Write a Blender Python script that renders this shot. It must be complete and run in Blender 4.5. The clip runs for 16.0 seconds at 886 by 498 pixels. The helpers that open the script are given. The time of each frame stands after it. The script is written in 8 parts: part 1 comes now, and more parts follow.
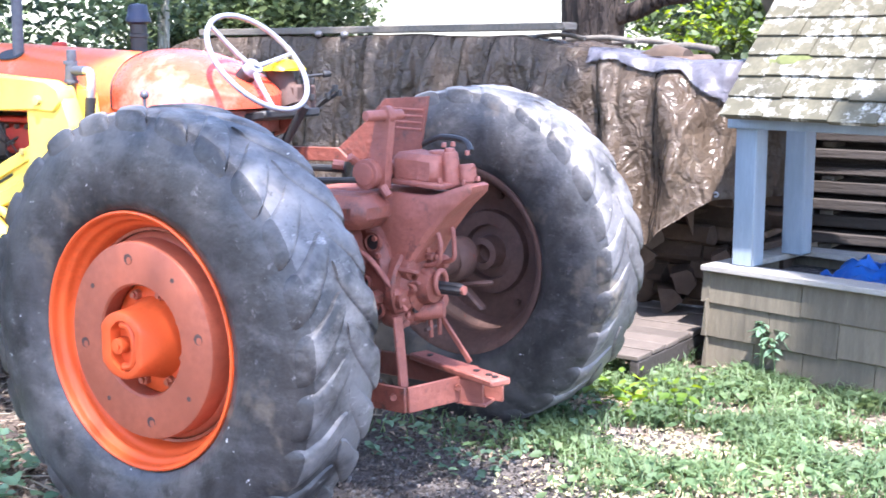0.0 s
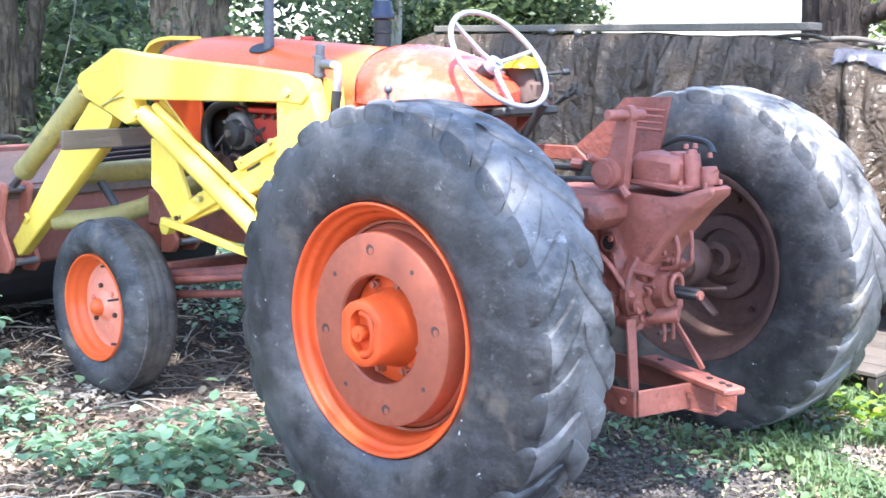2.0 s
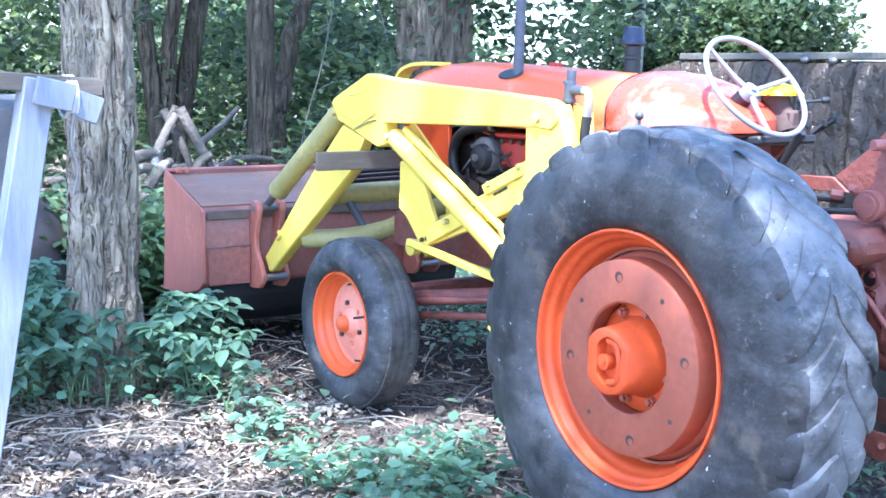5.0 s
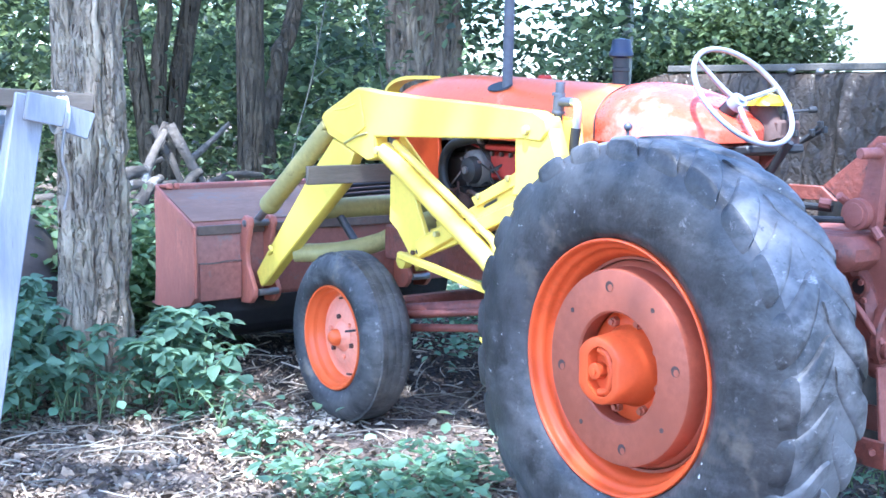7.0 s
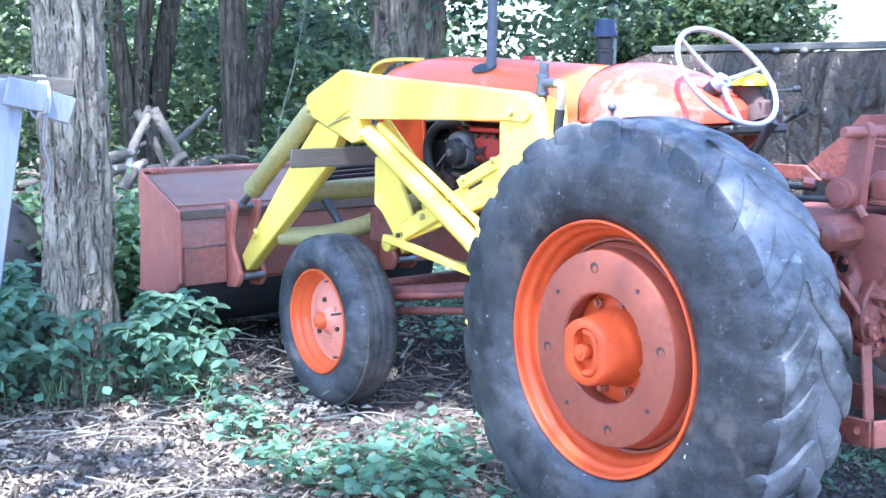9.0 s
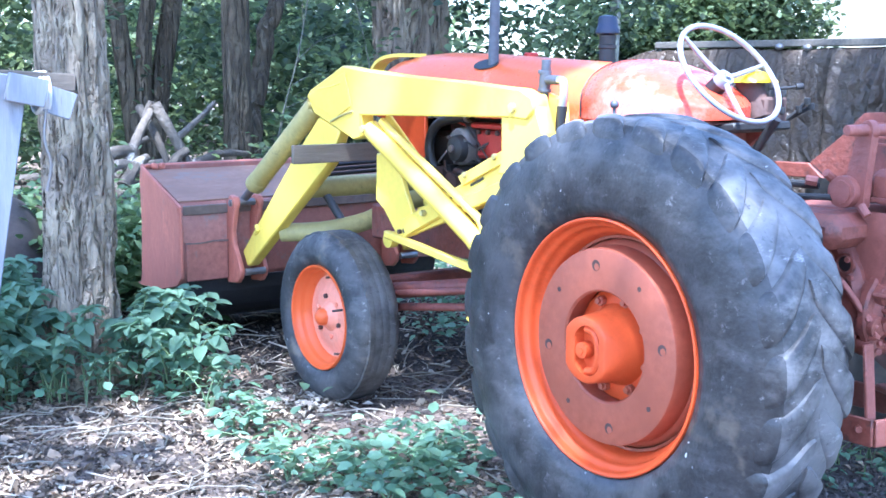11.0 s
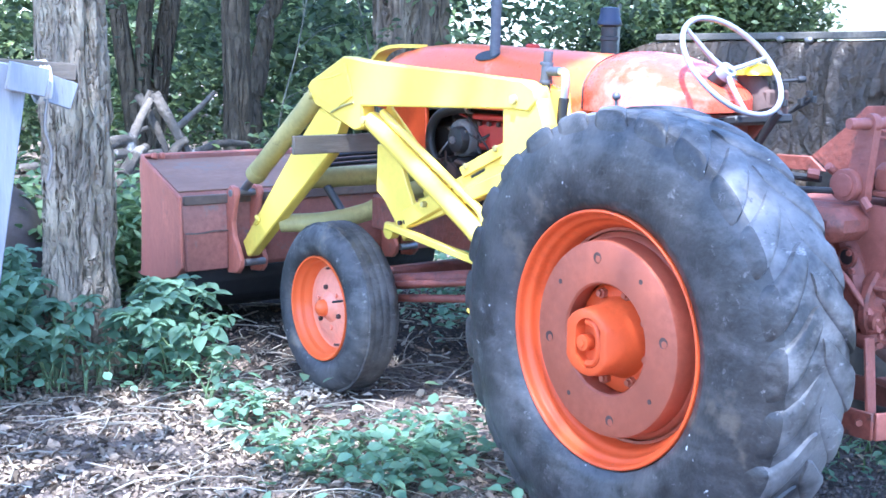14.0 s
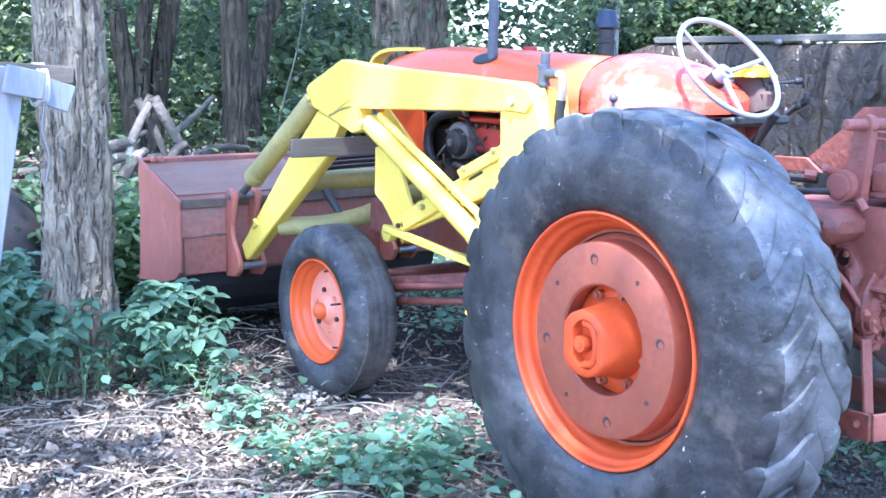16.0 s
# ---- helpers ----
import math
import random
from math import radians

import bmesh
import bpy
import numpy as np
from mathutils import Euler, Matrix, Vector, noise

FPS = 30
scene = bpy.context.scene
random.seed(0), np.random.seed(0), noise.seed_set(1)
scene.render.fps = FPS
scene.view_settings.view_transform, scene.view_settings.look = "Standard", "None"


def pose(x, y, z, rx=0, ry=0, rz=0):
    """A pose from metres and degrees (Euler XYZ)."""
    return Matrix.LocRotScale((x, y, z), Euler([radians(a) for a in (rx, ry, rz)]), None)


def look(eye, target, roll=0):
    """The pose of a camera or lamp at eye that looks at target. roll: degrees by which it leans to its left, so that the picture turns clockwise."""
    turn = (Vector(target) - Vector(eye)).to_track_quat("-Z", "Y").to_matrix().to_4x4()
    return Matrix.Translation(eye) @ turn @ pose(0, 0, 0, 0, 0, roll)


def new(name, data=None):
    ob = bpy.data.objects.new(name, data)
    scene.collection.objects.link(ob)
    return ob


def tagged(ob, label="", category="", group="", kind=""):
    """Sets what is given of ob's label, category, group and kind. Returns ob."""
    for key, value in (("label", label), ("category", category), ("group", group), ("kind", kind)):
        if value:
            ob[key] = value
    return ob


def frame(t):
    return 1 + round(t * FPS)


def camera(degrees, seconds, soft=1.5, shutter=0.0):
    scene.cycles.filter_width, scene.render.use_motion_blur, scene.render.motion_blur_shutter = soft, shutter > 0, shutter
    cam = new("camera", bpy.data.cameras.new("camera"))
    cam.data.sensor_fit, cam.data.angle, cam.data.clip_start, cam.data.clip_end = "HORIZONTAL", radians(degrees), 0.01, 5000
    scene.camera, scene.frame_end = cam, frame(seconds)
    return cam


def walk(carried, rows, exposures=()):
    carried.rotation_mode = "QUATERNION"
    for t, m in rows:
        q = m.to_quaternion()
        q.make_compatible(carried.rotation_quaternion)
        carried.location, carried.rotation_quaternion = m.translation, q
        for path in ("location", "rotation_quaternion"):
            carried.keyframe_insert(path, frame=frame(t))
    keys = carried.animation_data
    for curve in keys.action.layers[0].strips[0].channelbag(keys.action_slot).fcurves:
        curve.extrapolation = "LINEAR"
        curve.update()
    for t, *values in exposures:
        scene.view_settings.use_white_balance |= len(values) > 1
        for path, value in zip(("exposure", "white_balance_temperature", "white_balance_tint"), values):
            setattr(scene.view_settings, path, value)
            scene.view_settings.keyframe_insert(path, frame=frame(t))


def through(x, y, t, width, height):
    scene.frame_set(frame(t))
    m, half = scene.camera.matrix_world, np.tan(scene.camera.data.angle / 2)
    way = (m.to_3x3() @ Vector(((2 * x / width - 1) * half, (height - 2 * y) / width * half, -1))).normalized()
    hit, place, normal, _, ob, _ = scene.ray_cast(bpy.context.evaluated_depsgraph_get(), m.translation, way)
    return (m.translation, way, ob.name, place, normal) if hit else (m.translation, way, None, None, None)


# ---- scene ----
EXPOSURE = 2.62
cam = camera(39.34, 16.0, soft=1.6, shutter=0.35)
# seconds, place in metres, heading, pitch and roll in degrees
PATH = [
    (0.0, -3.2550, -2.6487, 1.4632, -55.805, -9.256, -0.092),
    (0.5, -3.2653, -2.6299, 1.4628, -53.585, -9.729, 0.220),
    (1.0, -3.2744, -2.6095, 1.4614, -51.224, -9.607, 0.422),
    (1.5, -3.2810, -2.5961, 1.4663, -48.673, -9.285, 0.328),
    (2.0, -3.2930, -2.5848, 1.4640, -45.901, -9.419, 0.678),
    (2.5, -3.2991, -2.5701, 1.4679, -44.873, -8.792, 1.227),
    (3.0, -3.3133, -2.5558, 1.4708, -41.867, -8.268, 1.287),
    (3.5, -3.3200, -2.5453, 1.4676, -39.030, -8.397, 0.939),
    (4.0, -3.3314, -2.5381, 1.4644, -37.082, -8.467, 1.306),
    (4.5, -3.3437, -2.5335, 1.4662, -35.564, -8.437, 0.914),
    (4.7, -3.3305, -2.5316, 1.4544, -35.284, -8.287, 1.051),
    (6.8, -3.3343, -2.5339, 1.4458, -35.732, -8.140, 0.561),
    (7.0, -3.3383, -2.5441, 1.4410, -35.704, -7.537, 0.555),
    (7.5, -3.3316, -2.5481, 1.4395, -35.097, -8.194, 0.021),
    (8.0, -3.3255, -2.5506, 1.4415, -36.594, -8.549, -0.096),
    (8.5, -3.3245, -2.5470, 1.4442, -36.814, -8.007, 0.057),
    (9.0, -3.3275, -2.5410, 1.4413, -36.318, -8.364, 0.154),
    (9.2, -3.3259, -2.5411, 1.4373, -36.382, -8.544, 0.484),
    (11.3, -3.3209, -2.5351, 1.4521, -36.219, -8.593, 0.277),
    (11.5, -3.3337, -2.5366, 1.4627, -36.440, -8.407, 0.398),
    (12.0, -3.3358, -2.5382, 1.4577, -35.846, -8.283, 0.409),
    (12.5, -3.3232, -2.5335, 1.4456, -36.405, -8.587, 0.911),
    (13.0, -3.3235, -2.5249, 1.4507, -36.598, -9.106, 0.891),
    (13.5, -3.3253, -2.5233, 1.4466, -36.314, -9.236, 0.855),
    (14.0, -3.3248, -2.5261, 1.4475, -36.303, -9.013, 0.581),
    (14.5, -3.3268, -2.5249, 1.4476, -35.593, -9.348, 0.326),
    (15.0, -3.3225, -2.5272, 1.4419, -35.477, -9.219, 0.574),
    (15.5, -3.3233, -2.5280, 1.4445, -35.703, -8.942, 0.470),
    (16.0, -3.3186, -2.5352, 1.4404, -36.277, -8.806, 0.453),
]
walk(cam, [(t, pose(x, y, z, 0, 0, yaw) @ pose(0, 0, 0, 90 + pitch) @ pose(0, 0, 0, 0, 0, roll)) for t, x, y, z, yaw, pitch, roll in PATH],
     exposures=[(0.0, EXPOSURE, 5950, 19), (1.75, EXPOSURE, 5900, 12), (3.5, EXPOSURE, 5220, 9), (4.5, EXPOSURE, 5050, 10), (8.0, EXPOSURE, 4950, 11), (16.0, EXPOSURE, 4950, 13)])

# ---- light: a high sun behind the camera's left shoulder, open sky ----
SUN_ELEVATION, SUN_FROM = 64.0, Vector((-0.75, -0.66, 0.0)).normalized()
world = bpy.data.worlds.new("sky")
scene.world = world
world.use_nodes = True
wn = world.node_tree
sky = wn.nodes.new("ShaderNodeTexSky")
sky.sky_type, sky.sun_disc = "NISHITA", False
sky.sun_elevation = radians(SUN_ELEVATION)
sky.sun_rotation = math.atan2(SUN_FROM.x, SUN_FROM.y)
wn.nodes["Background"].inputs["Strength"].default_value = 0.15
wn.links.new(sky.outputs["Color"], wn.nodes["Background"].inputs["Color"])
sun_data = bpy.data.lights.new("sun", "SUN")
sun_data.energy, sun_data.angle, sun_data.color = 3.6, radians(0.7), (1.0, 0.95, 0.87)
sun_dir = SUN_FROM * math.cos(radians(SUN_ELEVATION)) + Vector((0, 0, math.sin(radians(SUN_ELEVATION))))
sun = new("sun", sun_data)
sun.matrix_world = look(sun_dir * 30, (0, 0, 0))

# ---- materials ----
def nodes_of(name):
    m = bpy.data.materials.new(name)
    m.use_nodes = True
    nt = m.node_tree
    return m, nt, nt.nodes["Principled BSDF"]


def add(nt, kind, **values):
    n = nt.nodes.new(kind)
    for key, value in values.items():
        n.inputs[key.replace("_", " ")].default_value = value
    return n


def noise_tex(nt, scale, detail=4.0, rough=0.6, vec=None, stretch=None):
    n = add(nt, "ShaderNodeTexNoise", Scale=scale, Detail=detail, Roughness=rough)
    if vec is None:
        vec = nt.nodes.new("ShaderNodeTexCoord").outputs["Object"]
    if stretch:
        mp = add(nt, "ShaderNodeMapping", Scale=stretch)
        nt.links.new(vec, mp.inputs["Vector"])
        vec = mp.outputs["Vector"]
    nt.links.new(vec, n.inputs["Vector"])
    return n


def ramp(nt, src, lo, hi):
    n = add(nt, "ShaderNodeMapRange", From_Min=lo, From_Max=hi)
    nt.links.new(src, n.inputs["Value"])
    return n.outputs["Result"]


def blend(nt, fac, a, b, kind="MIX"):
    n = nt.nodes.new("ShaderNodeMix")
    n.data_type, n.blend_type = "RGBA", kind
    for key, value in (("Factor", fac), ("A", a), ("B", b)):
        sock = [s for s in n.inputs if s.name == key and s.enabled][0]
        if hasattr(value, "links"):
            nt.links.new(value, sock)
        else:
            sock.default_value = value if key == "Factor" else (*value, 1)
    return [s for s in n.outputs if s.enabled][0]


def bump(nt, shader, height, strength, distance=0.01, after=None):
    n = add(nt, "ShaderNodeBump", Strength=strength, Distance=distance)
    nt.links.new(height, n.inputs["Height"])
    if after:
        nt.links.new(after.outputs["Normal"], n.inputs["Normal"])
    nt.links.new(n.outputs["Normal"], shader.inputs["Normal"])
    return n


def scaled(c, k):
    return tuple(v * k for v in c)


def surface(name, base, rough=0.6, metal=0.0, coarse=3.0, fine=40.0, vary=0.25, wear=None, wear_amount=0.0, wear_scale=9.0,
            bumps=0.15, bump_size=0.004, stretch=None, island=0.0, each=0.0, spec=0.5, placed=False):
    """A painted, wooden or mineral surface: two scales of variation, patches of wear, fine relief."""
    m, nt, sh = nodes_of(name)
    vec = nt.nodes.new("ShaderNodeNewGeometry").outputs["Position"] if placed else None
    big, small = noise_tex(nt, coarse, 3.0, 0.6, vec, stretch), noise_tex(nt, fine, 5.0, 0.7, vec, stretch)
    col = blend(nt, ramp(nt, big.outputs["Fac"], 0.3, 0.7), scaled(base, 1 - vary), scaled(base, 1 + vary * 0.6))
    col = blend(nt, ramp(nt, small.outputs["Fac"], 0.35, 0.75), col, scaled(base, 1 - vary * 0.8))
    if wear:
        w = noise_tex(nt, wear_scale, 6.0, 0.72, vec, stretch)
        col = blend(nt, ramp(nt, w.outputs["Fac"], 0.68 - wear_amount * 0.4, 0.78 - wear_amount * 0.3), col, wear)
    for amount, source in ((island, "Random Per Island"), (each, "Random")):
        if amount:
            rnd = nt.nodes.new("ShaderNodeNewGeometry" if source != "Random" else "ShaderNodeObjectInfo").outputs[source]
            hsv = add(nt, "ShaderNodeHueSaturation", Saturation=1.0)
            mr = add(nt, "ShaderNodeMapRange", To_Min=1 - amount, To_Max=1 + amount)
            nt.links.new(rnd, mr.inputs["Value"])
            nt.links.new(mr.outputs["Result"], hsv.inputs["Value"])
            nt.links.new(col, hsv.inputs["Color"])
            col = hsv.outputs["Color"]
    nt.links.new(col, sh.inputs["Base Color"])
    rr = add(nt, "ShaderNodeMapRange", To_Min=max(0.05, rough - 0.12), To_Max=min(1.0, rough + 0.15))
    nt.links.new(small.outputs["Fac"], rr.inputs["Value"])
    nt.links.new(rr.outputs["Result"], sh.inputs["Roughness"])
    sh.inputs["Metallic"].default_value = metal
    sh.inputs["Specular IOR Level"].default_value = spec
    if bumps:
        first = bump(nt, sh, big.outputs["Fac"], bumps, bump_size * 4)
        bump(nt, sh, small.outputs["Fac"], bumps, bump_size, first)
    return m


def leaf_surface(name, base, tip, through=0.45, rough=0.5):
    m, nt, sh = nodes_of(name)
    rnd = nt.nodes.new("ShaderNodeNewGeometry").outputs["Random Per Island"]
    col = blend(nt, rnd, base, tip)
    n = noise_tex(nt, 1.3, 2.0)
    col = blend(nt, ramp(nt, n.outputs["Fac"], 0.35, 0.7), col, scaled(base, 0.6))
    nt.links.new(col, sh.inputs["Base Color"])
    sh.inputs["Roughness"].default_value = rough
    tr = nt.nodes.new("ShaderNodeBsdfTranslucent")
    hsv = add(nt, "ShaderNodeHueSaturation", Hue=0.47, Saturation=1.15, Value=1.6)
    nt.links.new(col, hsv.inputs["Color"])
    nt.links.new(hsv.outputs["Color"], tr.inputs["Color"])
    mix = nt.nodes.new("ShaderNodeMixShader")
    mix.inputs[0].default_value = through
    nt.links.new(sh.outputs[0], mix.inputs[1])
    nt.links.new(tr.outputs[0], mix.inputs[2])
    nt.links.new(mix.outputs[0], nt.nodes["Material Output"].inputs["Surface"])
    return m


ORANGE = surface("orange_paint", (0.68, 0.096, 0.022), 0.45, spec=0.35, vary=0.2, coarse=5.0, wear=(0.30, 0.070, 0.045), wear_amount=0.10, wear_scale=14.0, bumps=0.12)
# HOOD and TANK wear patches are paint fade that also carry blown sun highlights
HOOD = surface("faded_highlit_orange_paint", (0.77, 0.140, 0.036), 0.30, spec=0.34, vary=0.18, coarse=2.0, wear=(0.78, 0.30, 0.17), wear_amount=0.16, wear_scale=4.0, bumps=0.05)
TANK = surface("bleached_highlit_orange_paint", (0.60, 0.078, 0.038), 0.27, spec=0.4, vary=0.08, coarse=2.5, wear=(0.72, 0.29, 0.22), wear_amount=0.40, wear_scale=1.7, bumps=0.05)
DISC = surface("brick_red_wheel_paint", (0.345, 0.092, 0.047), 0.5, vary=0.25, coarse=6.0, wear=(0.27, 0.078, 0.055), wear_amount=0.16, wear_scale=12.0, bumps=0.2)
BRICK = surface("brick_red_primer", (0.222, 0.066, 0.046), 0.52, vary=0.35, coarse=9.0, fine=60.0, wear=(0.062, 0.030, 0.026), wear_amount=0.33, wear_scale=17.0, bumps=0.55, bump_size=0.006)
BRICK_PALE = surface("brick_red_primer_dusty", (0.32, 0.106, 0.078), 0.52, vary=0.32, coarse=8.0, fine=60.0, wear=(0.13, 0.05, 0.04), wear_amount=0.24, wear_scale=15.0, bumps=0.5, bump_size=0.006)
RUST = surface("rusty_iron", (0.082, 0.045, 0.036), 0.75, vary=0.45, coarse=5.0, wear=(0.20, 0.045, 0.030), wear_amount=0.1, wear_scale=6.0, bumps=0.4)
DISH = surface("sunbleached_wheel_paint", (0.80, 0.30, 0.19), 0.5, vary=0.18, wear=(0.78, 0.42, 0.32), wear_amount=0.2, wear_scale=8.0, bumps=0.1)
RUST_WHEEL = surface("rusty_red_brown_wheel", (0.118, 0.062, 0.050), 0.7, vary=0.5, coarse=6.0, wear=(0.32, 0.045, 0.028), wear_amount=0.16, wear_scale=5.0, bumps=0.45)
YELLOW = surface("yellow_paint", (0.86, 0.63, 0.092), 0.38, vary=0.13, wear=(0.30, 0.20, 0.07), wear_amount=0.075, wear_scale=16.0, bumps=0.06)
YELLOW_DULL = surface("grimy_yellow_paint", (0.47, 0.39, 0.14), 0.5, vary=0.25, wear=(0.16, 0.13, 0.06), wear_amount=0.16, bumps=0.1)
BUCKET = surface("rusty_maroon_bucket_steel", (0.335, 0.132, 0.098), 0.45, vary=0.4, coarse=2.6, wear=(0.20, 0.155, 0.14), wear_amount=0.26, wear_scale=6.5, bumps=0.18)
BUCKET_RED = surface("faded_red_bucket_paint", (0.53, 0.175, 0.115), 0.5, vary=0.3, coarse=5.0, wear=(0.25, 0.15, 0.12), wear_amount=0.25, wear_scale=7.0, stretch=(1, 1, 0.45), bumps=0.2)
BUCKET_TOP = surface("dusty_worn_bucket_top", (0.36, 0.205, 0.14), 0.62, spec=0.25, vary=0.35, coarse=3.0, wear=(0.26, 0.22, 0.19), wear_amount=0.36, wear_scale=5.0, stretch=(0.5, 1, 1), bumps=0.15)
WORN_EDGE = surface("bare_worn_steel_edge", (0.19, 0.14, 0.115), 0.55, metal=0.1, vary=0.4, coarse=6.0, wear=(0.22, 0.09, 0.065), wear_amount=0.3, wear_scale=8.0, bumps=0.2)
STEEL = surface("bare_worn_steel", (0.28, 0.26, 0.25), 0.4, metal=0.7, vary=0.3, wear=(0.14, 0.08, 0.05), wear_amount=0.12)
GREY_STEEL = surface("grey_pipe_steel", (0.10, 0.105, 0.125), 0.5, metal=0.3, vary=0.3, wear=(0.12, 0.08, 0.06), wear_amount=0.14, bumps=0.2)
PLATE_GREY = surface("weathered_grey_brown_plank", (0.15, 0.12, 0.09), 0.75, vary=0.3, stretch=(1, 8, 8), bumps=0.3)
BLACK = surface("black_greasy_iron", (0.022, 0.021, 0.022), 0.5, vary=0.4, wear=(0.07, 0.055, 0.045), wear_amount=0.12, bumps=0.2)
ENGINE_RED = surface("engine_red_paint", (0.42, 0.035, 0.025), 0.5, vary=0.3, wear=(0.08, 0.03, 0.025), wear_amount=0.15)
CHROME = surface("dull_aluminium", (0.55, 0.55, 0.56), 0.35, metal=0.9, vary=0.15)
BLUE_CAP = surface("dark_blue_plastic", (0.010, 0.014, 0.045), 0.35, vary=0.15, bumps=0.03)
WHEEL_GREY = surface("pale_grey_bakelite", (0.235, 0.245, 0.29), 0.4, vary=0.12, bumps=0.05)


def rubber(name, dust, amount, low=0.34, high=0.66):
    """Old rubber: blotched grey, dusty smears, scuffs and pale specks."""
    m, nt, sh = nodes_of(name)
    co = nt.nodes.new("ShaderNodeNewGeometry").outputs["Position"]
    big, mid, fine = noise_tex(nt, 3.2, 5.0, 0.65, co), noise_tex(nt, 13.0, 6.0, 0.72, co), noise_tex(nt, 90.0, 4.0, 0.6, co)
    col = blend(nt, ramp(nt, mid.outputs["Fac"], 0.3, 0.72), (0.010, 0.010, 0.011), (0.050, 0.048, 0.049))
    col = blend(nt, ramp(nt, big.outputs["Fac"], 0.56 - amount, 0.72 - amount), col, dust)
    smear = noise_tex(nt, 6.0, 7.0, 0.7, co, (1, 1, 2.0))
    col = blend(nt, ramp(nt, smear.outputs["Fac"], 0.50, 0.76), col, scaled(dust, 1.4))
    scuff = noise_tex(nt, 11.0, 6.0, 0.78, co, (1, 2.2, 2.2))
    col = blend(nt, ramp(nt, scuff.outputs["Fac"], 0.60, 0.72), col, scaled(dust, 2.5))
    crack = noise_tex(nt, 30.0, 6.0, 0.75, co)
    col = blend(nt, ramp(nt, crack.outputs["Fac"], 0.60, 0.72), col, (0.02, 0.02, 0.022))
    mud = noise_tex(nt, 4.5, 4.0, 0.65, co)
    col = blend(nt, ramp(nt, mud.outputs["Fac"], 0.60, 0.70), col, (dust[0] * 1.6, dust[1] * 1.4, dust[2] * 1.1))
    spot = noise_tex(nt, 21.0, 3.0, 0.6, co)
    col = blend(nt, ramp(nt, spot.outputs["Fac"], 0.725, 0.745), col, (0.50, 0.50, 0.50))
    nt.links.new(col, sh.inputs["Base Color"])
    rr = add(nt, "ShaderNodeMapRange", To_Min=low, To_Max=high)
    nt.links.new(mid.outputs["Fac"], rr.inputs["Value"])
    nt.links.new(rr.outputs["Result"], sh.inputs["Roughness"])
    b = bump(nt, sh, big.outputs["Fac"], 0.25, 0.05)
    b = bump(nt, sh, mid.outputs["Fac"], 0.14, 0.014, b)
    bump(nt, sh, fine.outputs["Fac"], 0.2, 0.003, b)
    return m


RUBBER = rubber("worn_black_rubber", (0.066, 0.063, 0.064), 0.07, 0.30, 0.6)
# paler than the sidewall: scuffing, plus sky light put into the colour
RUBBER_TREAD = rubber("scuffed_skylit_tread_rubber", (0.148, 0.142, 0.142), 0.16, 0.36, 0.62)
RUBBER_END = rubber("brown_dusty_lug_end_rubber", (0.072, 0.069, 0.070), 0.07, 0.32, 0.62)
RUBBER_FRONT = rubber("dusty_black_rubber", (0.092, 0.088, 0.086), 0.11, 0.5, 0.75)


def bark(name, base, dark, scale):
    """Broken, plated bark: warped upright cells of two sizes with dark furrows between them."""
    m, nt, sh = nodes_of(name)
    co = nt.nodes.new("ShaderNodeTexCoord").outputs["Object"]
    warp = noise_tex(nt, 9.0, 4.0, 0.65, co)
    mixv = nt.nodes.new("ShaderNodeVectorMath")
    mixv.operation = "MULTIPLY_ADD"
    mixv.inputs[1].default_value = (0.035, 0.035, 0.16)
    nt.links.new(warp.outputs["Color"], mixv.inputs[0])
    nt.links.new(co, mixv.inputs[2])
    ridges = []
    for k, flat, top in ((1.0, 0.14, 0.30), (2.3, 0.22, 0.42)):
        v = add(nt, "ShaderNodeTexVoronoi", Scale=scale * k)
        v.feature = "DISTANCE_TO_EDGE"
        mp = add(nt, "ShaderNodeMapping", Scale=(1, 1, flat))
        nt.links.new(mixv.outputs[0], mp.inputs["Vector"])
        nt.links.new(mp.outputs["Vector"], v.inputs["Vector"])
        ridges.append(ramp(nt, v.outputs["Distance"], 0.0, top))
    n = noise_tex(nt, 38.0, 6.0, 0.75, co, (1, 1, 0.5))
    col = blend(nt, ridges[0], dark, base)
    col = blend(nt, ramp(nt, n.outputs["Fac"], 0.42, 0.72), col, scaled(base, 0.5))
    col = blend(nt, ridges[1], scaled(base, 0.62), col)
    big = noise_tex(nt, 3.0, 4.0, 0.65, co)
    col = blend(nt, ramp(nt, big.outputs["Fac"], 0.5, 0.75), col, (base[0] * 1.2, base[1] * 1.25, base[2] * 1.2))
    nt.links.new(col, sh.inputs["Base Color"])
    sh.inputs["Roughness"].default_value = 0.9
    sh.inputs["Specular IOR Level"].default_value = 0.2
    b = bump(nt, sh, ridges[0], 1.0, 0.045)
    b = bump(nt, sh, ridges[1], 0.6, 0.012, b)
    bump(nt, sh, n.outputs["Fac"], 0.5, 0.01, b)
    return m


BARK = bark("grey_furrowed_bark", (0.45, 0.365, 0.265), (0.040, 0.031, 0.025), 15.0)
BARK_FAR = bark("grey_brown_bark", (0.145, 0.112, 0.076), (0.030, 0.027, 0.020), 14.0)
BARK_THICK = bark("tan_deeply_furrowed_bark", (0.29, 0.23, 0.17), (0.035, 0.027, 0.021), 9.0)
BARK_DARK = bark("dark_brown_bark", (0.075, 0.055, 0.045), (0.025, 0.02, 0.017), 13.0)
BARK_PALE = bark("pale_smooth_bark", (0.42, 0.42, 0.36), (0.24, 0.23, 0.2), 9.0)

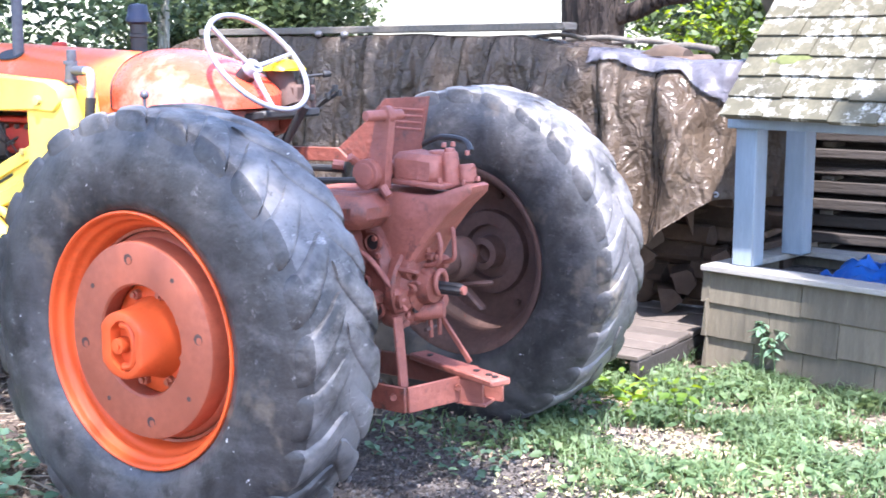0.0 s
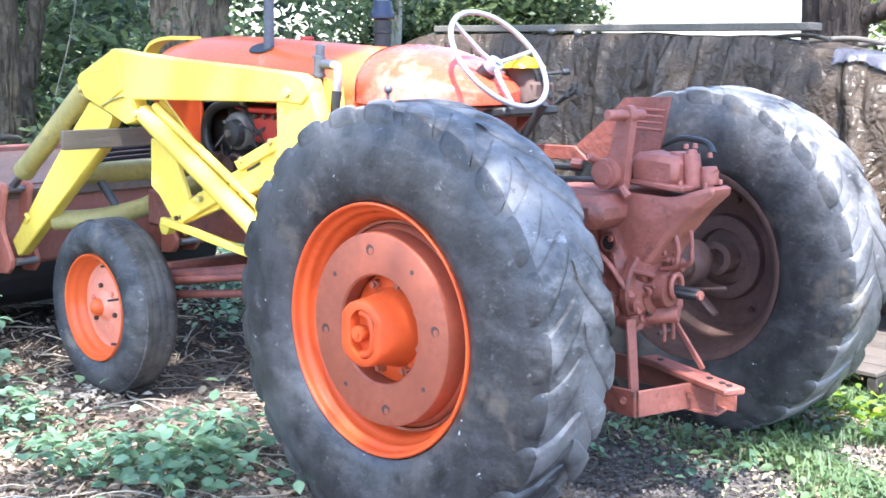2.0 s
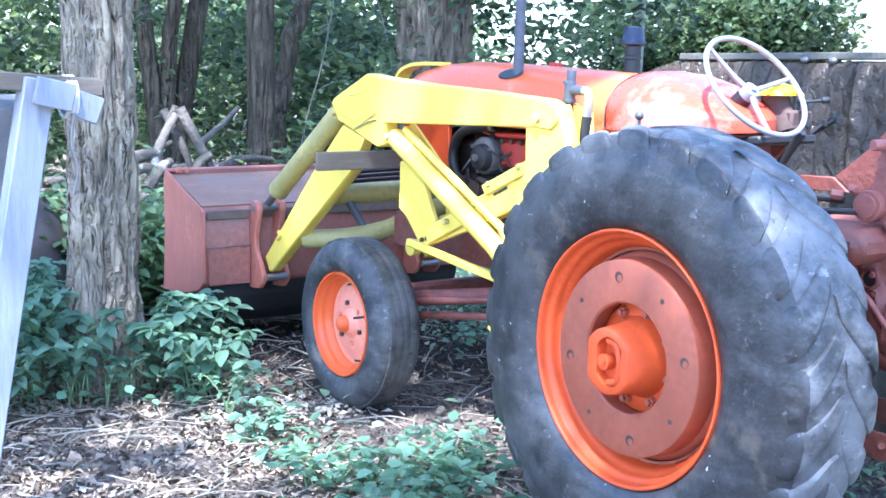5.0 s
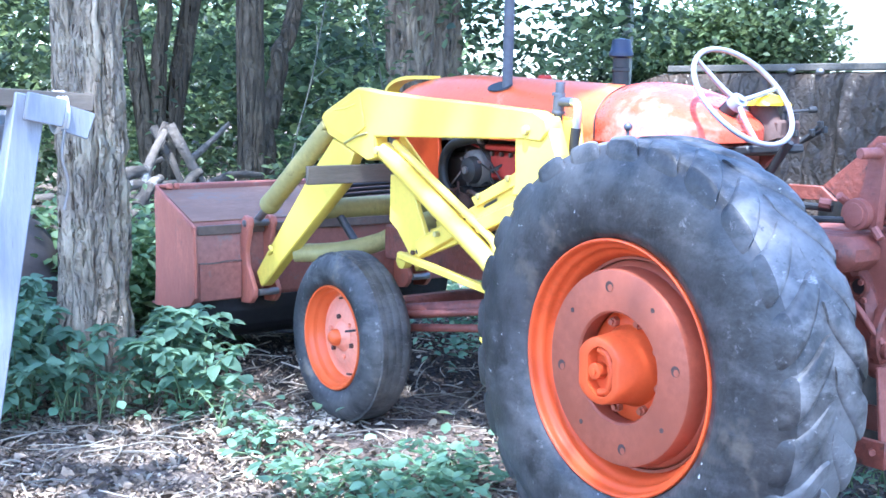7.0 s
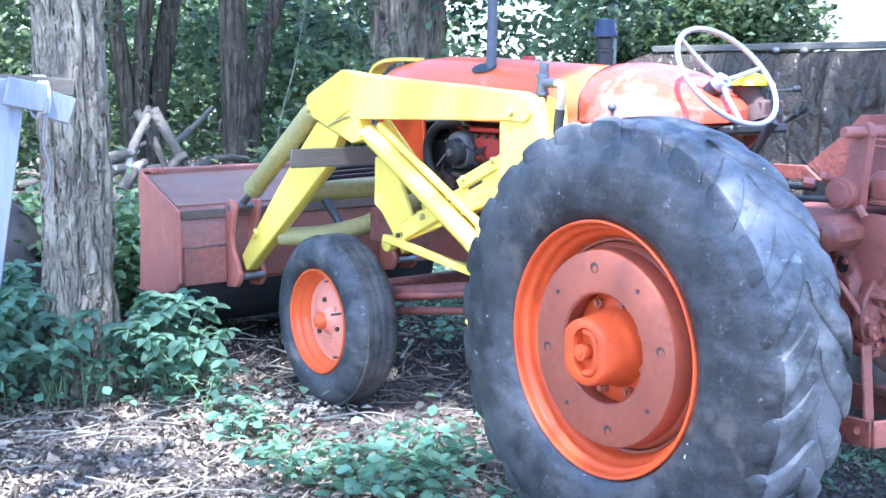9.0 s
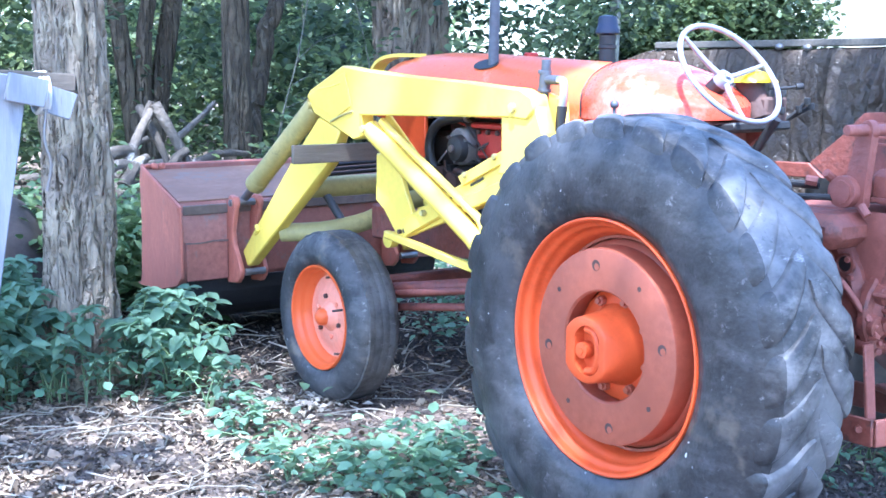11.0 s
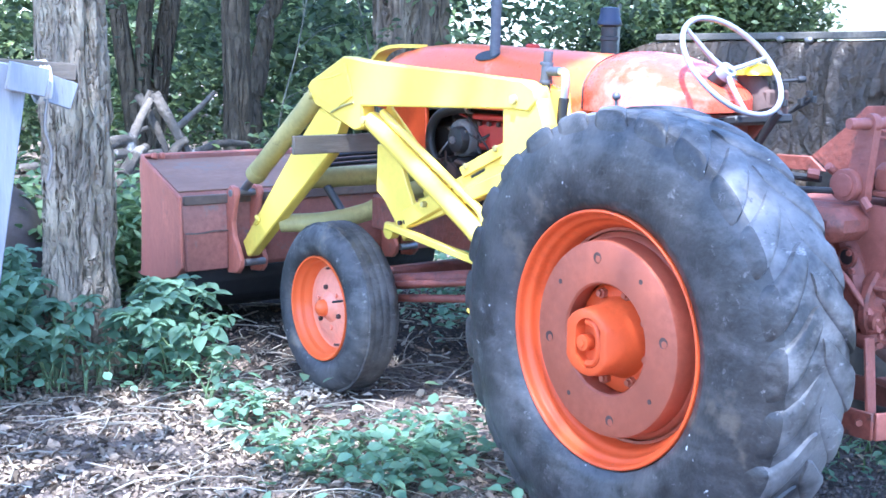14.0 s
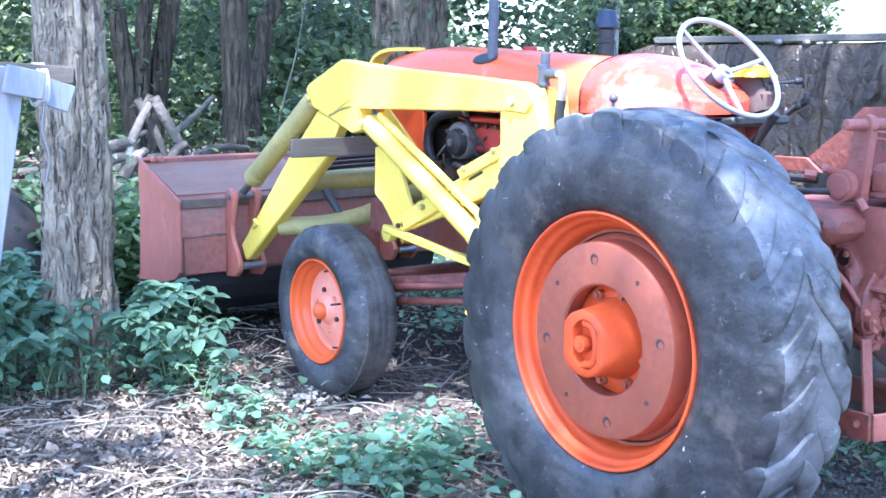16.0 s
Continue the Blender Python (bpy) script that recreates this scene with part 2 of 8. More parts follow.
LEAF_FAR = leaf_surface("woodland_leaf", (0.034, 0.058, 0.031), (0.275, 0.365, 0.18), 0.5)
LEAF_WEED = leaf_surface("weed_leaf", (0.11, 0.20, 0.125), (0.225, 0.34, 0.215), 0.34, 0.78)
LEAF_IVY = leaf_surface("groundcover_leaf", (0.135, 0.245, 0.145), (0.29, 0.44, 0.265), 0.28, 0.42)
LEAF_GRASS = leaf_surface("lawn_weed_leaf", (0.082, 0.150, 0.062), (0.235, 0.315, 0.150), 0.35, 0.55)
# sunlight on these leaves is put into their brighter, yellower colour
LEAF_BRIGHT = leaf_surface("sunlit_bush_leaf", (0.11, 0.22, 0.03), (0.30, 0.42, 0.06), 0.5, 0.5)
STEM = surface("green_stem", (0.16, 0.22, 0.10), 0.6, vary=0.2)
LITTER = surface("dead_leaf_litter", (0.275, 0.208, 0.148), 0.85, vary=0.3, island=0.7, bumps=0.0, spec=0.2)
LITTER_DARK = surface("damp_brown_leaf_litter", (0.165, 0.122, 0.090), 0.85, vary=0.35, island=0.7, bumps=0.0, spec=0.2)
STRAW = surface("dry_cut_grass", (0.36, 0.33, 0.20), 0.85, vary=0.25, island=0.4, bumps=0.0, spec=0.2)
TWIG = surface("dry_twig", (0.36, 0.31, 0.24), 0.85, vary=0.3, island=0.5, spec=0.2)

WOOD_GREY = surface("weathered_grey_wood", (0.14, 0.122, 0.10), 0.85, vary=0.3, stretch=(3, 18, 18), fine=14, bumps=0.35, each=0.2)
WOOD_PALLET = surface("weathered_pallet_wood", (0.115, 0.093, 0.078), 0.85, vary=0.35, fine=20, bumps=0.35, each=0.2, placed=True)
# the pale chip colour carries the sunlight of the patch by the front wheel
CHIP = surface("sunpatch_wood_chips", (0.48, 0.41, 0.31), 0.85, vary=0.2, island=0.35, bumps=0.0, spec=0.2)
# weathered wood, darkened to stand in for shade on runners and stacked boards
WOOD_DIM = surface("shade_darkened_weathered_board", (0.050, 0.041, 0.036), 0.85, vary=0.35, stretch=(18, 3, 18), fine=14, bumps=0.4, each=0.35)
LOG_PALE = surface("barked_pale_log", (0.145, 0.118, 0.092), 0.85, vary=0.5, coarse=7.0, wear=(0.52, 0.47, 0.40), wear_amount=0.28, wear_scale=4.5, bumps=0.9, bump_size=0.012, each=0.3)
SAPLING = surface("thin_grey_green_bark", (0.13, 0.125, 0.09), 0.8, vary=0.35, bumps=0.3)
PLASTIC = surface("pale_clear_plastic_sheet", (0.215, 0.205, 0.245), 0.28, vary=0.2, coarse=6, fine=30, bumps=0.5, bump_size=0.01)
WOOD_SPLIT = surface("split_firewood", (0.098, 0.062, 0.041), 0.85, vary=0.4, coarse=5, fine=30, bumps=0.4, each=0.45, placed=True)
WOOD_WHITE = surface("flaking_whitewashed_wood", (0.26, 0.27, 0.30), 0.75, vary=0.25, stretch=(9, 9, 1.0), fine=22, wear=(0.13, 0.12, 0.12), wear_amount=0.2, wear_scale=7.0, bumps=0.2)
POST_BLUE = surface("faded_blue_painted_wood", (0.235, 0.285, 0.335), 0.5, vary=0.18, stretch=(6, 6, 1), fine=20, wear=(0.33, 0.34, 0.34), wear_amount=0.1, bumps=0.15)
SHINGLE = surface("weathered_cedar_shingle", (0.135, 0.115, 0.082), 0.85, vary=0.3, stretch=(10, 10, 1.2), fine=25, bumps=0.3, each=0.16, placed=True)
ROOF_SHINGLE = surface("lichened_cedar_roof_shingle", (0.098, 0.090, 0.058), 0.9, vary=0.45, coarse=7, fine=34, wear=(0.56, 0.55, 0.50), wear_amount=0.40, wear_scale=11.0, bumps=0.4, each=0.15, placed=True)
MOSS = surface("yellow_green_moss", (0.12, 0.135, 0.045), 0.95, vary=0.4, bumps=0.6)
LEDGE = surface("weathered_ledge_board", (0.31, 0.29, 0.26), 0.8, vary=0.25, stretch=(10, 2, 10), fine=20, bumps=0.3)
BLUE_TARP = surface("blue_tarpaulin", (0.035, 0.17, 0.58), 0.3, vary=0.25, bumps=0.3)
ROPE = surface("white_cord", (0.66, 0.65, 0.62), 0.8, vary=0.1, fine=120, bumps=0.3)
SIDING = surface("cream_painted_siding", (0.50, 0.50, 0.41), 0.6, vary=0.06, stretch=(6, 6, 0.4), bumps=0.05)
STONE = surface("brown_fieldstone", (0.085, 0.066, 0.058), 0.85, vary=0.35, bumps=0.4)
HOSE = surface("black_hydraulic_hose", (0.02, 0.02, 0.022), 0.45, vary=0.2, bumps=0.05)


def tarp_material():
    m, nt, sh = nodes_of("brown_tarpaulin")
    co = nt.nodes.new("ShaderNodeTexCoord").outputs["Object"]
    big, fine = noise_tex(nt, 2.2, 4.0, vec=co), noise_tex(nt, 40.0, 6.0, 0.75, co)
    col = blend(nt, ramp(nt, big.outputs["Fac"], 0.35, 0.7), (0.128, 0.092, 0.066), (0.195, 0.148, 0.112))
    col = blend(nt, ramp(nt, fine.outputs["Fac"], 0.5, 0.8), col, (0.105, 0.083, 0.068))
    nt.links.new(col, sh.inputs["Base Color"])
    sh.inputs["Roughness"].default_value = 0.27
    sh.inputs["Specular IOR Level"].default_value = 0.45
    # crumpled facets of three sizes, drawn out along the hang of the cloth
    warp = noise_tex(nt, 5.0, 3.0, 0.6, co)
    shift = nt.nodes.new("ShaderNodeVectorMath")
    shift.operation = "MULTIPLY_ADD"
    shift.inputs[1].default_value = (0.10, 0.10, 0.10)
    nt.links.new(warp.outputs["Color"], shift.inputs[0])
    nt.links.new(co, shift.inputs[2])
    last = None
    for scale, stretch, strength, depth in ((5.0, (1, 1.5, 0.45), 0.7, 0.07), (13.0, (1, 1.1, 0.6), 0.6, 0.045), (36.0, (1, 0.8, 1.0), 0.5, 0.014)):
        v = add(nt, "ShaderNodeTexVoronoi", Scale=scale)
        v.feature = "DISTANCE_TO_EDGE"
        mp = add(nt, "ShaderNodeMapping", Scale=stretch)
        nt.links.new(shift.outputs[0], mp.inputs["Vector"])
        nt.links.new(mp.outputs["Vector"], v.inputs["Vector"])
        last = bump(nt, sh, v.outputs["Distance"], strength, depth, last)
    return m


TARP = tarp_material()


def ground_material():
    m, nt, sh = nodes_of("leafy_soil")
    co = nt.nodes.new("ShaderNodeTexCoord").outputs["Object"]
    big, mid = noise_tex(nt, 0.9, 4.0, 0.6, co), noise_tex(nt, 7.0, 6.0, 0.7, co)
    v = add(nt, "ShaderNodeTexVoronoi", Scale=42.0)
    nt.links.new(co, v.inputs["Vector"])
    v2 = add(nt, "ShaderNodeTexVoronoi", Scale=90.0)
    nt.links.new(co, v2.inputs["Vector"])
    sep = nt.nodes.new("ShaderNodeSeparateColor")
    nt.links.new(v.outputs["Color"], sep.inputs["Color"])
    col = blend(nt, ramp(nt, mid.outputs["Fac"], 0.3, 0.7), (0.055, 0.043, 0.037), (0.13, 0.10, 0.085))
    chips = blend(nt, sep.outputs["Red"], (0.09, 0.070, 0.057), (0.39, 0.305, 0.245))
    col = blend(nt, ramp(nt, big.outputs["Fac"], 0.35, 0.62), col, chips)
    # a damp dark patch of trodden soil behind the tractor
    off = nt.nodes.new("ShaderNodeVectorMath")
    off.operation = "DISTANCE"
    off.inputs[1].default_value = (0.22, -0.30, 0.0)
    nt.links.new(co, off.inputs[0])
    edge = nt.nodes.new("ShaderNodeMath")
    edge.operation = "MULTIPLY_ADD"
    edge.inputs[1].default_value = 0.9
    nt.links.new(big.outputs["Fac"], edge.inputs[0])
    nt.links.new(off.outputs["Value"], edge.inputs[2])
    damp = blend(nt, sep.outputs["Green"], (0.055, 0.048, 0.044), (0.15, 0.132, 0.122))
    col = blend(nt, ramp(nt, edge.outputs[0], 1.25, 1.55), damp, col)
    # shade under the bucket, painted into the soil as a near-black patch
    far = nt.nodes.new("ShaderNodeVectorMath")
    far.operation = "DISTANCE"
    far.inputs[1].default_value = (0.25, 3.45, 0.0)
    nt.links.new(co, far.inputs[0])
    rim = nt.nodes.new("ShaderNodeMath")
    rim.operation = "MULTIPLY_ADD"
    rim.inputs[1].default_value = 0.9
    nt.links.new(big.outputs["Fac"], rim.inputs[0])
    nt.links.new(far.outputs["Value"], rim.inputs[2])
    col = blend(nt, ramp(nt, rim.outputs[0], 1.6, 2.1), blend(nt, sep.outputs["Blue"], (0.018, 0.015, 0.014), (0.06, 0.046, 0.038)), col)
    nt.links.new(col, sh.inputs["Base Color"])
    sh.inputs["Roughness"].default_value = 0.92
    sh.inputs["Specular IOR Level"].default_value = 0.2
    b = bump(nt, sh, mid.outputs["Fac"], 0.6, 0.03)
    b = bump(nt, sh, v.outputs["Distance"], 0.6, 0.015, b)
    bump(nt, sh, v2.outputs["Distance"], 0.5, 0.008, b)
    return m


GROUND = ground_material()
SOIL = surface("crumbled_damp_soil", (0.15, 0.128, 0.113), 0.9, vary=0.35, island=0.45, bumps=0.0, spec=0.2)
GRAVEL = surface("dark_gravel", (0.125, 0.118, 0.115), 0.8, vary=0.4, island=0.6, bumps=0.3)

# ---- building helpers ----
def origin(ob):
    v = Vector()
    while ob:
        v = v + ob.location
        ob = ob.parent
    return v


def thing(name, place, label, category, group="", kind=""):
    ob = tagged(new(name), label, category, group, kind)
    ob.location = place
    return ob


def mesh_of(name, bm, material, smooth=None):
    me = bpy.data.meshes.new(name)
    bmesh.ops.recalc_face_normals(bm, faces=bm.faces)
    if smooth is not None:
        for f in bm.faces:
            f.smooth = True
        for e in bm.edges:
            e.smooth = len(e.link_faces) == 2 and e.calc_face_angle(0) < radians(smooth)
    bm.to_mesh(me)
    bm.free()
    me.materials.append(material)
    return me


def part(name, bm, material, parent=None, label="", smooth=40):
    """One mesh object, built in world metres, under a thing or a part."""
    if parent:
        bm.transform(Matrix.Translation(-origin(parent)))
    ob = new(name, mesh_of(name, bm, material, smooth))
    if parent:
        ob.parent = parent
    return tagged(ob, label)


def piece(name, me, parent, m):
    """A piece on shared mesh data at the world pose m."""
    ob = new(name, me)
    if parent:
        ob.parent = parent
        m = Matrix.Translation(-origin(parent)) @ m
    ob.matrix_basis = m
    return ob


def B():
    return bmesh.new()


def bevel_all(bm, geom_edges, width, segments=2):
    if width > 0:
        bmesh.ops.bevel(bm, geom=geom_edges, offset=width, segments=segments, affect="EDGES", profile=0.7, clamp_overlap=True)


def box(bm, centre, size, m=None, bevel=0.004):
    made = bmesh.ops.create_cube(bm, size=1.0)["verts"]
    t = Matrix.Translation(centre) @ (m.to_4x4() if m else Matrix()) @ Matrix.Diagonal((*size, 1))
    bmesh.ops.transform(bm, matrix=t, verts=made)
    bevel_all(bm, list({e for v in made for e in v.link_edges}), bevel, 1)
    return bm


def bar(bm, a, b, width, height, up=(0, 0, 1), bevel=0.004):
    """A straight bar of rectangular section from a to b; height runs along up."""
    a, b = Vector(a), Vector(b)
    d = (b - a).normalized()
    side = d.cross(Vector(up)).normalized()
    top = side.cross(d).normalized()
    rot = Matrix((side, d, top)).transposed()
    return box(bm, (a + b) / 2, (width, (b - a).length, height), rot, bevel)


def cyl(bm, a, b, r0, r1=None, seg=20, bevel=0.0):
    a, b = Vector(a), Vector(b)
    r1 = r0 if r1 is None else r1
    rot = (b - a).to_track_quat("Z", "Y").to_matrix().to_4x4()
    made = bmesh.ops.create_cone(bm, cap_ends=True, segments=seg, radius1=r0, radius2=r1, depth=(b - a).length,
                                 matrix=Matrix.Translation((a + b) / 2) @ rot)["verts"]
    if bevel:
        caps = [e for e in {e for v in made for e in v.link_edges} if any(len(f.verts) > 4 for f in e.link_faces)]
        bevel_all(bm, caps, bevel, 2)
    return bm


def prism(bm, outline, axis, a, b, bevel=0.004):
    """An outline in the plane across axis, given by its other two coordinates, from a to b along it."""
    k = "xyz".index(axis)

    def at(p, c):
        q = list(p)
        q.insert(k, c)
        return bm.verts.new(q)
    lo, hi = [at(p, a) for p in outline], [at(p, b) for p in outline]
    faces = [bm.faces.new(lo), bm.faces.new(hi[::-1])]
    n = len(outline)
    for i in range(n):
        faces.append(bm.faces.new((lo[i], lo[(i + 1) % n], hi[(i + 1) % n], hi[i])))
    bmesh.ops.recalc_face_normals(bm, faces=faces)
    bevel_all(bm, list({e for f in faces for e in f.edges}), bevel, 1)
    return bm


def smooth_path(points, steps=6):
    pts = [Vector(p) for p in points]
    out = []
    for i in range(len(pts) - 1):
        p0, p1, p2, p3 = pts[max(i - 1, 0)], pts[i], pts[i + 1], pts[min(i + 2, len(pts) - 1)]
        for s in range(steps):
            t = s / steps
            out.append(0.5 * (2 * p1 + (p2 - p0) * t + (2 * p0 - 5 * p1 + 4 * p2 - p3) * t * t + (3 * p1 - p0 - 3 * p2 + p3) * t ** 3))
    return out + [pts[-1]]


def tube(bm, points, radius, seg=10, closed=False, radii=None, rough=0.0, rng=None):
    """A round section swept along points; radii may taper it."""
    pts = [Vector(p) for p in points]
    n = len(pts)
    rings, ref = [], Vector((0.31, 0.22, 0.93))
    for i, p in enumerate(pts):
        a, b = pts[(i - 1) % n if closed else max(i - 1, 0)], pts[(i + 1) % n if closed else min(i + 1, n - 1)]
        d = (b - a).normalized()
        if i == 0:
            u = d.orthogonal().normalized() if abs(d.dot(ref)) > 0.95 else d.cross(ref).normalized()
        else:
            u = (u - d * u.dot(d)).normalized()
        v = d.cross(u)
        r = radii[i] if radii else radius
        ring = []
        for k in range(seg):
            w = 2 * math.pi * k / seg
            rr = r * (1 + (rng.uniform(-rough, rough) if rng else 0))
            ring.append(bm.verts.new(p + (u * math.cos(w) + v * math.sin(w)) * rr))
        rings.append(ring)
    last = n if closed else n - 1
    for i in range(last):
        r0, r1 = rings[i], rings[(i + 1) % n]
        for k in range(seg):
            bm.faces.new((r0[k], r0[(k + 1) % seg], r1[(k + 1) % seg], r1[k]))
    if not closed:
        bm.faces.new(rings[0][::-1])
        bm.faces.new(rings[-1])
    return bm


def lathe(bm, profile, centre, way=1.0, seg=64, yaw=0.0):
    """A profile of (across, radius) turned round the x axis through centre; across runs along way * x."""
    rings = []
    turn = Matrix.Rotation(yaw, 3, "Z")
    c = Vector(centre)
    for a, r in profile:
        if r < 1e-6:
            rings.append([bm.verts.new(c + turn @ Vector((a * way, 0, 0)))])
        else:
            rings.append([bm.verts.new(c + turn @ Vector((a * way, math.cos(w) * r, math.sin(w) * r))) for w in (2 * math.pi * k / seg for k in range(seg))])
    for r0, r1 in zip(rings, rings[1:]):
        for k in range(seg):
            j = (k + 1) % seg
            if len(r0) == 1 and len(r1) == 1:
                continue
            if len(r0) == 1:
                bm.faces.new((r0[0], r1[k], r1[j]))
            elif len(r1) == 1:
                bm.faces.new((r0[k], r0[j], r1[0]))
            else:
                bm.faces.new((r0[k], r0[j], r1[j], r1[k]))
    return bm


def loft(bm, rings, cap=True, closed=True):
    rows = [[bm.verts.new(p) for p in r] for r in rings]
    n = len(rows[0])
    for a, b in zip(rows, rows[1:]):
        for k in range(n if closed else n - 1):
            bm.faces.new((a[k], a[(k + 1) % n], b[(k + 1) % n], b[k]))
    if cap:
        bm.faces.new(rows[0][::-1])
        bm.faces.new(rows[-1])
    return bm


def foliage(name, centres, sizes, material, parent=None, seed=1, up=0.4, wide=0.62, fold=0.18, label="", rich=False):
    """Many single leaves as one mesh: each a folded blade with its own turn."""
    rng = np.random.default_rng(seed)
    n = len(centres)
    nrm = rng.normal(size=(n, 3))
    nrm /= np.linalg.norm(nrm, axis=1)[:, None]
    nrm[:, 2] = np.abs(nrm[:, 2]) + up
    nrm /= np.linalg.norm(nrm, axis=1)[:, None]
    t = rng.normal(size=(n, 3))
    t -= (t * nrm).sum(1)[:, None] * nrm
    t /= np.linalg.norm(t, axis=1)[:, None]
    s = np.cross(nrm, t)
    L = np.asarray(sizes)[:, None]
    c = np.asarray(centres, dtype=float)
    if parent:
        c = c - np.array(origin(parent))
    if rich:
        outline = [(-0.5, 0, 0), (-0.22, -0.40, 1), (0.12, -0.36, 1), (0.5, 0, -0.6), (0.12, 0.36, 1), (-0.22, 0.40, 1), (0.0, 0, 0)]
        faces = [(0, 1, 6), (1, 2, 6), (2, 3, 6), (3, 4, 6), (4, 5, 6), (5, 0, 6)]
    else:
        outline = [(-0.5, 0, 0), (-0.05, -0.5, 1), (0.5, 0, 0), (-0.05, 0.5, 1)]
        faces = [(0, 1, 2), (0, 2, 3)]
    verts = np.stack([c + L * (a * t + b * wide * s + h * fold * 0.5 * nrm) for a, b, h in outline], 1).reshape(-1, 3)
    k = len(outline)
    idx = (np.arange(n)[:, None, None] * k + np.array(faces)[None]).reshape(-1)
    me = bpy.data.meshes.new(name)
    me.vertices.add(len(verts))
    me.vertices.foreach_set("co", verts.ravel())
    me.loops.add(len(idx))
    me.loops.foreach_set("vertex_index", idx.astype(np.int32))
    me.polygons.add(len(idx) // 3)
    me.polygons.foreach_set("loop_start", np.arange(0, len(idx), 3, dtype=np.int32))
    me.update(calc_edges=True)
    me.validate()
    me.materials.append(material)
    ob = new(name, me)
    if parent:
        ob.parent = parent
    return tagged(ob, label)


def blades(name, bases, heights, material, seed=1, width=0.006, lean=0.5):
    """Grass and weed blades, each two bent triangles and a quad."""
    rng = np.random.default_rng(seed)
    n = len(bases)
    w = rng.uniform(0, 2 * math.pi, n)
    d = np.stack([np.cos(w), np.sin(w), np.zeros(n)], 1)
    s = np.stack([-np.sin(w), np.cos(w), np.zeros(n)], 1) * width
    h = np.asarray(heights)[:, None]
    z = np.array([[0, 0, 1.0]])
    b = np.asarray(bases)
    mid = b + h * 0.6 * z + d * h * lean * 0.35 * rng.uniform(0.3, 1, (n, 1))
    tip = b + h * z * rng.uniform(0.7, 1, (n, 1)) + d * h * lean * rng.uniform(0.4, 1.2, (n, 1))
    verts = np.stack([b - s, b + s, mid - s * 0.8, mid + s * 0.8, tip], 1).reshape(-1, 3)
    idx = (np.arange(n)[:, None, None] * 5 + np.array([(0, 1, 3), (0, 3, 2), (2, 3, 4)])[None]).reshape(-1)
    me = bpy.data.meshes.new(name)
    me.vertices.add(len(verts))
    me.vertices.foreach_set("co", verts.ravel())
    me.loops.add(len(idx))
    me.loops.foreach_set("vertex_index", idx.astype(np.int32))
    me.polygons.add(len(idx) // 3)
    me.polygons.foreach_set("loop_start", np.arange(0, len(idx), 3, dtype=np.int32))
    me.update(calc_edges=True)
    me.materials.append(material)
    return new(name, me)


def height_at(x, y):
    """The lie of the ground: level under the tractor, uneven round it."""
    far = min(1.0, max(0.0, (math.hypot(x, y - 1.0) - 7.0) / 8.0))
    lump = noise.noise(Vector((x * 1.3, y * 1.3, 0.0))) * 0.018 + noise.noise(Vector((x * 5, y * 5, 3.0))) * 0.008
    return lump - 0.008 + far * 0.25 * noise.noise(Vector((x * 0.1, y * 0.1, 5.0)))

# ---- ground, house wall, woods ----
def build_ground():
    near = list(np.arange(-6.0, 9.001, 0.12))
    outer = [9.6, 10.5, 12, 14, 17, 21, 27, 36, 50, 80, 140, 300, 700]
    xs = [-(v - 3.0) for v in outer[::-1]] + near + outer
    ys = xs
    bm = B()
    grid = [[bm.verts.new((x, y, height_at(x, y))) for y in ys] for x in xs]
    for i in range(len(xs) - 1):
        for j in range(len(ys) - 1):
            bm.faces.new((grid[i][j], grid[i + 1][j], grid[i + 1][j + 1], grid[i][j + 1]))
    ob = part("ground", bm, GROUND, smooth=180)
    tagged(ob, "brown leaf-littered soil with dark gravelly patches and painted-in bucket shade", "ground", kind="structure")


build_ground()


# the unseen crowns are raised and moved sunward to cast soft shade below
CROWN_LIFT = Vector((-2.69, -0.825, 4.6))


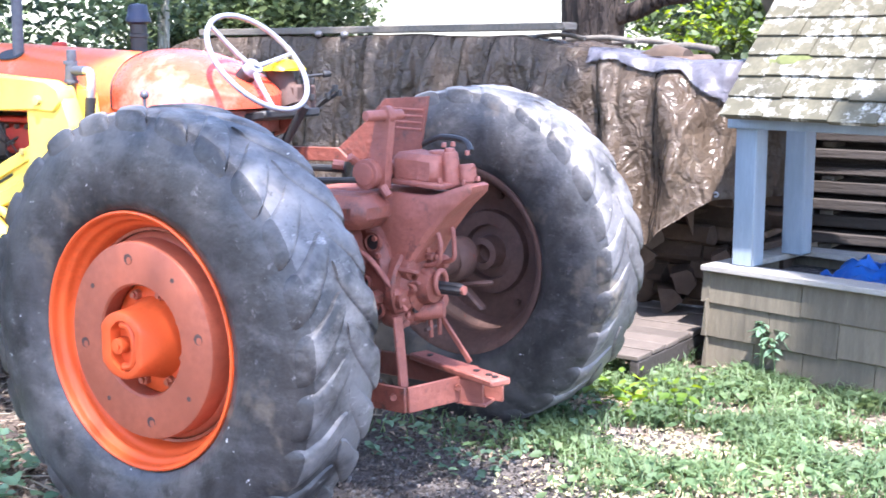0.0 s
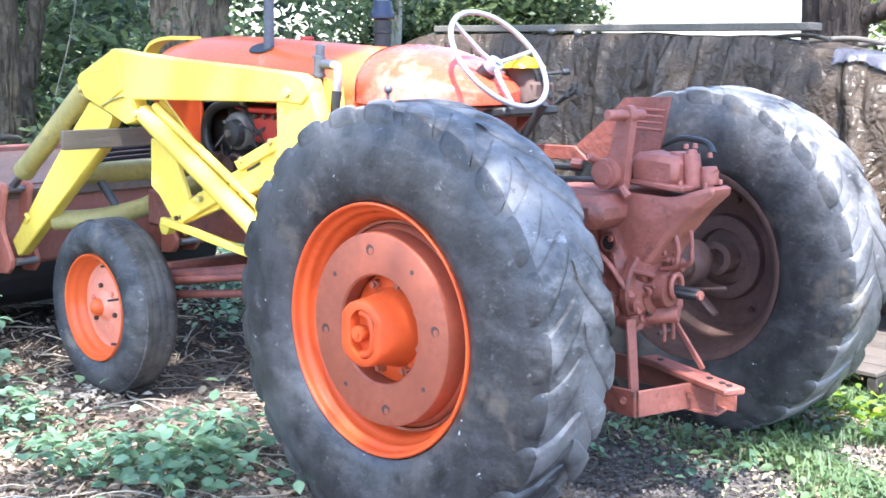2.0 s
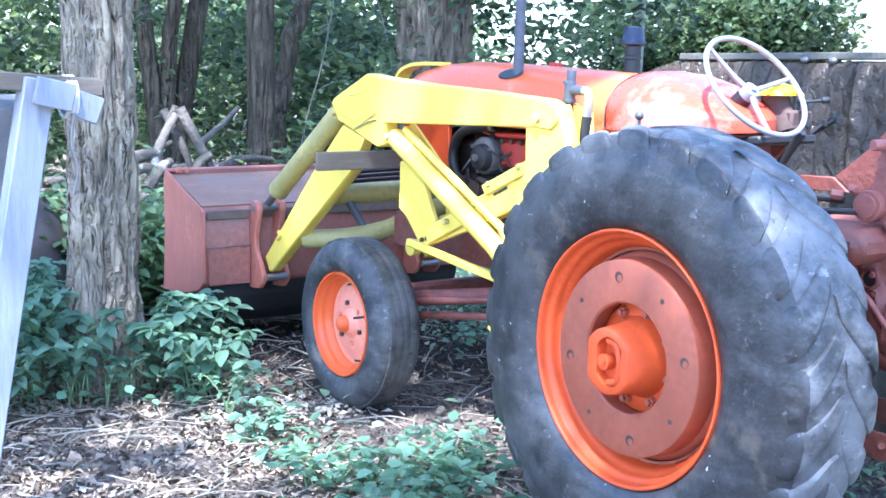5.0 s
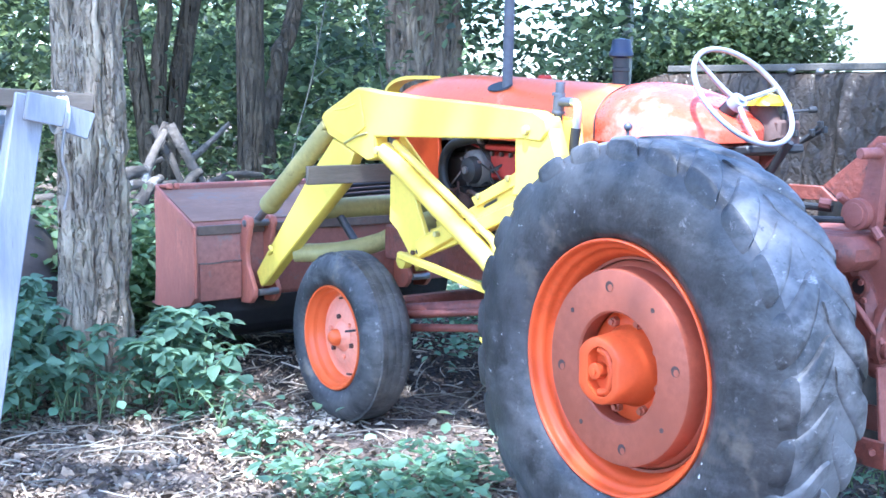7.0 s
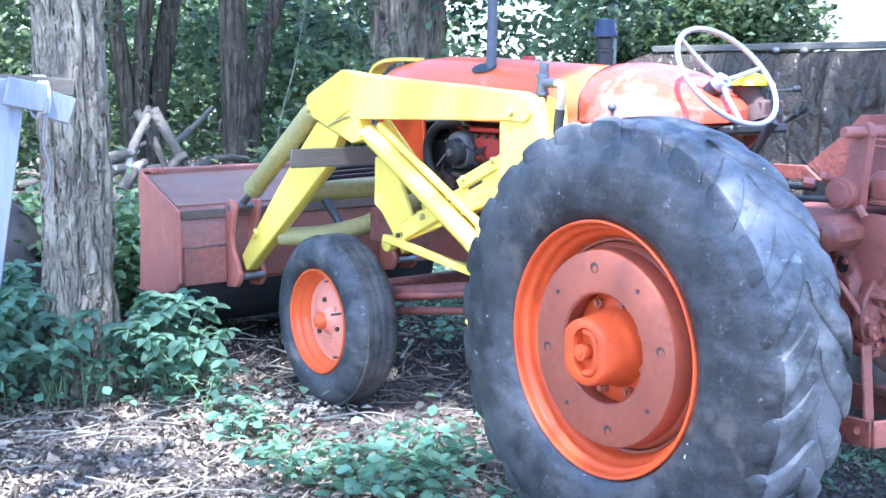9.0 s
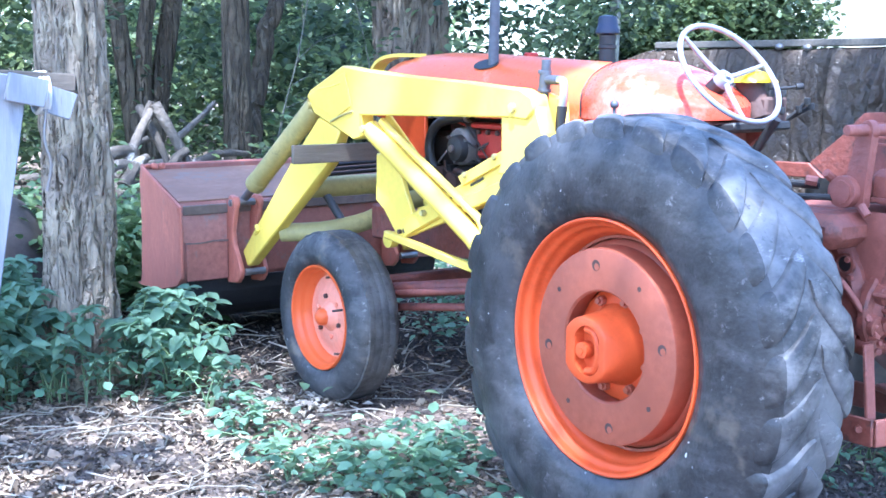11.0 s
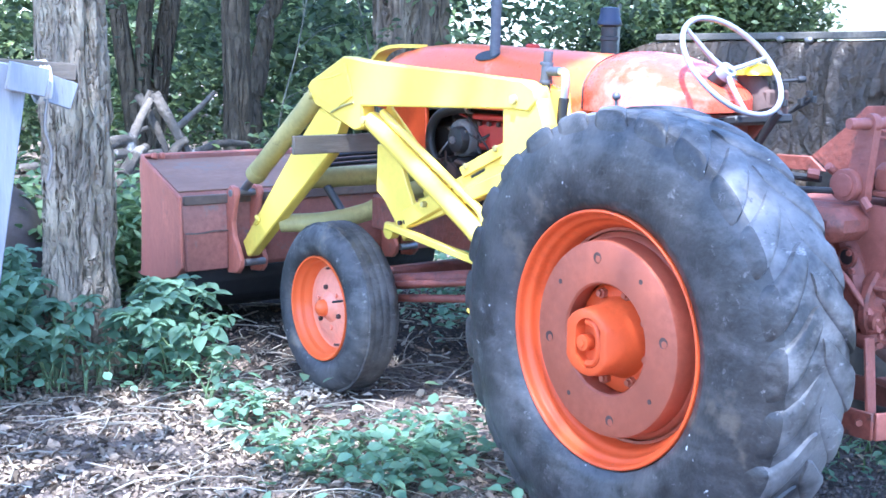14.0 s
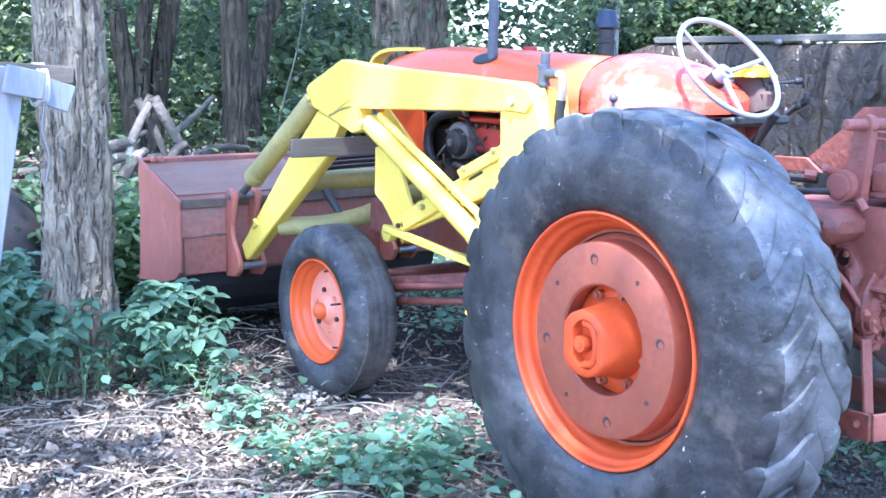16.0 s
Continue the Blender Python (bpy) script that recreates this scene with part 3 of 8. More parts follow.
def make_tree(name, base, top, r0, r1, material, label, crown_at=None, crown_size=(3, 3, 2), crown_leaves=0, seed=1, limbs=(), wobble=0.03, leaf=0.16, fine=1, gaps=(), tufts=()):
    """A tapered, slightly crooked trunk with limbs and a crown of separate leaves in clumps."""
    rng = random.Random(seed)
    tree = thing(name, base, label, "tree")
    base, top = Vector(base), Vector(top)
    grown = 1 + CROWN_LIFT.z / (top.z - base.z)
    top, r1 = base.lerp(top, grown), max(0.02, r0 + (r1 - r0) * grown)
    steps = int(26 * fine * grown)
    pts, radii = [], []
    for i in range(steps + 1):
        t = i / steps
        p = base.lerp(top, t)
        p.x += wobble * noise.noise(Vector((t * grown * 4, seed, 0.3))) * min(1, t * grown * 4)
        p.y += wobble * noise.noise(Vector((t * grown * 4, seed, 7.3))) * min(1, t * grown * 4)
        if i == 0:
            p.z -= 0.12
        pts.append(p)
        flare = 1 + 0.35 * math.exp(-t * (top - base).length / 0.28)
        radii.append((r0 + (r1 - r0) * t) * flare)
    bm = tube(B(), pts, r0, 28 * (1 if fine == 1 else 4), radii=radii)
    for v in bm.verts:
        q = v.co - base
        axis = base.lerp(top, min(1, max(0, q.z / (top.z - base.z))))
        out = (v.co - axis)
        out.z = 0
        if out.length > 1e-4:
            w = math.atan2(out.y, out.x)
            v.co += out.normalized() * r0 * (0.10 * noise.noise(Vector((math.cos(w) * 2.2, math.sin(w) * 2.2, q.z * 0.8 + seed)))
                                             + 0.05 * noise.noise(Vector((math.cos(w) * 7, math.sin(w) * 7, q.z * 1.5))))
    if fine > 1:
        # plated bark in relief
        for v in bm.verts:
            q = v.co - base
            axis = base.lerp(top, min(1, max(0, q.z / (top.z - base.z))))
            out = (v.co - axis)
            out.z = 0
            if out.length > 1e-4:
                w = math.atan2(out.y, out.x)
                s = Vector((math.cos(w) * r0 * 20, math.sin(w) * r0 * 20, q.z * 3.6))
                s += Vector((0, 0, 1.4 * noise.noise(s * 0.6)))
                v.co += out.normalized() * min(1.6, r0 / 0.15) * (0.026 * (0.5 - 2 * abs(noise.noise(s))) + 0.007 * noise.noise(s * 2.7))
    part("trunk", bm, material, tree, smooth=60)
    for a, b, ra, rb in limbs:
        a, b = Vector(a), Vector(b)
        if a.z > 4:
            a, b = a + Vector((0, 0, CROWN_LIFT.z)), b + CROWN_LIFT
        path = [a.lerp(b, i / 7) + Vector((0, 0, 0.12 * math.sin(i / 7 * math.pi))) + Vector([rng.uniform(-0.02, 0.02) for _ in range(3)]) for i in range(8)]
        part("limb", tube(B(), smooth_path(path, 3), ra, 12, radii=[ra + (rb - ra) * i / 21 for i in range(22)]), material, tree, smooth=60)
    if crown_leaves:
        gen = np.random.default_rng(seed)
        clumps = []
        while len(clumps) < 42:
            q = gen.uniform(-1, 1, 3)
            spot = np.array(crown_at) + q * np.array(crown_size)
            if 0.25 < np.linalg.norm(q) < 1.0 and all(math.hypot(spot[0] - gx, spot[1] - gy) > r for gx, gy, r in gaps):
                clumps.append(spot)
        # unseen tufts, added to block the sun over chosen spots
        clumps += [np.array(q) for q in tufts]
        which = gen.integers(0, len(clumps), crown_leaves)
        tight = np.where(which >= len(clumps) - len(tufts), 0.5, 1.0)[:, None]
        c = np.array(clumps)[which] + gen.normal(size=(crown_leaves, 3)) * np.array([0.42, 0.42, 0.26]) * tight + np.array(CROWN_LIFT)
        for gx, gy, r in gaps:
            c = c[np.hypot(c[:, 0] - CROWN_LIFT.x - gx, c[:, 1] - CROWN_LIFT.y - gy) > r * 0.75]
        foliage("crown", c, gen.uniform(0.6, 1.3, len(c)) * leaf, LEAF_FAR, tree, seed, up=0.7)
    return tree


# the trunk close beside the loader bucket
# its tufts and gaps are placed to shade or sunlight spots below
make_tree("tree", (-1.40, 2.86, 0), (-1.36, 2.95, 5.2), 0.150, 0.125, BARK, "grey furrowed tree trunk beside the loader bucket",
          (-1.9, -0.2, 5.4), (2.6, 4.7, 0.9), 14000, 3, fine=8, tufts=((1.15, -3.6, 5.4), (1.15, -4.0, 5.5), (1.9, -1.2, 5.4), (1.9, -0.5, 5.4), (1.9, 0.3, 5.4), (-0.82, -2.22, 5.4), (-0.95, -2.35, 5.4), (-2.62, 0.52, 5.4), (-2.5, 0.8, 5.5), (-2.75, 0.3, 5.4), (-2.6, 1.1, 5.4), (-1.44, -0.37, 5.4), (-1.32, -0.28, 5.4), (-0.22, -2.28, 5.4), (-0.24, -2.42, 5.4), (-0.20, -2.47, 5.4), (-0.36, -2.1, 5.4), (-0.35, -1.93, 5.4), (-0.37, -1.74, 5.4), (-0.64, -0.70, 5.4), (-0.56, -0.5, 5.5), (-0.62, -0.28, 5.4), (-0.56, -0.08, 5.3), (-0.62, 0.12, 5.4), (-0.56, 0.32, 5.5), (-0.62, 0.52, 5.4), (-0.45, -0.3, 5.6), (-0.45, 0.2, 5.6), (-0.7, 1.0, 5.4), (-1.5, 1.0, 5.3), (-0.2, 0.9, 5.4), (-1.1, 1.0, 5.4)), gaps=((-0.6, -1.55, 0.85), (-2.3, -1.1, 0.45), (0.88, -2.45, 0.72), (0.50, -2.68, 0.55), (0.28, -2.42, 0.34), (0.05, -3.75, 0.9), (-0.38, -3.5, 0.5), (0.55, -3.2, 0.6), (-1.0, -0.16, 0.34)), limbs=[((-1.37, 2.93, 4.2), (-0.2, 0.6, 5.2), 0.07, 0.03), ((-1.37, 2.93, 4.5), (-2.2, -0.6, 5.3), 0.07, 0.03)])
make_tree("tree", (1.23, 6.5, 0), (1.31, 6.55, 6.0), 0.112, 0.10, BARK_FAR, "slender grey-brown tree trunk in the wood behind the bucket",
          (0.6, 4.8, 6.0), (3.2, 2.8, 1.2), 5600, 5, limbs=[((1.42, 6.65, 0.0), (1.52, 6.75, 1.15), 0.085, 0.08), ((1.52, 6.75, 1.10), (1.85, 6.9, 1.95), 0.08, 0.07), ((1.85, 6.9, 1.9), (2.5, 7.2, 3.9), 0.07, 0.05)])
make_tree("tree", (2.92, 6.5, 0), (3.02, 6.55, 6.5), 0.31, 0.345, BARK_THICK, "thick grey furrowed tree trunk behind the tractor hood",
          (3.0, 4.6, 6.6), (3.4, 3.6, 1.4), 6500, 7, wobble=0.08, fine=5, limbs=[((3.0, 6.5, 5.0), (1.6, 4.6, 6.6), 0.12, 0.05), ((3.0, 6.5, 5.2), (4.6, 5.4, 6.8), 0.12, 0.05)])
make_tree("tree", (0.86, 7.6, 0), (1.55, 7.7, 3.6), 0.10, 0.07, BARK_FAR, "leaning grey-brown stem of a forked tree clump",
          (1.4, 8.0, 4.6), (2.2, 2.2, 1.2), 2600, 11, limbs=[((0.9, 7.6, 0.95), (1.05, 7.5, 3.2), 0.075, 0.05), ((0.86, 7.6, 0.6), (0.55, 7.7, 3.0), 0.09, 0.06)])
make_tree("tree", (5.0, 1.64, 0), (5.02, 1.66, 6.2), 0.235, 0.20, BARK_DARK, "dark brown tree trunk with a low limb behind the woodpile",
          (4.4, 2.0, 6.2), (2.0, 2.6, 1.2), 3200, 13, limbs=[((5.0, 1.5, 1.66), (5.05, 0.1, 1.80), 0.07, 0.05)])
make_tree("tree", (5.0, 6.12, 0), (5.02, 6.14, 5.5), 0.055, 0.05, BARK_PALE, "thin pale smooth-barked tree trunk behind the woodpile",
          (5.2, 6.6, 6.6), (1.5, 1.5, 0.9), 1200, 17)


def build_house():
    """The white house beyond the woodpile: a wall of upright boards under an eave."""
    house = thing("house", (10.2, 4.6, 0), "white house with upright board siding beyond the woodpile", "house")
    yaw = Matrix.Rotation(radians(26), 4, "Z")
    at = Matrix.Translation((10.2, 4.6, 0)) @ yaw
    bm = box(B(), (0.14, 0, 1.5), (0.24, 5.4, 3.0), None, 0.0)
    bm.transform(at)
    part("wall", bm, SIDING, house)
    bm = prism(B(), [(-0.06, 3.0), (2.2, 4.6), (2.2, 4.75), (-0.1, 3.12)], "y", -2.9, 2.9, 0.01)
    bm.transform(at @ Matrix())
    part("roof", bm, SHINGLE, house)
    me = mesh_of("siding_board", box(B(), (0, 0, 0), (0.020, 0.200, 2.9), None, 0.006), SIDING, 40)
    for i in range(26):
        piece("siding_board", me, house, at @ Matrix.Translation((0.005, -2.55 + i * 0.204, 1.48)))
    return house


build_house()


def woods():
    """The leafy understorey behind everything, with gaps through which the bright sky shows."""
    rng = np.random.default_rng(21)
    centres, sizes = [], []
    for k in range(150):
        a = rng.uniform(-0.30, 0.66)
        d = rng.uniform(11.2, 17.5)
        x, y = -3.3 + d * math.sin(a + 0.05), -2.55 + d * math.cos(a + 0.05)
        r, z = rng.uniform(0.45, 0.95), rng.uniform(0.2, 3.2)
        if x > 5.2 or (0.63 < a + 0.05 < 0.78 and z > 1.2 and rng.random() < 0.12):
            continue
        n = 330
        q = rng.normal(size=(n, 3)) * np.array([r, r, r * 0.5]) * 0.55 + np.array([x, y, z])
        q[:, 2] = np.abs(q[:, 2])
        centres.append(q)
        sizes.append(rng.uniform(0.06, 0.13, n) * rng.choice([0.85, 1.1, 1.6]))
    # thin hanging branches before the bright gap beside the house
    for k in range(30):
        a, d = rng.uniform(0.60, 0.80), rng.uniform(9.8, 12.5)
        r, n = rng.uniform(0.3, 0.6), 170
        q = rng.normal(size=(n, 3)) * np.array([r, r, r * 0.5]) * 0.7 + np.array([-3.3 + d * math.sin(a), -2.55 + d * math.cos(a), rng.uniform(1.3, 3.4)])
        centres.append(q)
        sizes.append(rng.uniform(0.05, 0.12, n))
    # the wood goes on farther back
    for k in range(120):
        a, d = rng.uniform(-0.35, 0.62), rng.uniform(19.0, 32.0)
        x, y = -3.3 + d * math.sin(a), -2.55 + d * math.cos(a)
        n, high = 420, rng.uniform(0.5, 6.0)
        if a > 0.58 and high > 3.4:
            continue
        q = rng.normal(size=(n, 3)) * np.array([1.1, 1.1, 0.8]) + np.array([x, y, high])
        q[:, 2] = np.abs(q[:, 2])
        centres.append(q)
        sizes.append(rng.uniform(0.16, 0.34, n))
    ob = foliage("undergrowth", np.concatenate(centres), np.concatenate(sizes), LEAF_FAR, None, 5, up=0.5, wide=0.7, rich=True)
    tagged(ob, "dense dark green leafy undergrowth of the wood", "undergrowth", kind="stuff")
    # lit bush over the woodpile
    q = np.clip(rng.normal(size=(600, 3)), -1.6, 1.6) * np.array([0.3, 0.40, 0.12]) + np.array([6.4, 1.15, 1.62])
    ob = foliage("shrub", q, rng.uniform(0.04, 0.09, 600), LEAF_BRIGHT, None, 6, up=0.5)
    tagged(ob, "bright green sunlit shrub leaves behind the woodpile", "shrub", kind="stuff")
    q = np.clip(rng.normal(size=(15000, 3)), -1.6, 1.6) * np.array([0.55, 0.55, 0.42]) + np.array([8.1, 1.75, 2.05])
    ob = foliage("shrub", q, rng.uniform(0.05, 0.11, 15000), LEAF_FAR, None, 12, up=0.5)
    tagged(ob, "dense dark evergreen shrub behind the woodpile", "shrub", kind="stuff")
    q = np.clip(rng.normal(size=(12000, 3)), -1.5, 1.5) * np.array([0.75, 0.7, 0.45]) + np.array([6.9, 7.2, 1.5])
    ob = foliage("shrub", q, rng.uniform(0.07, 0.14, 12000), LEAF_FAR, None, 8, up=0.5)
    tagged(ob, "green leafy shrub before the white house", "shrub", kind="stuff")
    q = rng.normal(size=(15000, 3))
    q = q[(np.linalg.norm(q, axis=1) < 1.75) & (q[:, 1] + 0.35 * q[:, 2] > -1.35)] * np.array([0.5, 0.68, 0.52]) + np.array([6.7, 6.1, 1.75])
    ob = foliage("shrub", q, rng.uniform(0.05, 0.12, len(q)), LEAF_FAR, None, 10, up=0.5, wide=0.7)
    tagged(ob, "dense dark green shrub hiding the corner of the house", "shrub", kind="stuff")
    q = np.clip(rng.normal(size=(16000, 3)), -1.7, 1.7) * np.array([0.8, 0.95, 0.5]) + np.array([7.4, 0.0, 1.8])
    ob = foliage("shrub", q, rng.uniform(0.07, 0.14, 16000), LEAF_FAR, None, 9, up=0.5)
    tagged(ob, "dark green shrub behind the wishing well", "shrub", kind="stuff")


woods()

# ---- the tractor and its front loader; it faces +y, its middle is x = 0 ----
tractor = thing("tractor", (0, 0, 0), "old orange farm tractor with brick-red rear end and yellow front loader", "tractor")
AXLE_Z, REAR_R, RIM_R = 0.638, 0.672, 0.371
FRONT_Y, FRONT_R, FRONT_RIM = 1.969, 0.368, 0.222


def tyre_profile(w, R, rim):
    """A tyre's outer section, from the bead at the outside round the tread to the other bead."""
    side = [(0.055, rim - 0.006), (0.012, rim + 0.012), (-0.003, rim + 0.045), (-0.008, rim + (R - rim) * 0.42), (-0.002, rim + (R - rim) * 0.62), (0.012, R - 0.066),
            (0.036, R - 0.031), (0.075, R - 0.019)]
    return side + [(w * 0.5, R - 0.016)] + [(w - a, r) for a, r in side[::-1]]


def lug_mesh(R, w, way, side, worn):
    """One worn, curved tread bar with a sharp trailing edge and a scuffed end, at the top of a wheel whose centre is the origin and whose outer side is x = 0."""
    rows = []
    n = 14
    for i in range(n):
        s = i / (n - 1)                                     # 0 at the crown, 1 down on the shoulder
        across = w * 0.5 + ((w * 0.50 - 0.030) * min(s / 0.76, 1.0) + 0.023 * max(0.0, (s - 0.76) / 0.24) ** 0.6) * (1 if side else -1)
        drop = (0.0 if s < 0.42 else (s - 0.42) ** 2 * 0.11) + 0.046 * max(0.0, (s - 0.76) / 0.24) ** 1.7
        lead = 0.24 * (1 - s) ** 1.15
        end = max(0.0, (s - 0.85) / 0.15)
        half = 0.045 + 0.013 * s - 0.006 * end - 0.014 * max(0.0, (0.12 - s) / 0.12)
        top = R - drop - worn * (1 - s) - 0.010 * end ** 2
        low = R - 0.052 - drop * 1.05
        ring = []
        for da, rr in ((-half - 0.007 - 0.016 * s, low), (-half - 0.002 - 0.008 * s, top - 0.010), (-half + 0.004, top - 0.002), (-half * 0.4, top), (half * 0.4, top), (half * 0.80, top - 0.003), (half + 0.006 * s, top - 0.009), (half + 0.012 + 0.022 * s, low)):
            a = math.pi / 2 - lead + da / R
            ring.append(Vector((across * way, math.cos(a) * rr, math.sin(a) * rr)))
        rows.append(ring)
    me = mesh_of("tread_lug", loft(B(), rows), RUBBER_TREAD, 42)
    me.materials.append(RUBBER_END)
    for f in me.polygons:
        x = abs(f.center.x)
        if (x > w * 0.925 or x < w * 0.075) and f.center.to_2d().length < 1 and math.hypot(f.center.y, f.center.z) > R - 0.085:
            f.material_index = 1
    return me


def rear_tyre(x_out, way, R, parent, phase, bald=0.0):
    """A worn bar-tread tractor tyre: a turned carcass with raised, curved lugs."""
    w, count = 0.325, 25
    c = Vector((x_out, 0, AXLE_Z))
    bm = lathe(B(), tyre_profile(w, R + bald * 1.1, RIM_R), c, way, 96)
    # the tread band takes the paler rubber with its painted-in sky light
    for f in bm.faces:
        q = f.calc_center_median() - c
        f.material_index = int(math.hypot(q.y, q.z) > R - 0.034)
    part("tyre", bm, RUBBER, parent, "worn black bar-tread rubber tyre", smooth=50).data.materials.append(RUBBER_TREAD)
    for side in (0, 1):
        meshes = [lug_mesh(R + d - bald * (1.8 if side else 1.0), w, way, side, worn) for d, worn in ((0.0, 0.007), (-0.003, 0.009), (0.002, 0.007))]
        for k in range(count):
            turn = 2 * math.pi * (k + 0.5 * side) / count + phase
            piece("tread_lug", meshes[k % 3], parent, Matrix.Translation(c) @ Matrix.Rotation(turn, 4, "X"))


def rear_wheel(x_rim, x_tyre, way, R, painted, phase):
    """way is +1 where across runs towards the tractor's middle from its left side, -1 on the right."""
    c = Vector((x_rim, 0, AXLE_Z))
    body = DISC if painted else RUST_WHEEL
    # cast disc with a sunk middle
    disc = [(0.19, 0.0), (0.19, 0.17), (0.10, 0.175), (0.075, 0.164), (0.022, 0.160), (0.016, 0.166), (0.014, 0.278), (0.017, 0.284), (0.024, 0.287), (0.085, 0.290), (0.092, 0.300), (0.115, 0.308), (0.16, 0.3075), (0.19, 0.25), (0.19, 0.17)]
    if not painted:
        disc = [(0.02, 0.0), (0.02, 0.20), (0.03, 0.29), (0.10, 0.318), (0.105, 0.308), (0.045, 0.27), (0.045, 0.175), (0.075, 0.168), (0.08, 0.155), (0.075, 0.115), (0.045, 0.108), (0.05, 0.07), (0.12, 0.065), (0.125, 0.040), (0.08, 0.036), (0.08, 0.0)]
    wheel = part("rear_wheel", lathe(B(), disc, c, way, 96), body, tractor,
                 "cast wheel with brick-red disc and orange rim" if painted else "rusty brown wheel seen from its inner side")
    lip = [(0.016, 0.374), (0.004, 0.3765), (-0.003, 0.3745), (-0.005, 0.370), (-0.002, 0.3655), (0.006, 0.363), (0.016, 0.3615), (0.024, 0.358), (0.029, 0.351), (0.034, 0.3465), (0.044, 0.3445), (0.054, 0.342),
           (0.060, 0.336), (0.066, 0.329), (0.078, 0.324), (0.092, 0.320), (0.10, 0.317), (0.103, 0.322), (0.080, 0.331), (0.066, 0.342), (0.05, 0.352), (0.03, 0.364), (0.016, 0.374)]
    part("rim", lathe(B(), lip, c, way, 144), ORANGE if painted else RUST_WHEEL, wheel, "bright orange rim" if painted else "rusty rim")
    barrel = [(0.098, 0.3165), (0.125, 0.314), (0.20, 0.314), (0.225, 0.335), (0.275, 0.357), (0.29, 0.366), (0.296, 0.378), (0.300, 0.378), (0.300, 0.366), (0.285, 0.345), (0.235, 0.327), (0.205, 0.306), (0.10, 0.3085), (0.098, 0.3165)]
    part("rim_barrel", lathe(B(), barrel, c, way, 128), DISC if painted else RUST_WHEEL, wheel)
    rear_tyre(x_tyre, way, R, wheel, phase, 0.001 if painted else 0.002)
    if not painted:
        for k in range(8):
            a = k * math.pi / 4 + 0.2
            p = c + Vector((0.046 * way, math.cos(a) * 0.235, math.sin(a) * 0.235))
            part("wheel_bolt", cyl(B(), p, p + Vector((0.02 * way, 0, 0)), 0.013, seg=6, bevel=0.003), RUST, wheel)
        return wheel
    # small marks: holes of the disc, drawn as flat dark discs; an offset paint-coloured disc stands for the lit inside,
    # leaving a crescent of shade
    turn = -0.147
    for k in range(4):
        a = turn + k * math.pi / 2
        for r, size, shift in ((0.236, 0.016, 0.0), (0.236, 0.0075, math.pi / 4)):
            p = c + Vector((0.0146 * way, math.cos(a + shift) * r, math.sin(a + shift) * r))
            bm = lathe(B(), [(0.0, size), (-0.0012, size * 0.97), (-0.0008, size * 0.5), (-0.0008, 0.0)], p, way, 18)
            part("disc_hole", bm, RUST, wheel)
            if size > 0.01:
                q = p + Vector((-0.0016 * way, -0.004, -0.004))
                part("hole_lit_inside", lathe(B(), [(0.0008, size * 0.66), (0.0, size * 0.62), (0.0, 0.0)], q, way, 16), DISC, wheel)
    # hub flange, drum with flattened end, bolts
    bm = lathe(B(), [(0.19, 0.0), (0.19, 0.166), (0.084, 0.166), (0.078, 0.158), (0.074, 0.120), (0.050, 0.108), (0.02, 0.104), (0.02, 0.0)], c, way, 64)
    part("hub", bm, ORANGE, wheel, "orange hub")
    if painted:
        rows = []
        for a, r, flat in ((0.06, 0.107, 1.0), (0.02, 0.104, 1.0), (-0.006, 0.101, 1.0), (-0.026, 0.099, 0.93), (-0.049, 0.097, 0.86), (-0.054, 0.094, 0.85), (-0.056, 0.091, 0.83)):
            ring = []
            for k in range(64):
                w = 2 * math.pi * k / 64
                y = max(-r * flat, min(r * flat, math.cos(w) * r))
                ring.append(c + Vector((a * way, y, math.sin(w) * r)))
            rows.append(ring)
        rows.append([c + Vector((-0.0565 * way, -0.010 + (p - c).y * 0.66, (p - c).z * 0.80)) for p in rows[-1]])
        rows.append([c + Vector((-0.022 * way, -0.010 + (p - c).y * 0.63, (p - c).z * 0.77)) for p in rows[-2]])
        part("hub_drum", loft(B(), rows), ORANGE, wheel, smooth=35)
        # the locking lever lying in the hub's end
        lever = smooth_path([c + Vector((-0.044 * way, y, z)) for y, z in ((0.006, 0.060), (-0.030, 0.050), (-0.045, 0.0), (-0.034, -0.050), (0.002, -0.062))], 5)
        part("hub_lever", tube(B(), lever, 0.011, 8), ORANGE, wheel)
        bm = cyl(B(), c + Vector((-0.055 * way, 0.016, -0.004)), c + Vector((-0.02 * way, 0.016, -0.004)), 0.024, seg=20, bevel=0.004)
        cyl(bm, c + Vector((-0.060 * way, 0.014, -0.004)), c + Vector((-0.05 * way, 0.014, -0.004)), 0.010, seg=12)
        part("hub_cap", bm, ORANGE, wheel)
        for k in range(8):
            a = 0.30 + k * math.pi / 4
            p = c + Vector((0.078 * way, math.cos(a) * 0.136, math.sin(a) * 0.136))
            bm = cyl(B(), p, p - Vector((0.020 * way, 0, 0)), 0.0155, seg=6, bevel=0.002)
            cyl(bm, p, p - Vector((0.030 * way, 0, 0)), 0.009, seg=10)
            part("wheel_bolt", bm, DISC, wheel, "worn brick-red wheel bolt")
    return wheel


rear_wheel(-0.909, -0.924, 1, REAR_R, True, 0.05)
rear_wheel(1.045, 1.054, -1, REAR_R + 0.012, False, 0.17)


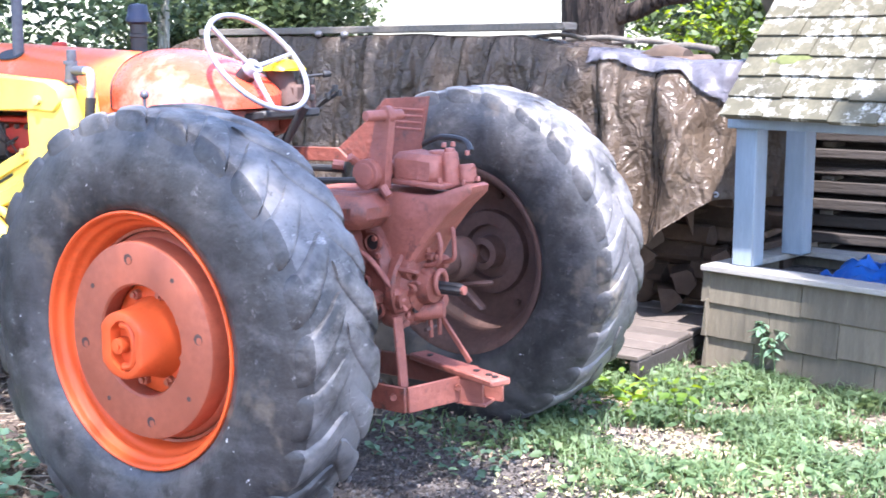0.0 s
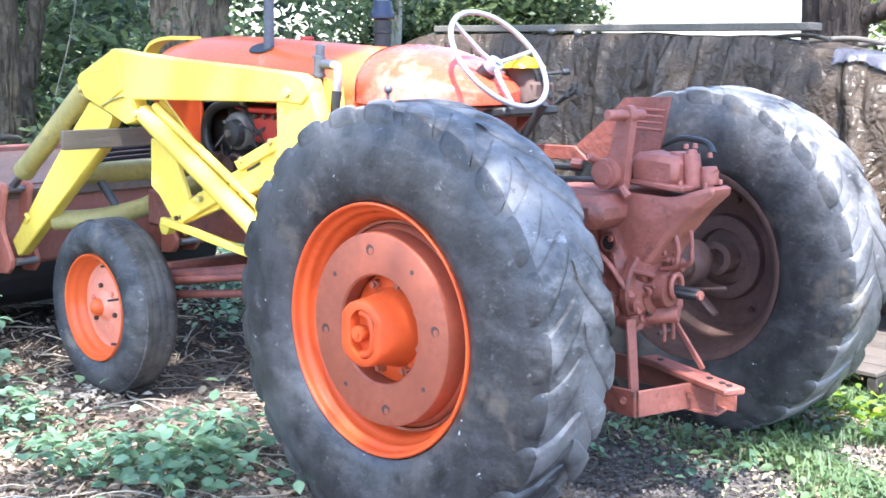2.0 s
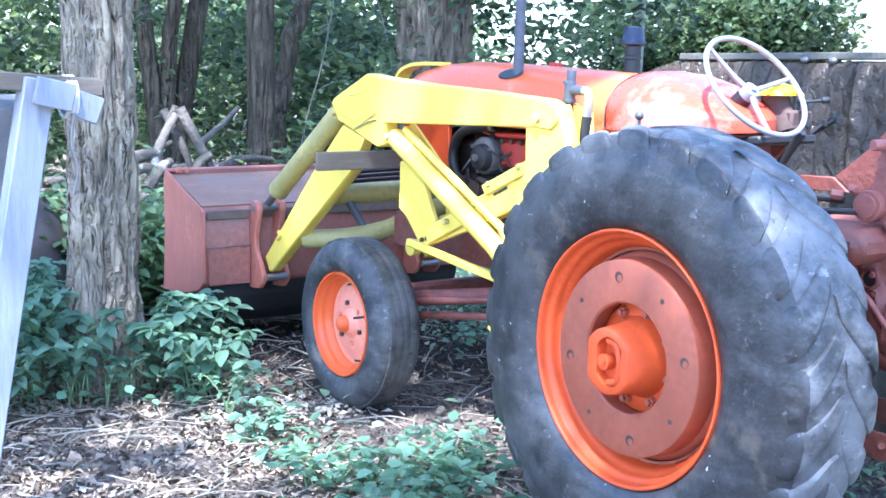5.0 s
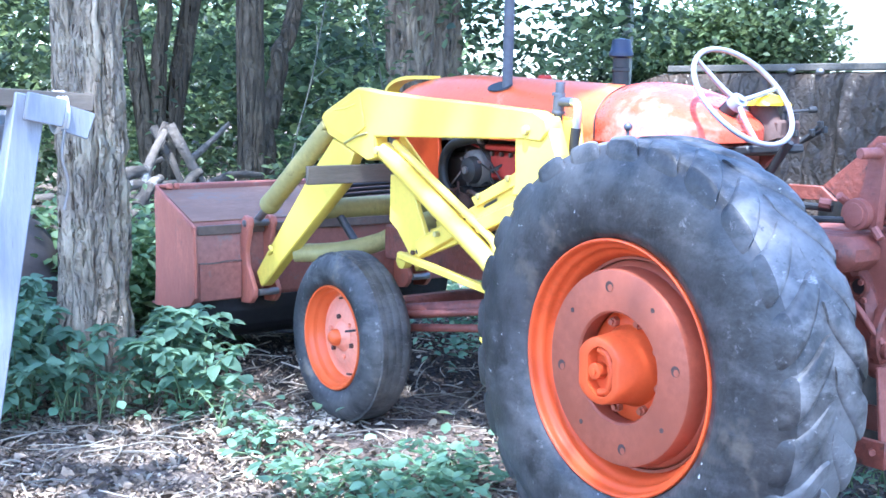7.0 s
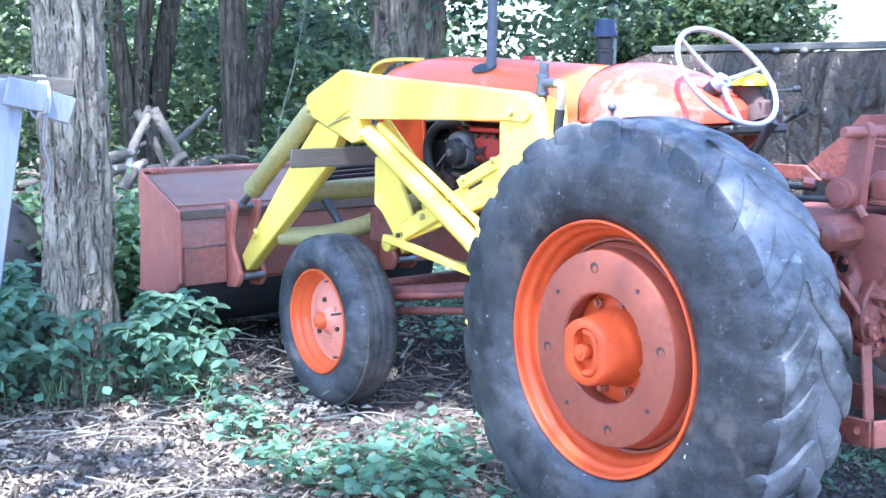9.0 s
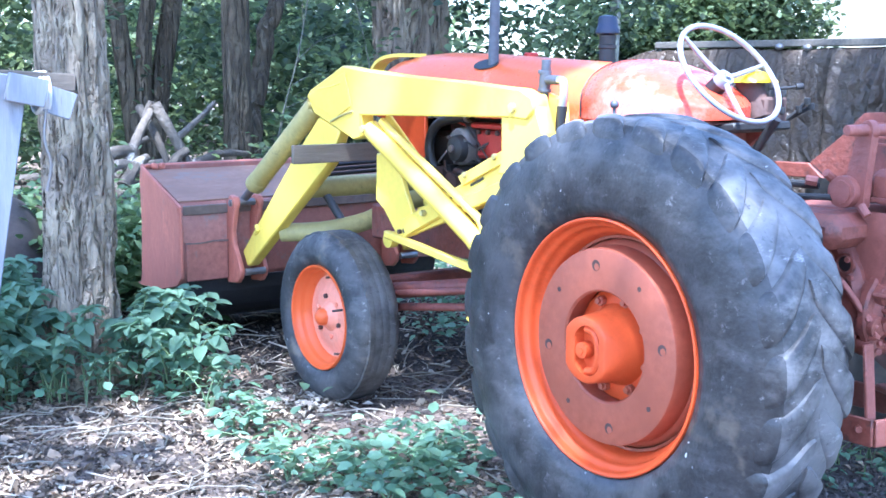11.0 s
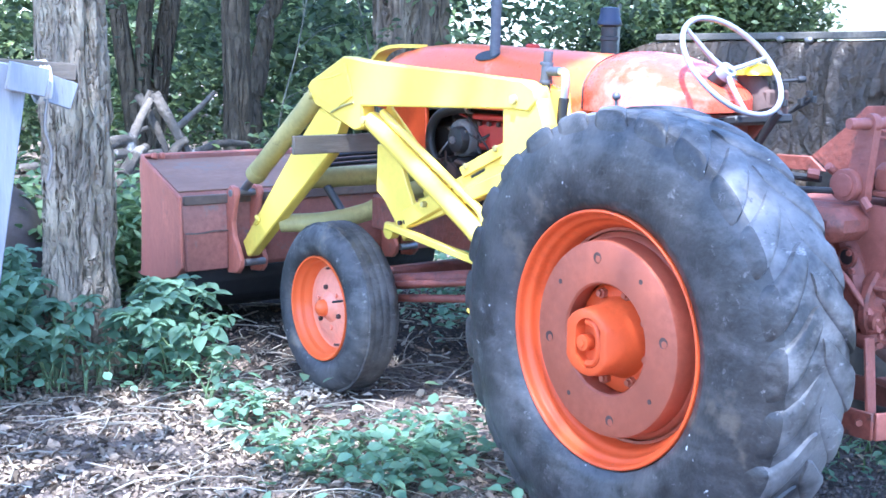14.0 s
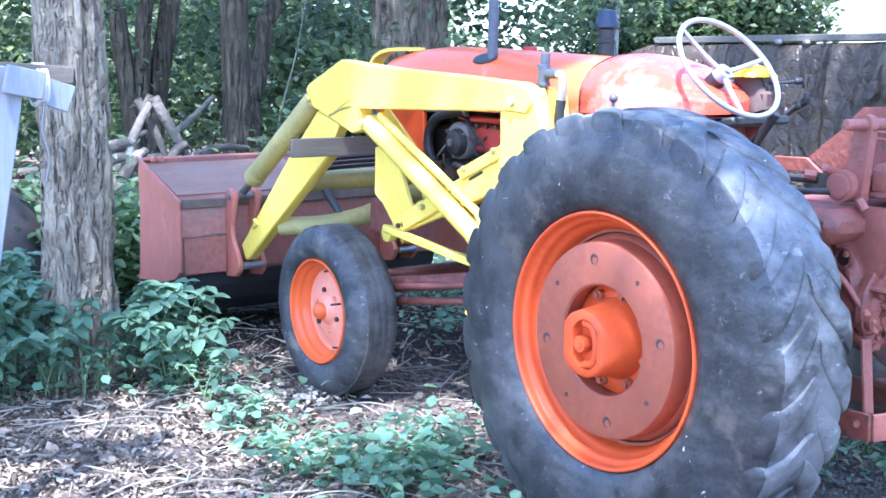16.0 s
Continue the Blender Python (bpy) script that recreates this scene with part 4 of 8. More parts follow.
def front_wheel(x_rim, way):
    c = Vector((x_rim, FRONT_Y, FRONT_R - 0.006))
    dish = [(0.03, 0.0), (0.03, 0.040), (0.046, 0.052), (0.060, 0.066), (0.058, 0.105), (0.066, 0.125), (0.076, 0.150), (0.080, 0.170), (0.078, 0.180), (0.10, 0.182), (0.11, 0.175), (0.11, 0.0)]
    wheel = part("front_wheel", lathe(B(), dish, c, way, 64), DISH, tractor, "small orange steel wheel")
    rim = [(0.016, 0.226), (0.004, 0.227), (-0.002, 0.223), (0.000, 0.217), (0.010, 0.214), (0.022, 0.211), (0.028, 0.205), (0.036, 0.202), (0.048, 0.200), (0.056, 0.194), (0.066, 0.187), (0.082, 0.183), (0.12, 0.180),
           (0.15, 0.205), (0.165, 0.226), (0.17, 0.226), (0.165, 0.205), (0.13, 0.174), (0.08, 0.177), (0.06, 0.190), (0.04, 0.207), (0.016, 0.226)]
    part("rim", lathe(B(), rim, c, way, 80), HOOD, wheel)
    w = 0.195
    prof = [(0.03, 0.222), (0.002, 0.232), (-0.012, 0.262), (-0.014, 0.30), (0.004, 0.335), (0.02, 0.352), (0.032, 0.357)]
    for k in range(4):
        a = 0.034 + k * 0.034
        prof += [(a, 0.366), (a + 0.020, 0.367), (a + 0.024, 0.3655), (a + 0.031, 0.3655)] if k < 3 else [(a, 0.366), (a + 0.022, 0.366)]
    prof += [(w - 0.028, 0.357), (w - 0.016, 0.350), (w, 0.333), (w + 0.014, 0.30), (w + 0.012, 0.262), (w - 0.002, 0.232), (w - 0.03, 0.222)]
    bm = lathe(B(), prof, c, way, 264)
    for v in bm.verts:
        q = v.co - c
        r, a = math.hypot(q.y, q.z), math.atan2(q.z, q.y)
        if r > 0.33:                                        # worn, ragged shoulder blocks and ribs
            edge = 1.0 if r < 0.3605 else 0.35
            cut = -0.0045 * edge * (0.5 + noise.noise(Vector((a * 7, q.x * 12, 6)))) * max(0.0, math.sin(a * 58 + 2.5 * noise.noise(Vector((a * 3, q.x * 9, 1))))) ** 2
            cut += 0.0035 * noise.noise(Vector((math.cos(a) * 9, math.sin(a) * 9, q.x * 30)))
            v.co = c + Vector((q.x, q.y * (r + cut) / r, q.z * (r + cut) / r))
    part("tyre", bm, RUBBER_FRONT, wheel, "dusty worn ribbed tyre with ragged shoulders", smooth=50)
    bm = lathe(B(), [(-0.010, 0.0), (-0.008, 0.014), (0.0, 0.026), (0.012, 0.035), (0.034, 0.038), (0.06, 0.050)], c, way, 32)
    part("hub_cap", bm, HOOD, wheel)
    for k in range(6):
        a = 0.3 + k * math.pi / 3
        p = c + Vector((0.062 * way, math.cos(a) * 0.088, math.sin(a) * 0.088))
        part("wheel_bolt", cyl(B(), p, p - Vector((0.016 * way, 0, 0)), 0.0105, seg=6, bevel=0.002), RUST if k % 2 else DISH, wheel)
    for a in (1.35, 4.55):
        p = c + Vector((0.0785 * way, math.cos(a) * 0.166, math.sin(a) * 0.166))
        part("rim_slot", box(B(), p, (0.008, 0.045, 0.010), Matrix.Rotation(a + math.pi / 2, 3, "X"), 0.003), RUST, wheel, "rusty slot in the wheel dish")
    bm = tube(B(), [c + Vector((0.07 * way, -0.15, 0.055)), c + Vector((0.03 * way, -0.13, 0.05)), c + Vector((0.01 * way, -0.105, 0.045))], 0.005, 8)
    part("valve_stem", bm, BLACK, wheel)
    return wheel


front_wheel(-0.684, 1)
front_wheel(0.684, -1)


def hood_ring(y, w, low, top, n=20, sharp=2.6, skew=0.0):
    """A cross section of the bonnet: an arch over flat sides."""
    pts = [Vector((-w, y, low))]
    for k in range(n + 1):
        a = math.pi * k / n
        cx, sz = math.cos(a), math.sin(a)
        pts.append(Vector((-w * math.copysign(abs(cx) ** (2 / sharp), cx), y + skew * abs(sz), low + 0.04 + (top - low - 0.04) * abs(sz) ** (2 / sharp))))
    pts.append(Vector((w, y, low)))
    return pts


def build_bonnet():
    front = [(2.325, 0.12, 1.255, 1.345), (2.315, 0.17, 1.245, 1.385), (2.285, 0.205, 1.235, 1.425), (2.22, 0.228, 1.23, 1.455), (2.1, 0.24, 1.225, 1.475),
             (1.9, 0.248, 1.225, 1.487), (1.6, 0.252, 1.225, 1.480), (1.3, 0.256, 1.225, 1.466), (1.0, 0.260, 1.23, 1.452), (0.76, 0.260, 1.235, 1.440)]
    hood = part("bonnet", loft(B(), [hood_ring(*r, n=32, sharp=1.95) for r in front]), HOOD, tractor, "orange rounded bonnet with faded patches and painted-in highlights", smooth=50)
    # round hole where the exhaust comes through
    bm = lathe(B(), [(0.0, 0.062), (0.004, 0.058), (0.004, 0.0)], (0, 0, 0), 1, 32)
    bm.transform(Matrix.Translation((-0.148, 1.505, 1.4365)) @ Matrix.Rotation(radians(-32), 4, "Y") @ Matrix.Rotation(radians(-90), 4, "Y") @ Matrix.Diagonal((1, 1.15, 0.62, 1)))
    part("exhaust_hole", bm, BLACK, hood)
    bm = lathe(B(), [(0.0, 0.030), (0.018, 0.030), (0.024, 0.024), (0.024, 0.0)], (0, 0, 0), 1, 24)
    bm.transform(Matrix.Translation((0.03, 1.43, 1.462)) @ Matrix.Rotation(radians(-90), 4, "Y"))
    part("radiator_cap", bm, ENGINE_RED, hood)
    tank = [(0.80, 0.262, 1.250, 1.448, 0.01), (0.785, 0.270, 1.248, 1.457, 0.01), (0.72, 0.277, 1.246, 1.460, 0.01), (0.62, 0.277, 1.246, 1.450, 0.01), (0.53, 0.266, 1.248, 1.426, 0.01),
            (0.45, 0.236, 1.250, 1.380, 0.0), (0.39, 0.180, 1.252, 1.348, 0.0), (0.345, 0.115, 1.253, 1.320, 0.0), (0.318, 0.055, 1.254, 1.298, 0.0), (0.308, 0.020, 1.255, 1.288, 0.0)]
    cowl = part("tank_cowl", loft(B(), [hood_ring(y, w, lo, top, n=28, sharp=2.1, skew=k) for y, w, lo, top, k in tank]), TANK, tractor, "bleached pinkish orange fuel tank cowl with painted-in highlights", smooth=50)
    for s in (-1, 1):
        part("cowl_skirt", prism(B(), [(0.95, 1.246), (0.40, 1.244), (0.36, 1.20), (0.42, 1.15), (0.6, 1.10), (0.95, 1.12)], "x", s * 0.225, s * 0.205, 0.003), BRICK_PALE, cowl)
    part("cowl_skirt", prism(B(), [(-0.225, 0.44), (0.0, 0.345), (0.225, 0.44), (0.225, 0.46), (-0.225, 0.46)], "z", 1.16, 1.246, 0.003), BRICK_PALE, cowl)
    # dark shadowed seam between bonnet and tank, drawn as a thin black tube
    pts = [p + Vector((0, 0, 0.003)) for p in hood_ring(0.803, 0.264, 1.25, 1.452, sharp=2.1, skew=0.01)]
    part("seam_line", tube(B(), pts, 0.0032, 6), BLACK, hood)
    # small round knob on the tank's side
    bm = cyl(B(), (-0.325, 0.565, 1.20), (-0.325, 0.565, 1.30), 0.006, seg=8)
    bmesh.ops.create_icosphere(bm, subdivisions=2, radius=0.016, matrix=Matrix.Translation((-0.325, 0.565, 1.305)))
    part("knob", bm, GREY_STEEL, cowl)
    # grille side panels and radiator surround
    for s in (-1, 1):
        part("radiator_panel", prism(B(), [(1.80, 1.25), (1.80, 0.93), (1.93, 0.92), (1.97, 1.13), (2.10, 1.19), (2.30, 1.22), (2.31, 1.26)], "x", s * 0.245, s * 0.225, 0.004), ORANGE, tractor, "orange radiator side panel")
    bm = box(B(), (0, 1.93, 1.06), (0.42, 0.03, 0.28), None, 0.006)
    part("grille", bm, BLACK, tractor)
    # exhaust stack and air intake stack
    bm = cyl(B(), (-0.140, 1.468, 1.34), (-0.140, 1.448, 2.30), 0.0215, seg=24)
    part("exhaust_pipe", bm, GREY_STEEL, tractor, "grey upright steel exhaust pipe")
    bm = lathe(B(), [(1.36, 0.033), (1.50, 0.033), (1.503, 0.037), (1.515, 0.037), (1.518, 0.033), (1.562, 0.033), (1.562, 0.0)], (0, 0, 0), 1, 20)
    rot = Matrix.Rotation(radians(-90), 4, "Y")
    at = Matrix.Translation((0.20, 1.158, 0)) @ rot
    bm.transform(at)
    stack = part("intake_pipe", bm, BLACK, tractor, "black air intake pipe")
    bm = lathe(B(), [(1.555, 0.0), (1.555, 0.036), (1.562, 0.049), (1.575, 0.050), (1.588, 0.043), (1.612, 0.040), (1.630, 0.037), (1.636, 0.0)], (0, 0, 0), 1, 28)
    bm.transform(at)
    part("intake_cap", bm, BLUE_CAP, stack, "dark blue rounded intake cap")


build_bonnet()


def build_steering():
    c, tilt = Vector((0.0, 0.341, 1.413)), radians(51)
    u, v = Vector((1, 0, 0)), Vector((0, math.cos(tilt), math.sin(tilt)))
    n = u.cross(v)
    R = 0.208
    ring = [c + (u * math.cos(a) + v * math.sin(a)) * R for a in (2 * math.pi * k / 64 for k in range(64))]
    wheel = part("steering_wheel", tube(B(), ring, 0.0098, 12, closed=True), WHEEL_GREY, tractor, "pale grey three-spoke steering wheel")
    hub = c - n * 0.030
    for a in (math.radians(10), math.radians(128), math.radians(252)):
        d = u * math.cos(a) + v * math.sin(a)
        pts = [hub + d * 0.015, hub + d * 0.07 + n * 0.003, c + d * 0.15 - n * 0.012, c + d * (R - 0.004)]
        part("spoke", tube(B(), smooth_path(pts, 5), 0.009, 8, radii=[0.011 - 0.004 * i / 15 for i in range(16)]), WHEEL_GREY, wheel)
    bm = cyl(B(), hub - n * 0.02, hub + n * 0.012, 0.036, 0.030, 24, 0.004)
    cyl(bm, hub + n * 0.012, hub + n * 0.022, 0.014, seg=6)
    part("wheel_hub", bm, WHEEL_GREY, wheel)
    part("steering_column", cyl(B(), hub - n * 0.015, hub - n * 0.42, 0.031, 0.046, 24), BLACK, tractor, "dark greasy steering column")
    # dash: instrument panel, gauge, yellow cover, levers
    panel = box(B(), (0.06, 0.50, 1.20), (0.40, 0.05, 0.14), Matrix.Rotation(radians(-20), 3, "X"), 0.01)
    dash = part("dash_panel", panel, BLACK, tractor, "black instrument panel with levers")
    bm = B()
    rows = []
    for y, w, h in ((0.0, 0.062, 0.010), (0.02, 0.076, 0.034), (0.06, 0.080, 0.046), (0.10, 0.074, 0.040), (0.13, 0.058, 0.015)):
        rows.append([Vector((0.19 + w * math.cos(a), 0.335 + y, 1.380 + h * math.sin(a))) for a in (math.pi * k / 12 for k in range(13))])
    loft(bm, rows)
    part("gauge_cover", bm, surface("bright_yellow_plastic", (0.85, 0.55, 0.01), 0.35, vary=0.08, bumps=0.03), dash, "bright yellow plastic cover")
    bm = cyl(B(), (0.19, 0.36, 1.25), (0.19, 0.42, 1.385), 0.048, seg=20)
    box(bm, (0.23, 0.37, 1.27), (0.12, 0.10, 0.12), None, 0.01)
    part("valve_block", bm, RUST, dash)
    rng = random.Random(6)
    for k in range(9):
        x = 0.16 + 0.025 * k
        a = Vector((x, 0.36 + rng.uniform(-0.03, 0.05), 1.20 + rng.uniform(0, 0.06)))
        b = a + Vector((rng.uniform(-0.02, 0.05), -rng.uniform(0.02, 0.08), rng.uniform(0.05, 0.13)))
        part("lever", cyl(cyl(B(), a, b, 0.007, seg=8), b - Vector((0, 0, 0.012)), b + Vector((0, 0, 0.012)), 0.012, seg=8, bevel=0.003), BLACK, dash)
    bm = cyl(B(), (0.24, 0.36, 1.355), (0.33, 0.31, 1.365), 0.006, seg=8)
    part("lever", cyl(bm, (0.32, 0.315, 1.364), (0.345, 0.302, 1.367), 0.012, seg=10, bevel=0.003), BLACK, dash)
    part("lever", tube(B(), smooth_path([(0.08, 0.42, 0.95), (0.09, 0.36, 1.05), (0.10, 0.29, 1.16), (0.10, 0.215, 1.26)], 5), 0.016, 10), BLACK, tractor)
    bm = box(B(), (0.10, 0.33, 1.225), (0.30, 0.12, 0.03), Matrix.Rotation(radians(-8), 3, "X"), 0.006)
    part("dash_shelf", bm, BLACK, dash)


build_steering()


def build_engine():
    block = box(B(), (0, 1.42, 0.92), (0.34, 0.86, 0.46), None, 0.02)
    box(block, (0, 1.40, 1.18), (0.26, 0.78, 0.10), None, 0.02)
    box(block, (0, 1.45, 0.66), (0.26, 0.70, 0.12), None, 0.03)
    engine = part("engine_block", block, BLACK, tractor, "greasy black engine block behind the loader post")
    bm = box(B(), (-0.185, 1.355, 1.115), (0.06, 0.26, 0.115), None, 0.014)
    box(bm, (-0.190, 1.355, 1.19), (0.07, 0.30, 0.022), None, 0.006)
    cover = part("red_cover", bm, ENGINE_RED, engine, "red painted engine side cover")
    for k in range(4):
        p = Vector((-0.218, 1.27 + 0.06 * k, 1.165))
        part("cover_bolt", cyl(B(), p, p - Vector((0.014, 0, 0)), 0.010, seg=6, bevel=0.002), RUST, cover)
    # generator: grey drum with a black slotted end bell and a pulley shaft
    g = Vector((-0.215, 1.56, 1.10))
    bm = lathe(B(), [(-0.035, 0.0), (-0.035, 0.066), (-0.030, 0.074), (-0.02, 0.078), (0.10, 0.078), (0.11, 0.0)], g, 1, 40)
    gen = part("generator", bm, surface("greasy_grey_casting", (0.15, 0.148, 0.15), 0.5, vary=0.4, wear=(0.04, 0.037, 0.036), wear_amount=0.25, bumps=0.3), engine, "round grey greasy generator")
    q = g + Vector((0, -0.016, -0.006))
    bm = lathe(B(), [(-0.072, 0.0), (-0.072, 0.030), (-0.064, 0.050), (-0.05, 0.056), (-0.034, 0.058)], q, 1, 32)
    part("end_bell", bm, BLACK, gen, "black slotted end bell")
    for k in range(10):
        a = 2 * math.pi * k / 10
        p = q + Vector((-0.062, math.cos(a) * 0.047, math.sin(a) * 0.047))
        part("vent_slot", box(B(), p, (0.008, 0.009, 0.013), Matrix.Rotation(a, 3, "X"), 0.002), BLACK, gen)
    part("shaft_nut", cyl(B(), q + Vector((-0.07, 0, 0)), q + Vector((-0.085, 0, 0)), 0.016, seg=6, bevel=0.003), STEEL, gen)
    for k in range(3):
        a = 0.6 + 2.1 * k
        p = g + Vector((-0.035, math.cos(a) * 0.066, math.sin(a) * 0.066))
        part("bell_screw", cyl(B(), p, p - Vector((0.012, 0, 0)), 0.007, seg=8), STEEL, gen)
    # thick hose looping round the generator, down to the water pump
    loop = smooth_path([(-0.22, 1.50, 1.225), (-0.24, 1.60, 1.215), (-0.25, 1.70, 1.185), (-0.25, 1.755, 1.115), (-0.25, 1.745, 1.03), (-0.23, 1.70, 0.96)], 8)
    part("hose", tube(B(), loop, 0.021, 12), HOSE, engine, "thick black looping rubber hose")
    for p in (loop[2], loop[-3]):
        part("hose_clamp", cyl(B(), p - Vector((0, 0.010, 0)), p + Vector((0, 0.010, 0)), 0.0235, seg=18), STEEL, engine)
    pump = cyl(B(), (-0.16, 1.64, 0.985), (-0.245, 1.64, 0.985), 0.042, 0.034, 22, 0.008)
    cyl(pump, (-0.20, 1.50, 1.0), (-0.20, 1.66, 0.99), 0.024, seg=14, bevel=0.004)
    part("water_pump", pump, BLACK, engine)
    rng = random.Random(12)
    for k in range(9):
        a = Vector((-0.2 - rng.uniform(0, 0.05), rng.uniform(1.25, 1.8), rng.uniform(0.93, 1.02)))
        b = a + Vector((rng.uniform(-0.02, 0.02), rng.uniform(-0.14, 0.14), rng.uniform(-0.06, 0.06)))
        part("fuel_pipe", tube(B(), smooth_path([a, (a + b) / 2 + Vector((-0.03, 0, 0.02)), b], 5), rng.uniform(0.008, 0.022), 8), rng.choice((BLACK, RUST, RUST)), engine)
    for y, z, r in ((1.70, 0.97, 0.045), (1.60, 0.95, 0.052), (1.74, 0.90, 0.04)):
        bm = cyl(B(), (-0.17, y, z), (-0.26, y, z), r, r * 0.8, 18, 0.01)
        part("manifold_flange", bm, RUST, engine)
    for k in range(14):
        a = Vector((-0.19 - rng.uniform(0, 0.04), rng.uniform(1.22, 1.72), rng.uniform(0.94, 1.21)))
        b = a + Vector((rng.uniform(-0.03, 0.03), rng.uniform(-0.16, 0.16), rng.uniform(-0.12, 0.12)))
        part("wire", tube(B(), smooth_path([a, (a + b) / 2 + Vector((-0.03, 0, -0.02)), b], 5), rng.uniform(0.003, 0.007), 6), rng.choice((BLACK, BLACK, STEEL, ENGINE_RED, RUST)), engine)
    for k in range(7):
        p = Vector((-0.18, rng.uniform(1.24, 1.56), rng.uniform(0.93, 1.17)))
        part("engine_boss", box(B(), p, (0.05, rng.uniform(0.03, 0.08), rng.uniform(0.03, 0.07)), Matrix.Rotation(rng.uniform(-0.4, 0.4), 3, "X"), 0.008), rng.choice((ENGINE_RED, ENGINE_RED, BLACK, RUST)), engine)
    for a, b in (((-0.235, 1.62, 1.14), (-0.24, 1.42, 1.09)), ((-0.22, 1.55, 1.20), (-0.23, 1.36, 1.04)), ((-0.235, 1.25, 1.05), (-0.235, 1.26, 1.19))):
        part("wire", tube(B(), smooth_path([a, (Vector(a) + Vector(b)) / 2 + Vector((-0.01, 0, 0.015)), b], 6), 0.004, 6), BLACK, engine)
    # chassis rails, front axle, steering rods
    bm = B()
    for s in (-1, 1):
        bar(bm, (s * 0.20, 0.6, 0.70), (s * 0.20, 2.25, 0.72), 0.06, 0.16, (0, 0, 1), 0.01)
    part("chassis_rail", bm, BRICK, tractor, "brick-red chassis rails")
    bm = bar(B(), (-0.56, FRONT_Y - 0.02, 0.47), (0.56, FRONT_Y - 0.02, 0.47), 0.075, 0.085, (0, 0, 1), 0.015)
    for s in (-1, 1):
        cyl(bm, (s * 0.53, FRONT_Y, 0.30), (s * 0.51, FRONT_Y, 0.56), 0.036, seg=16, bevel=0.006)
        cyl(bm, (s * 0.52, FRONT_Y, 0.365), (s * 0.66, FRONT_Y, 0.362), 0.032, seg=16)
    axle = part("front_axle", bm, BRICK, tractor, "brick-red front axle beam")
    for s in (-1, 1):
        part("radius_rod", cyl(B(), (s * 0.44, 1.93, 0.455), (s * 0.16, 1.05, 0.60), 0.034, seg=16), BRICK, axle)
        part("tie_rod", cyl(B(), (s * 0.46, 1.88, 0.40), (s * 0.20, 1.05, 0.50), 0.017, seg=12), BRICK, axle)
        part("drag_link", cyl(B(), (s * 0.48, 1.86, 0.46), (s * 0.26, 0.95, 0.60), 0.014, seg=12), BRICK, axle)
        bm = cyl(B(), (s * 0.47, 1.87, 0.41), (s * 0.47, 1.87, 0.50), 0.034, seg=14, bevel=0.006)
        cyl(bm, (s * 0.45, 1.80, 0.455), (s * 0.45, 1.90, 0.455), 0.03, seg=12, bevel=0.005)
        part("rod_end", bm, BRICK, axle)


build_engine()


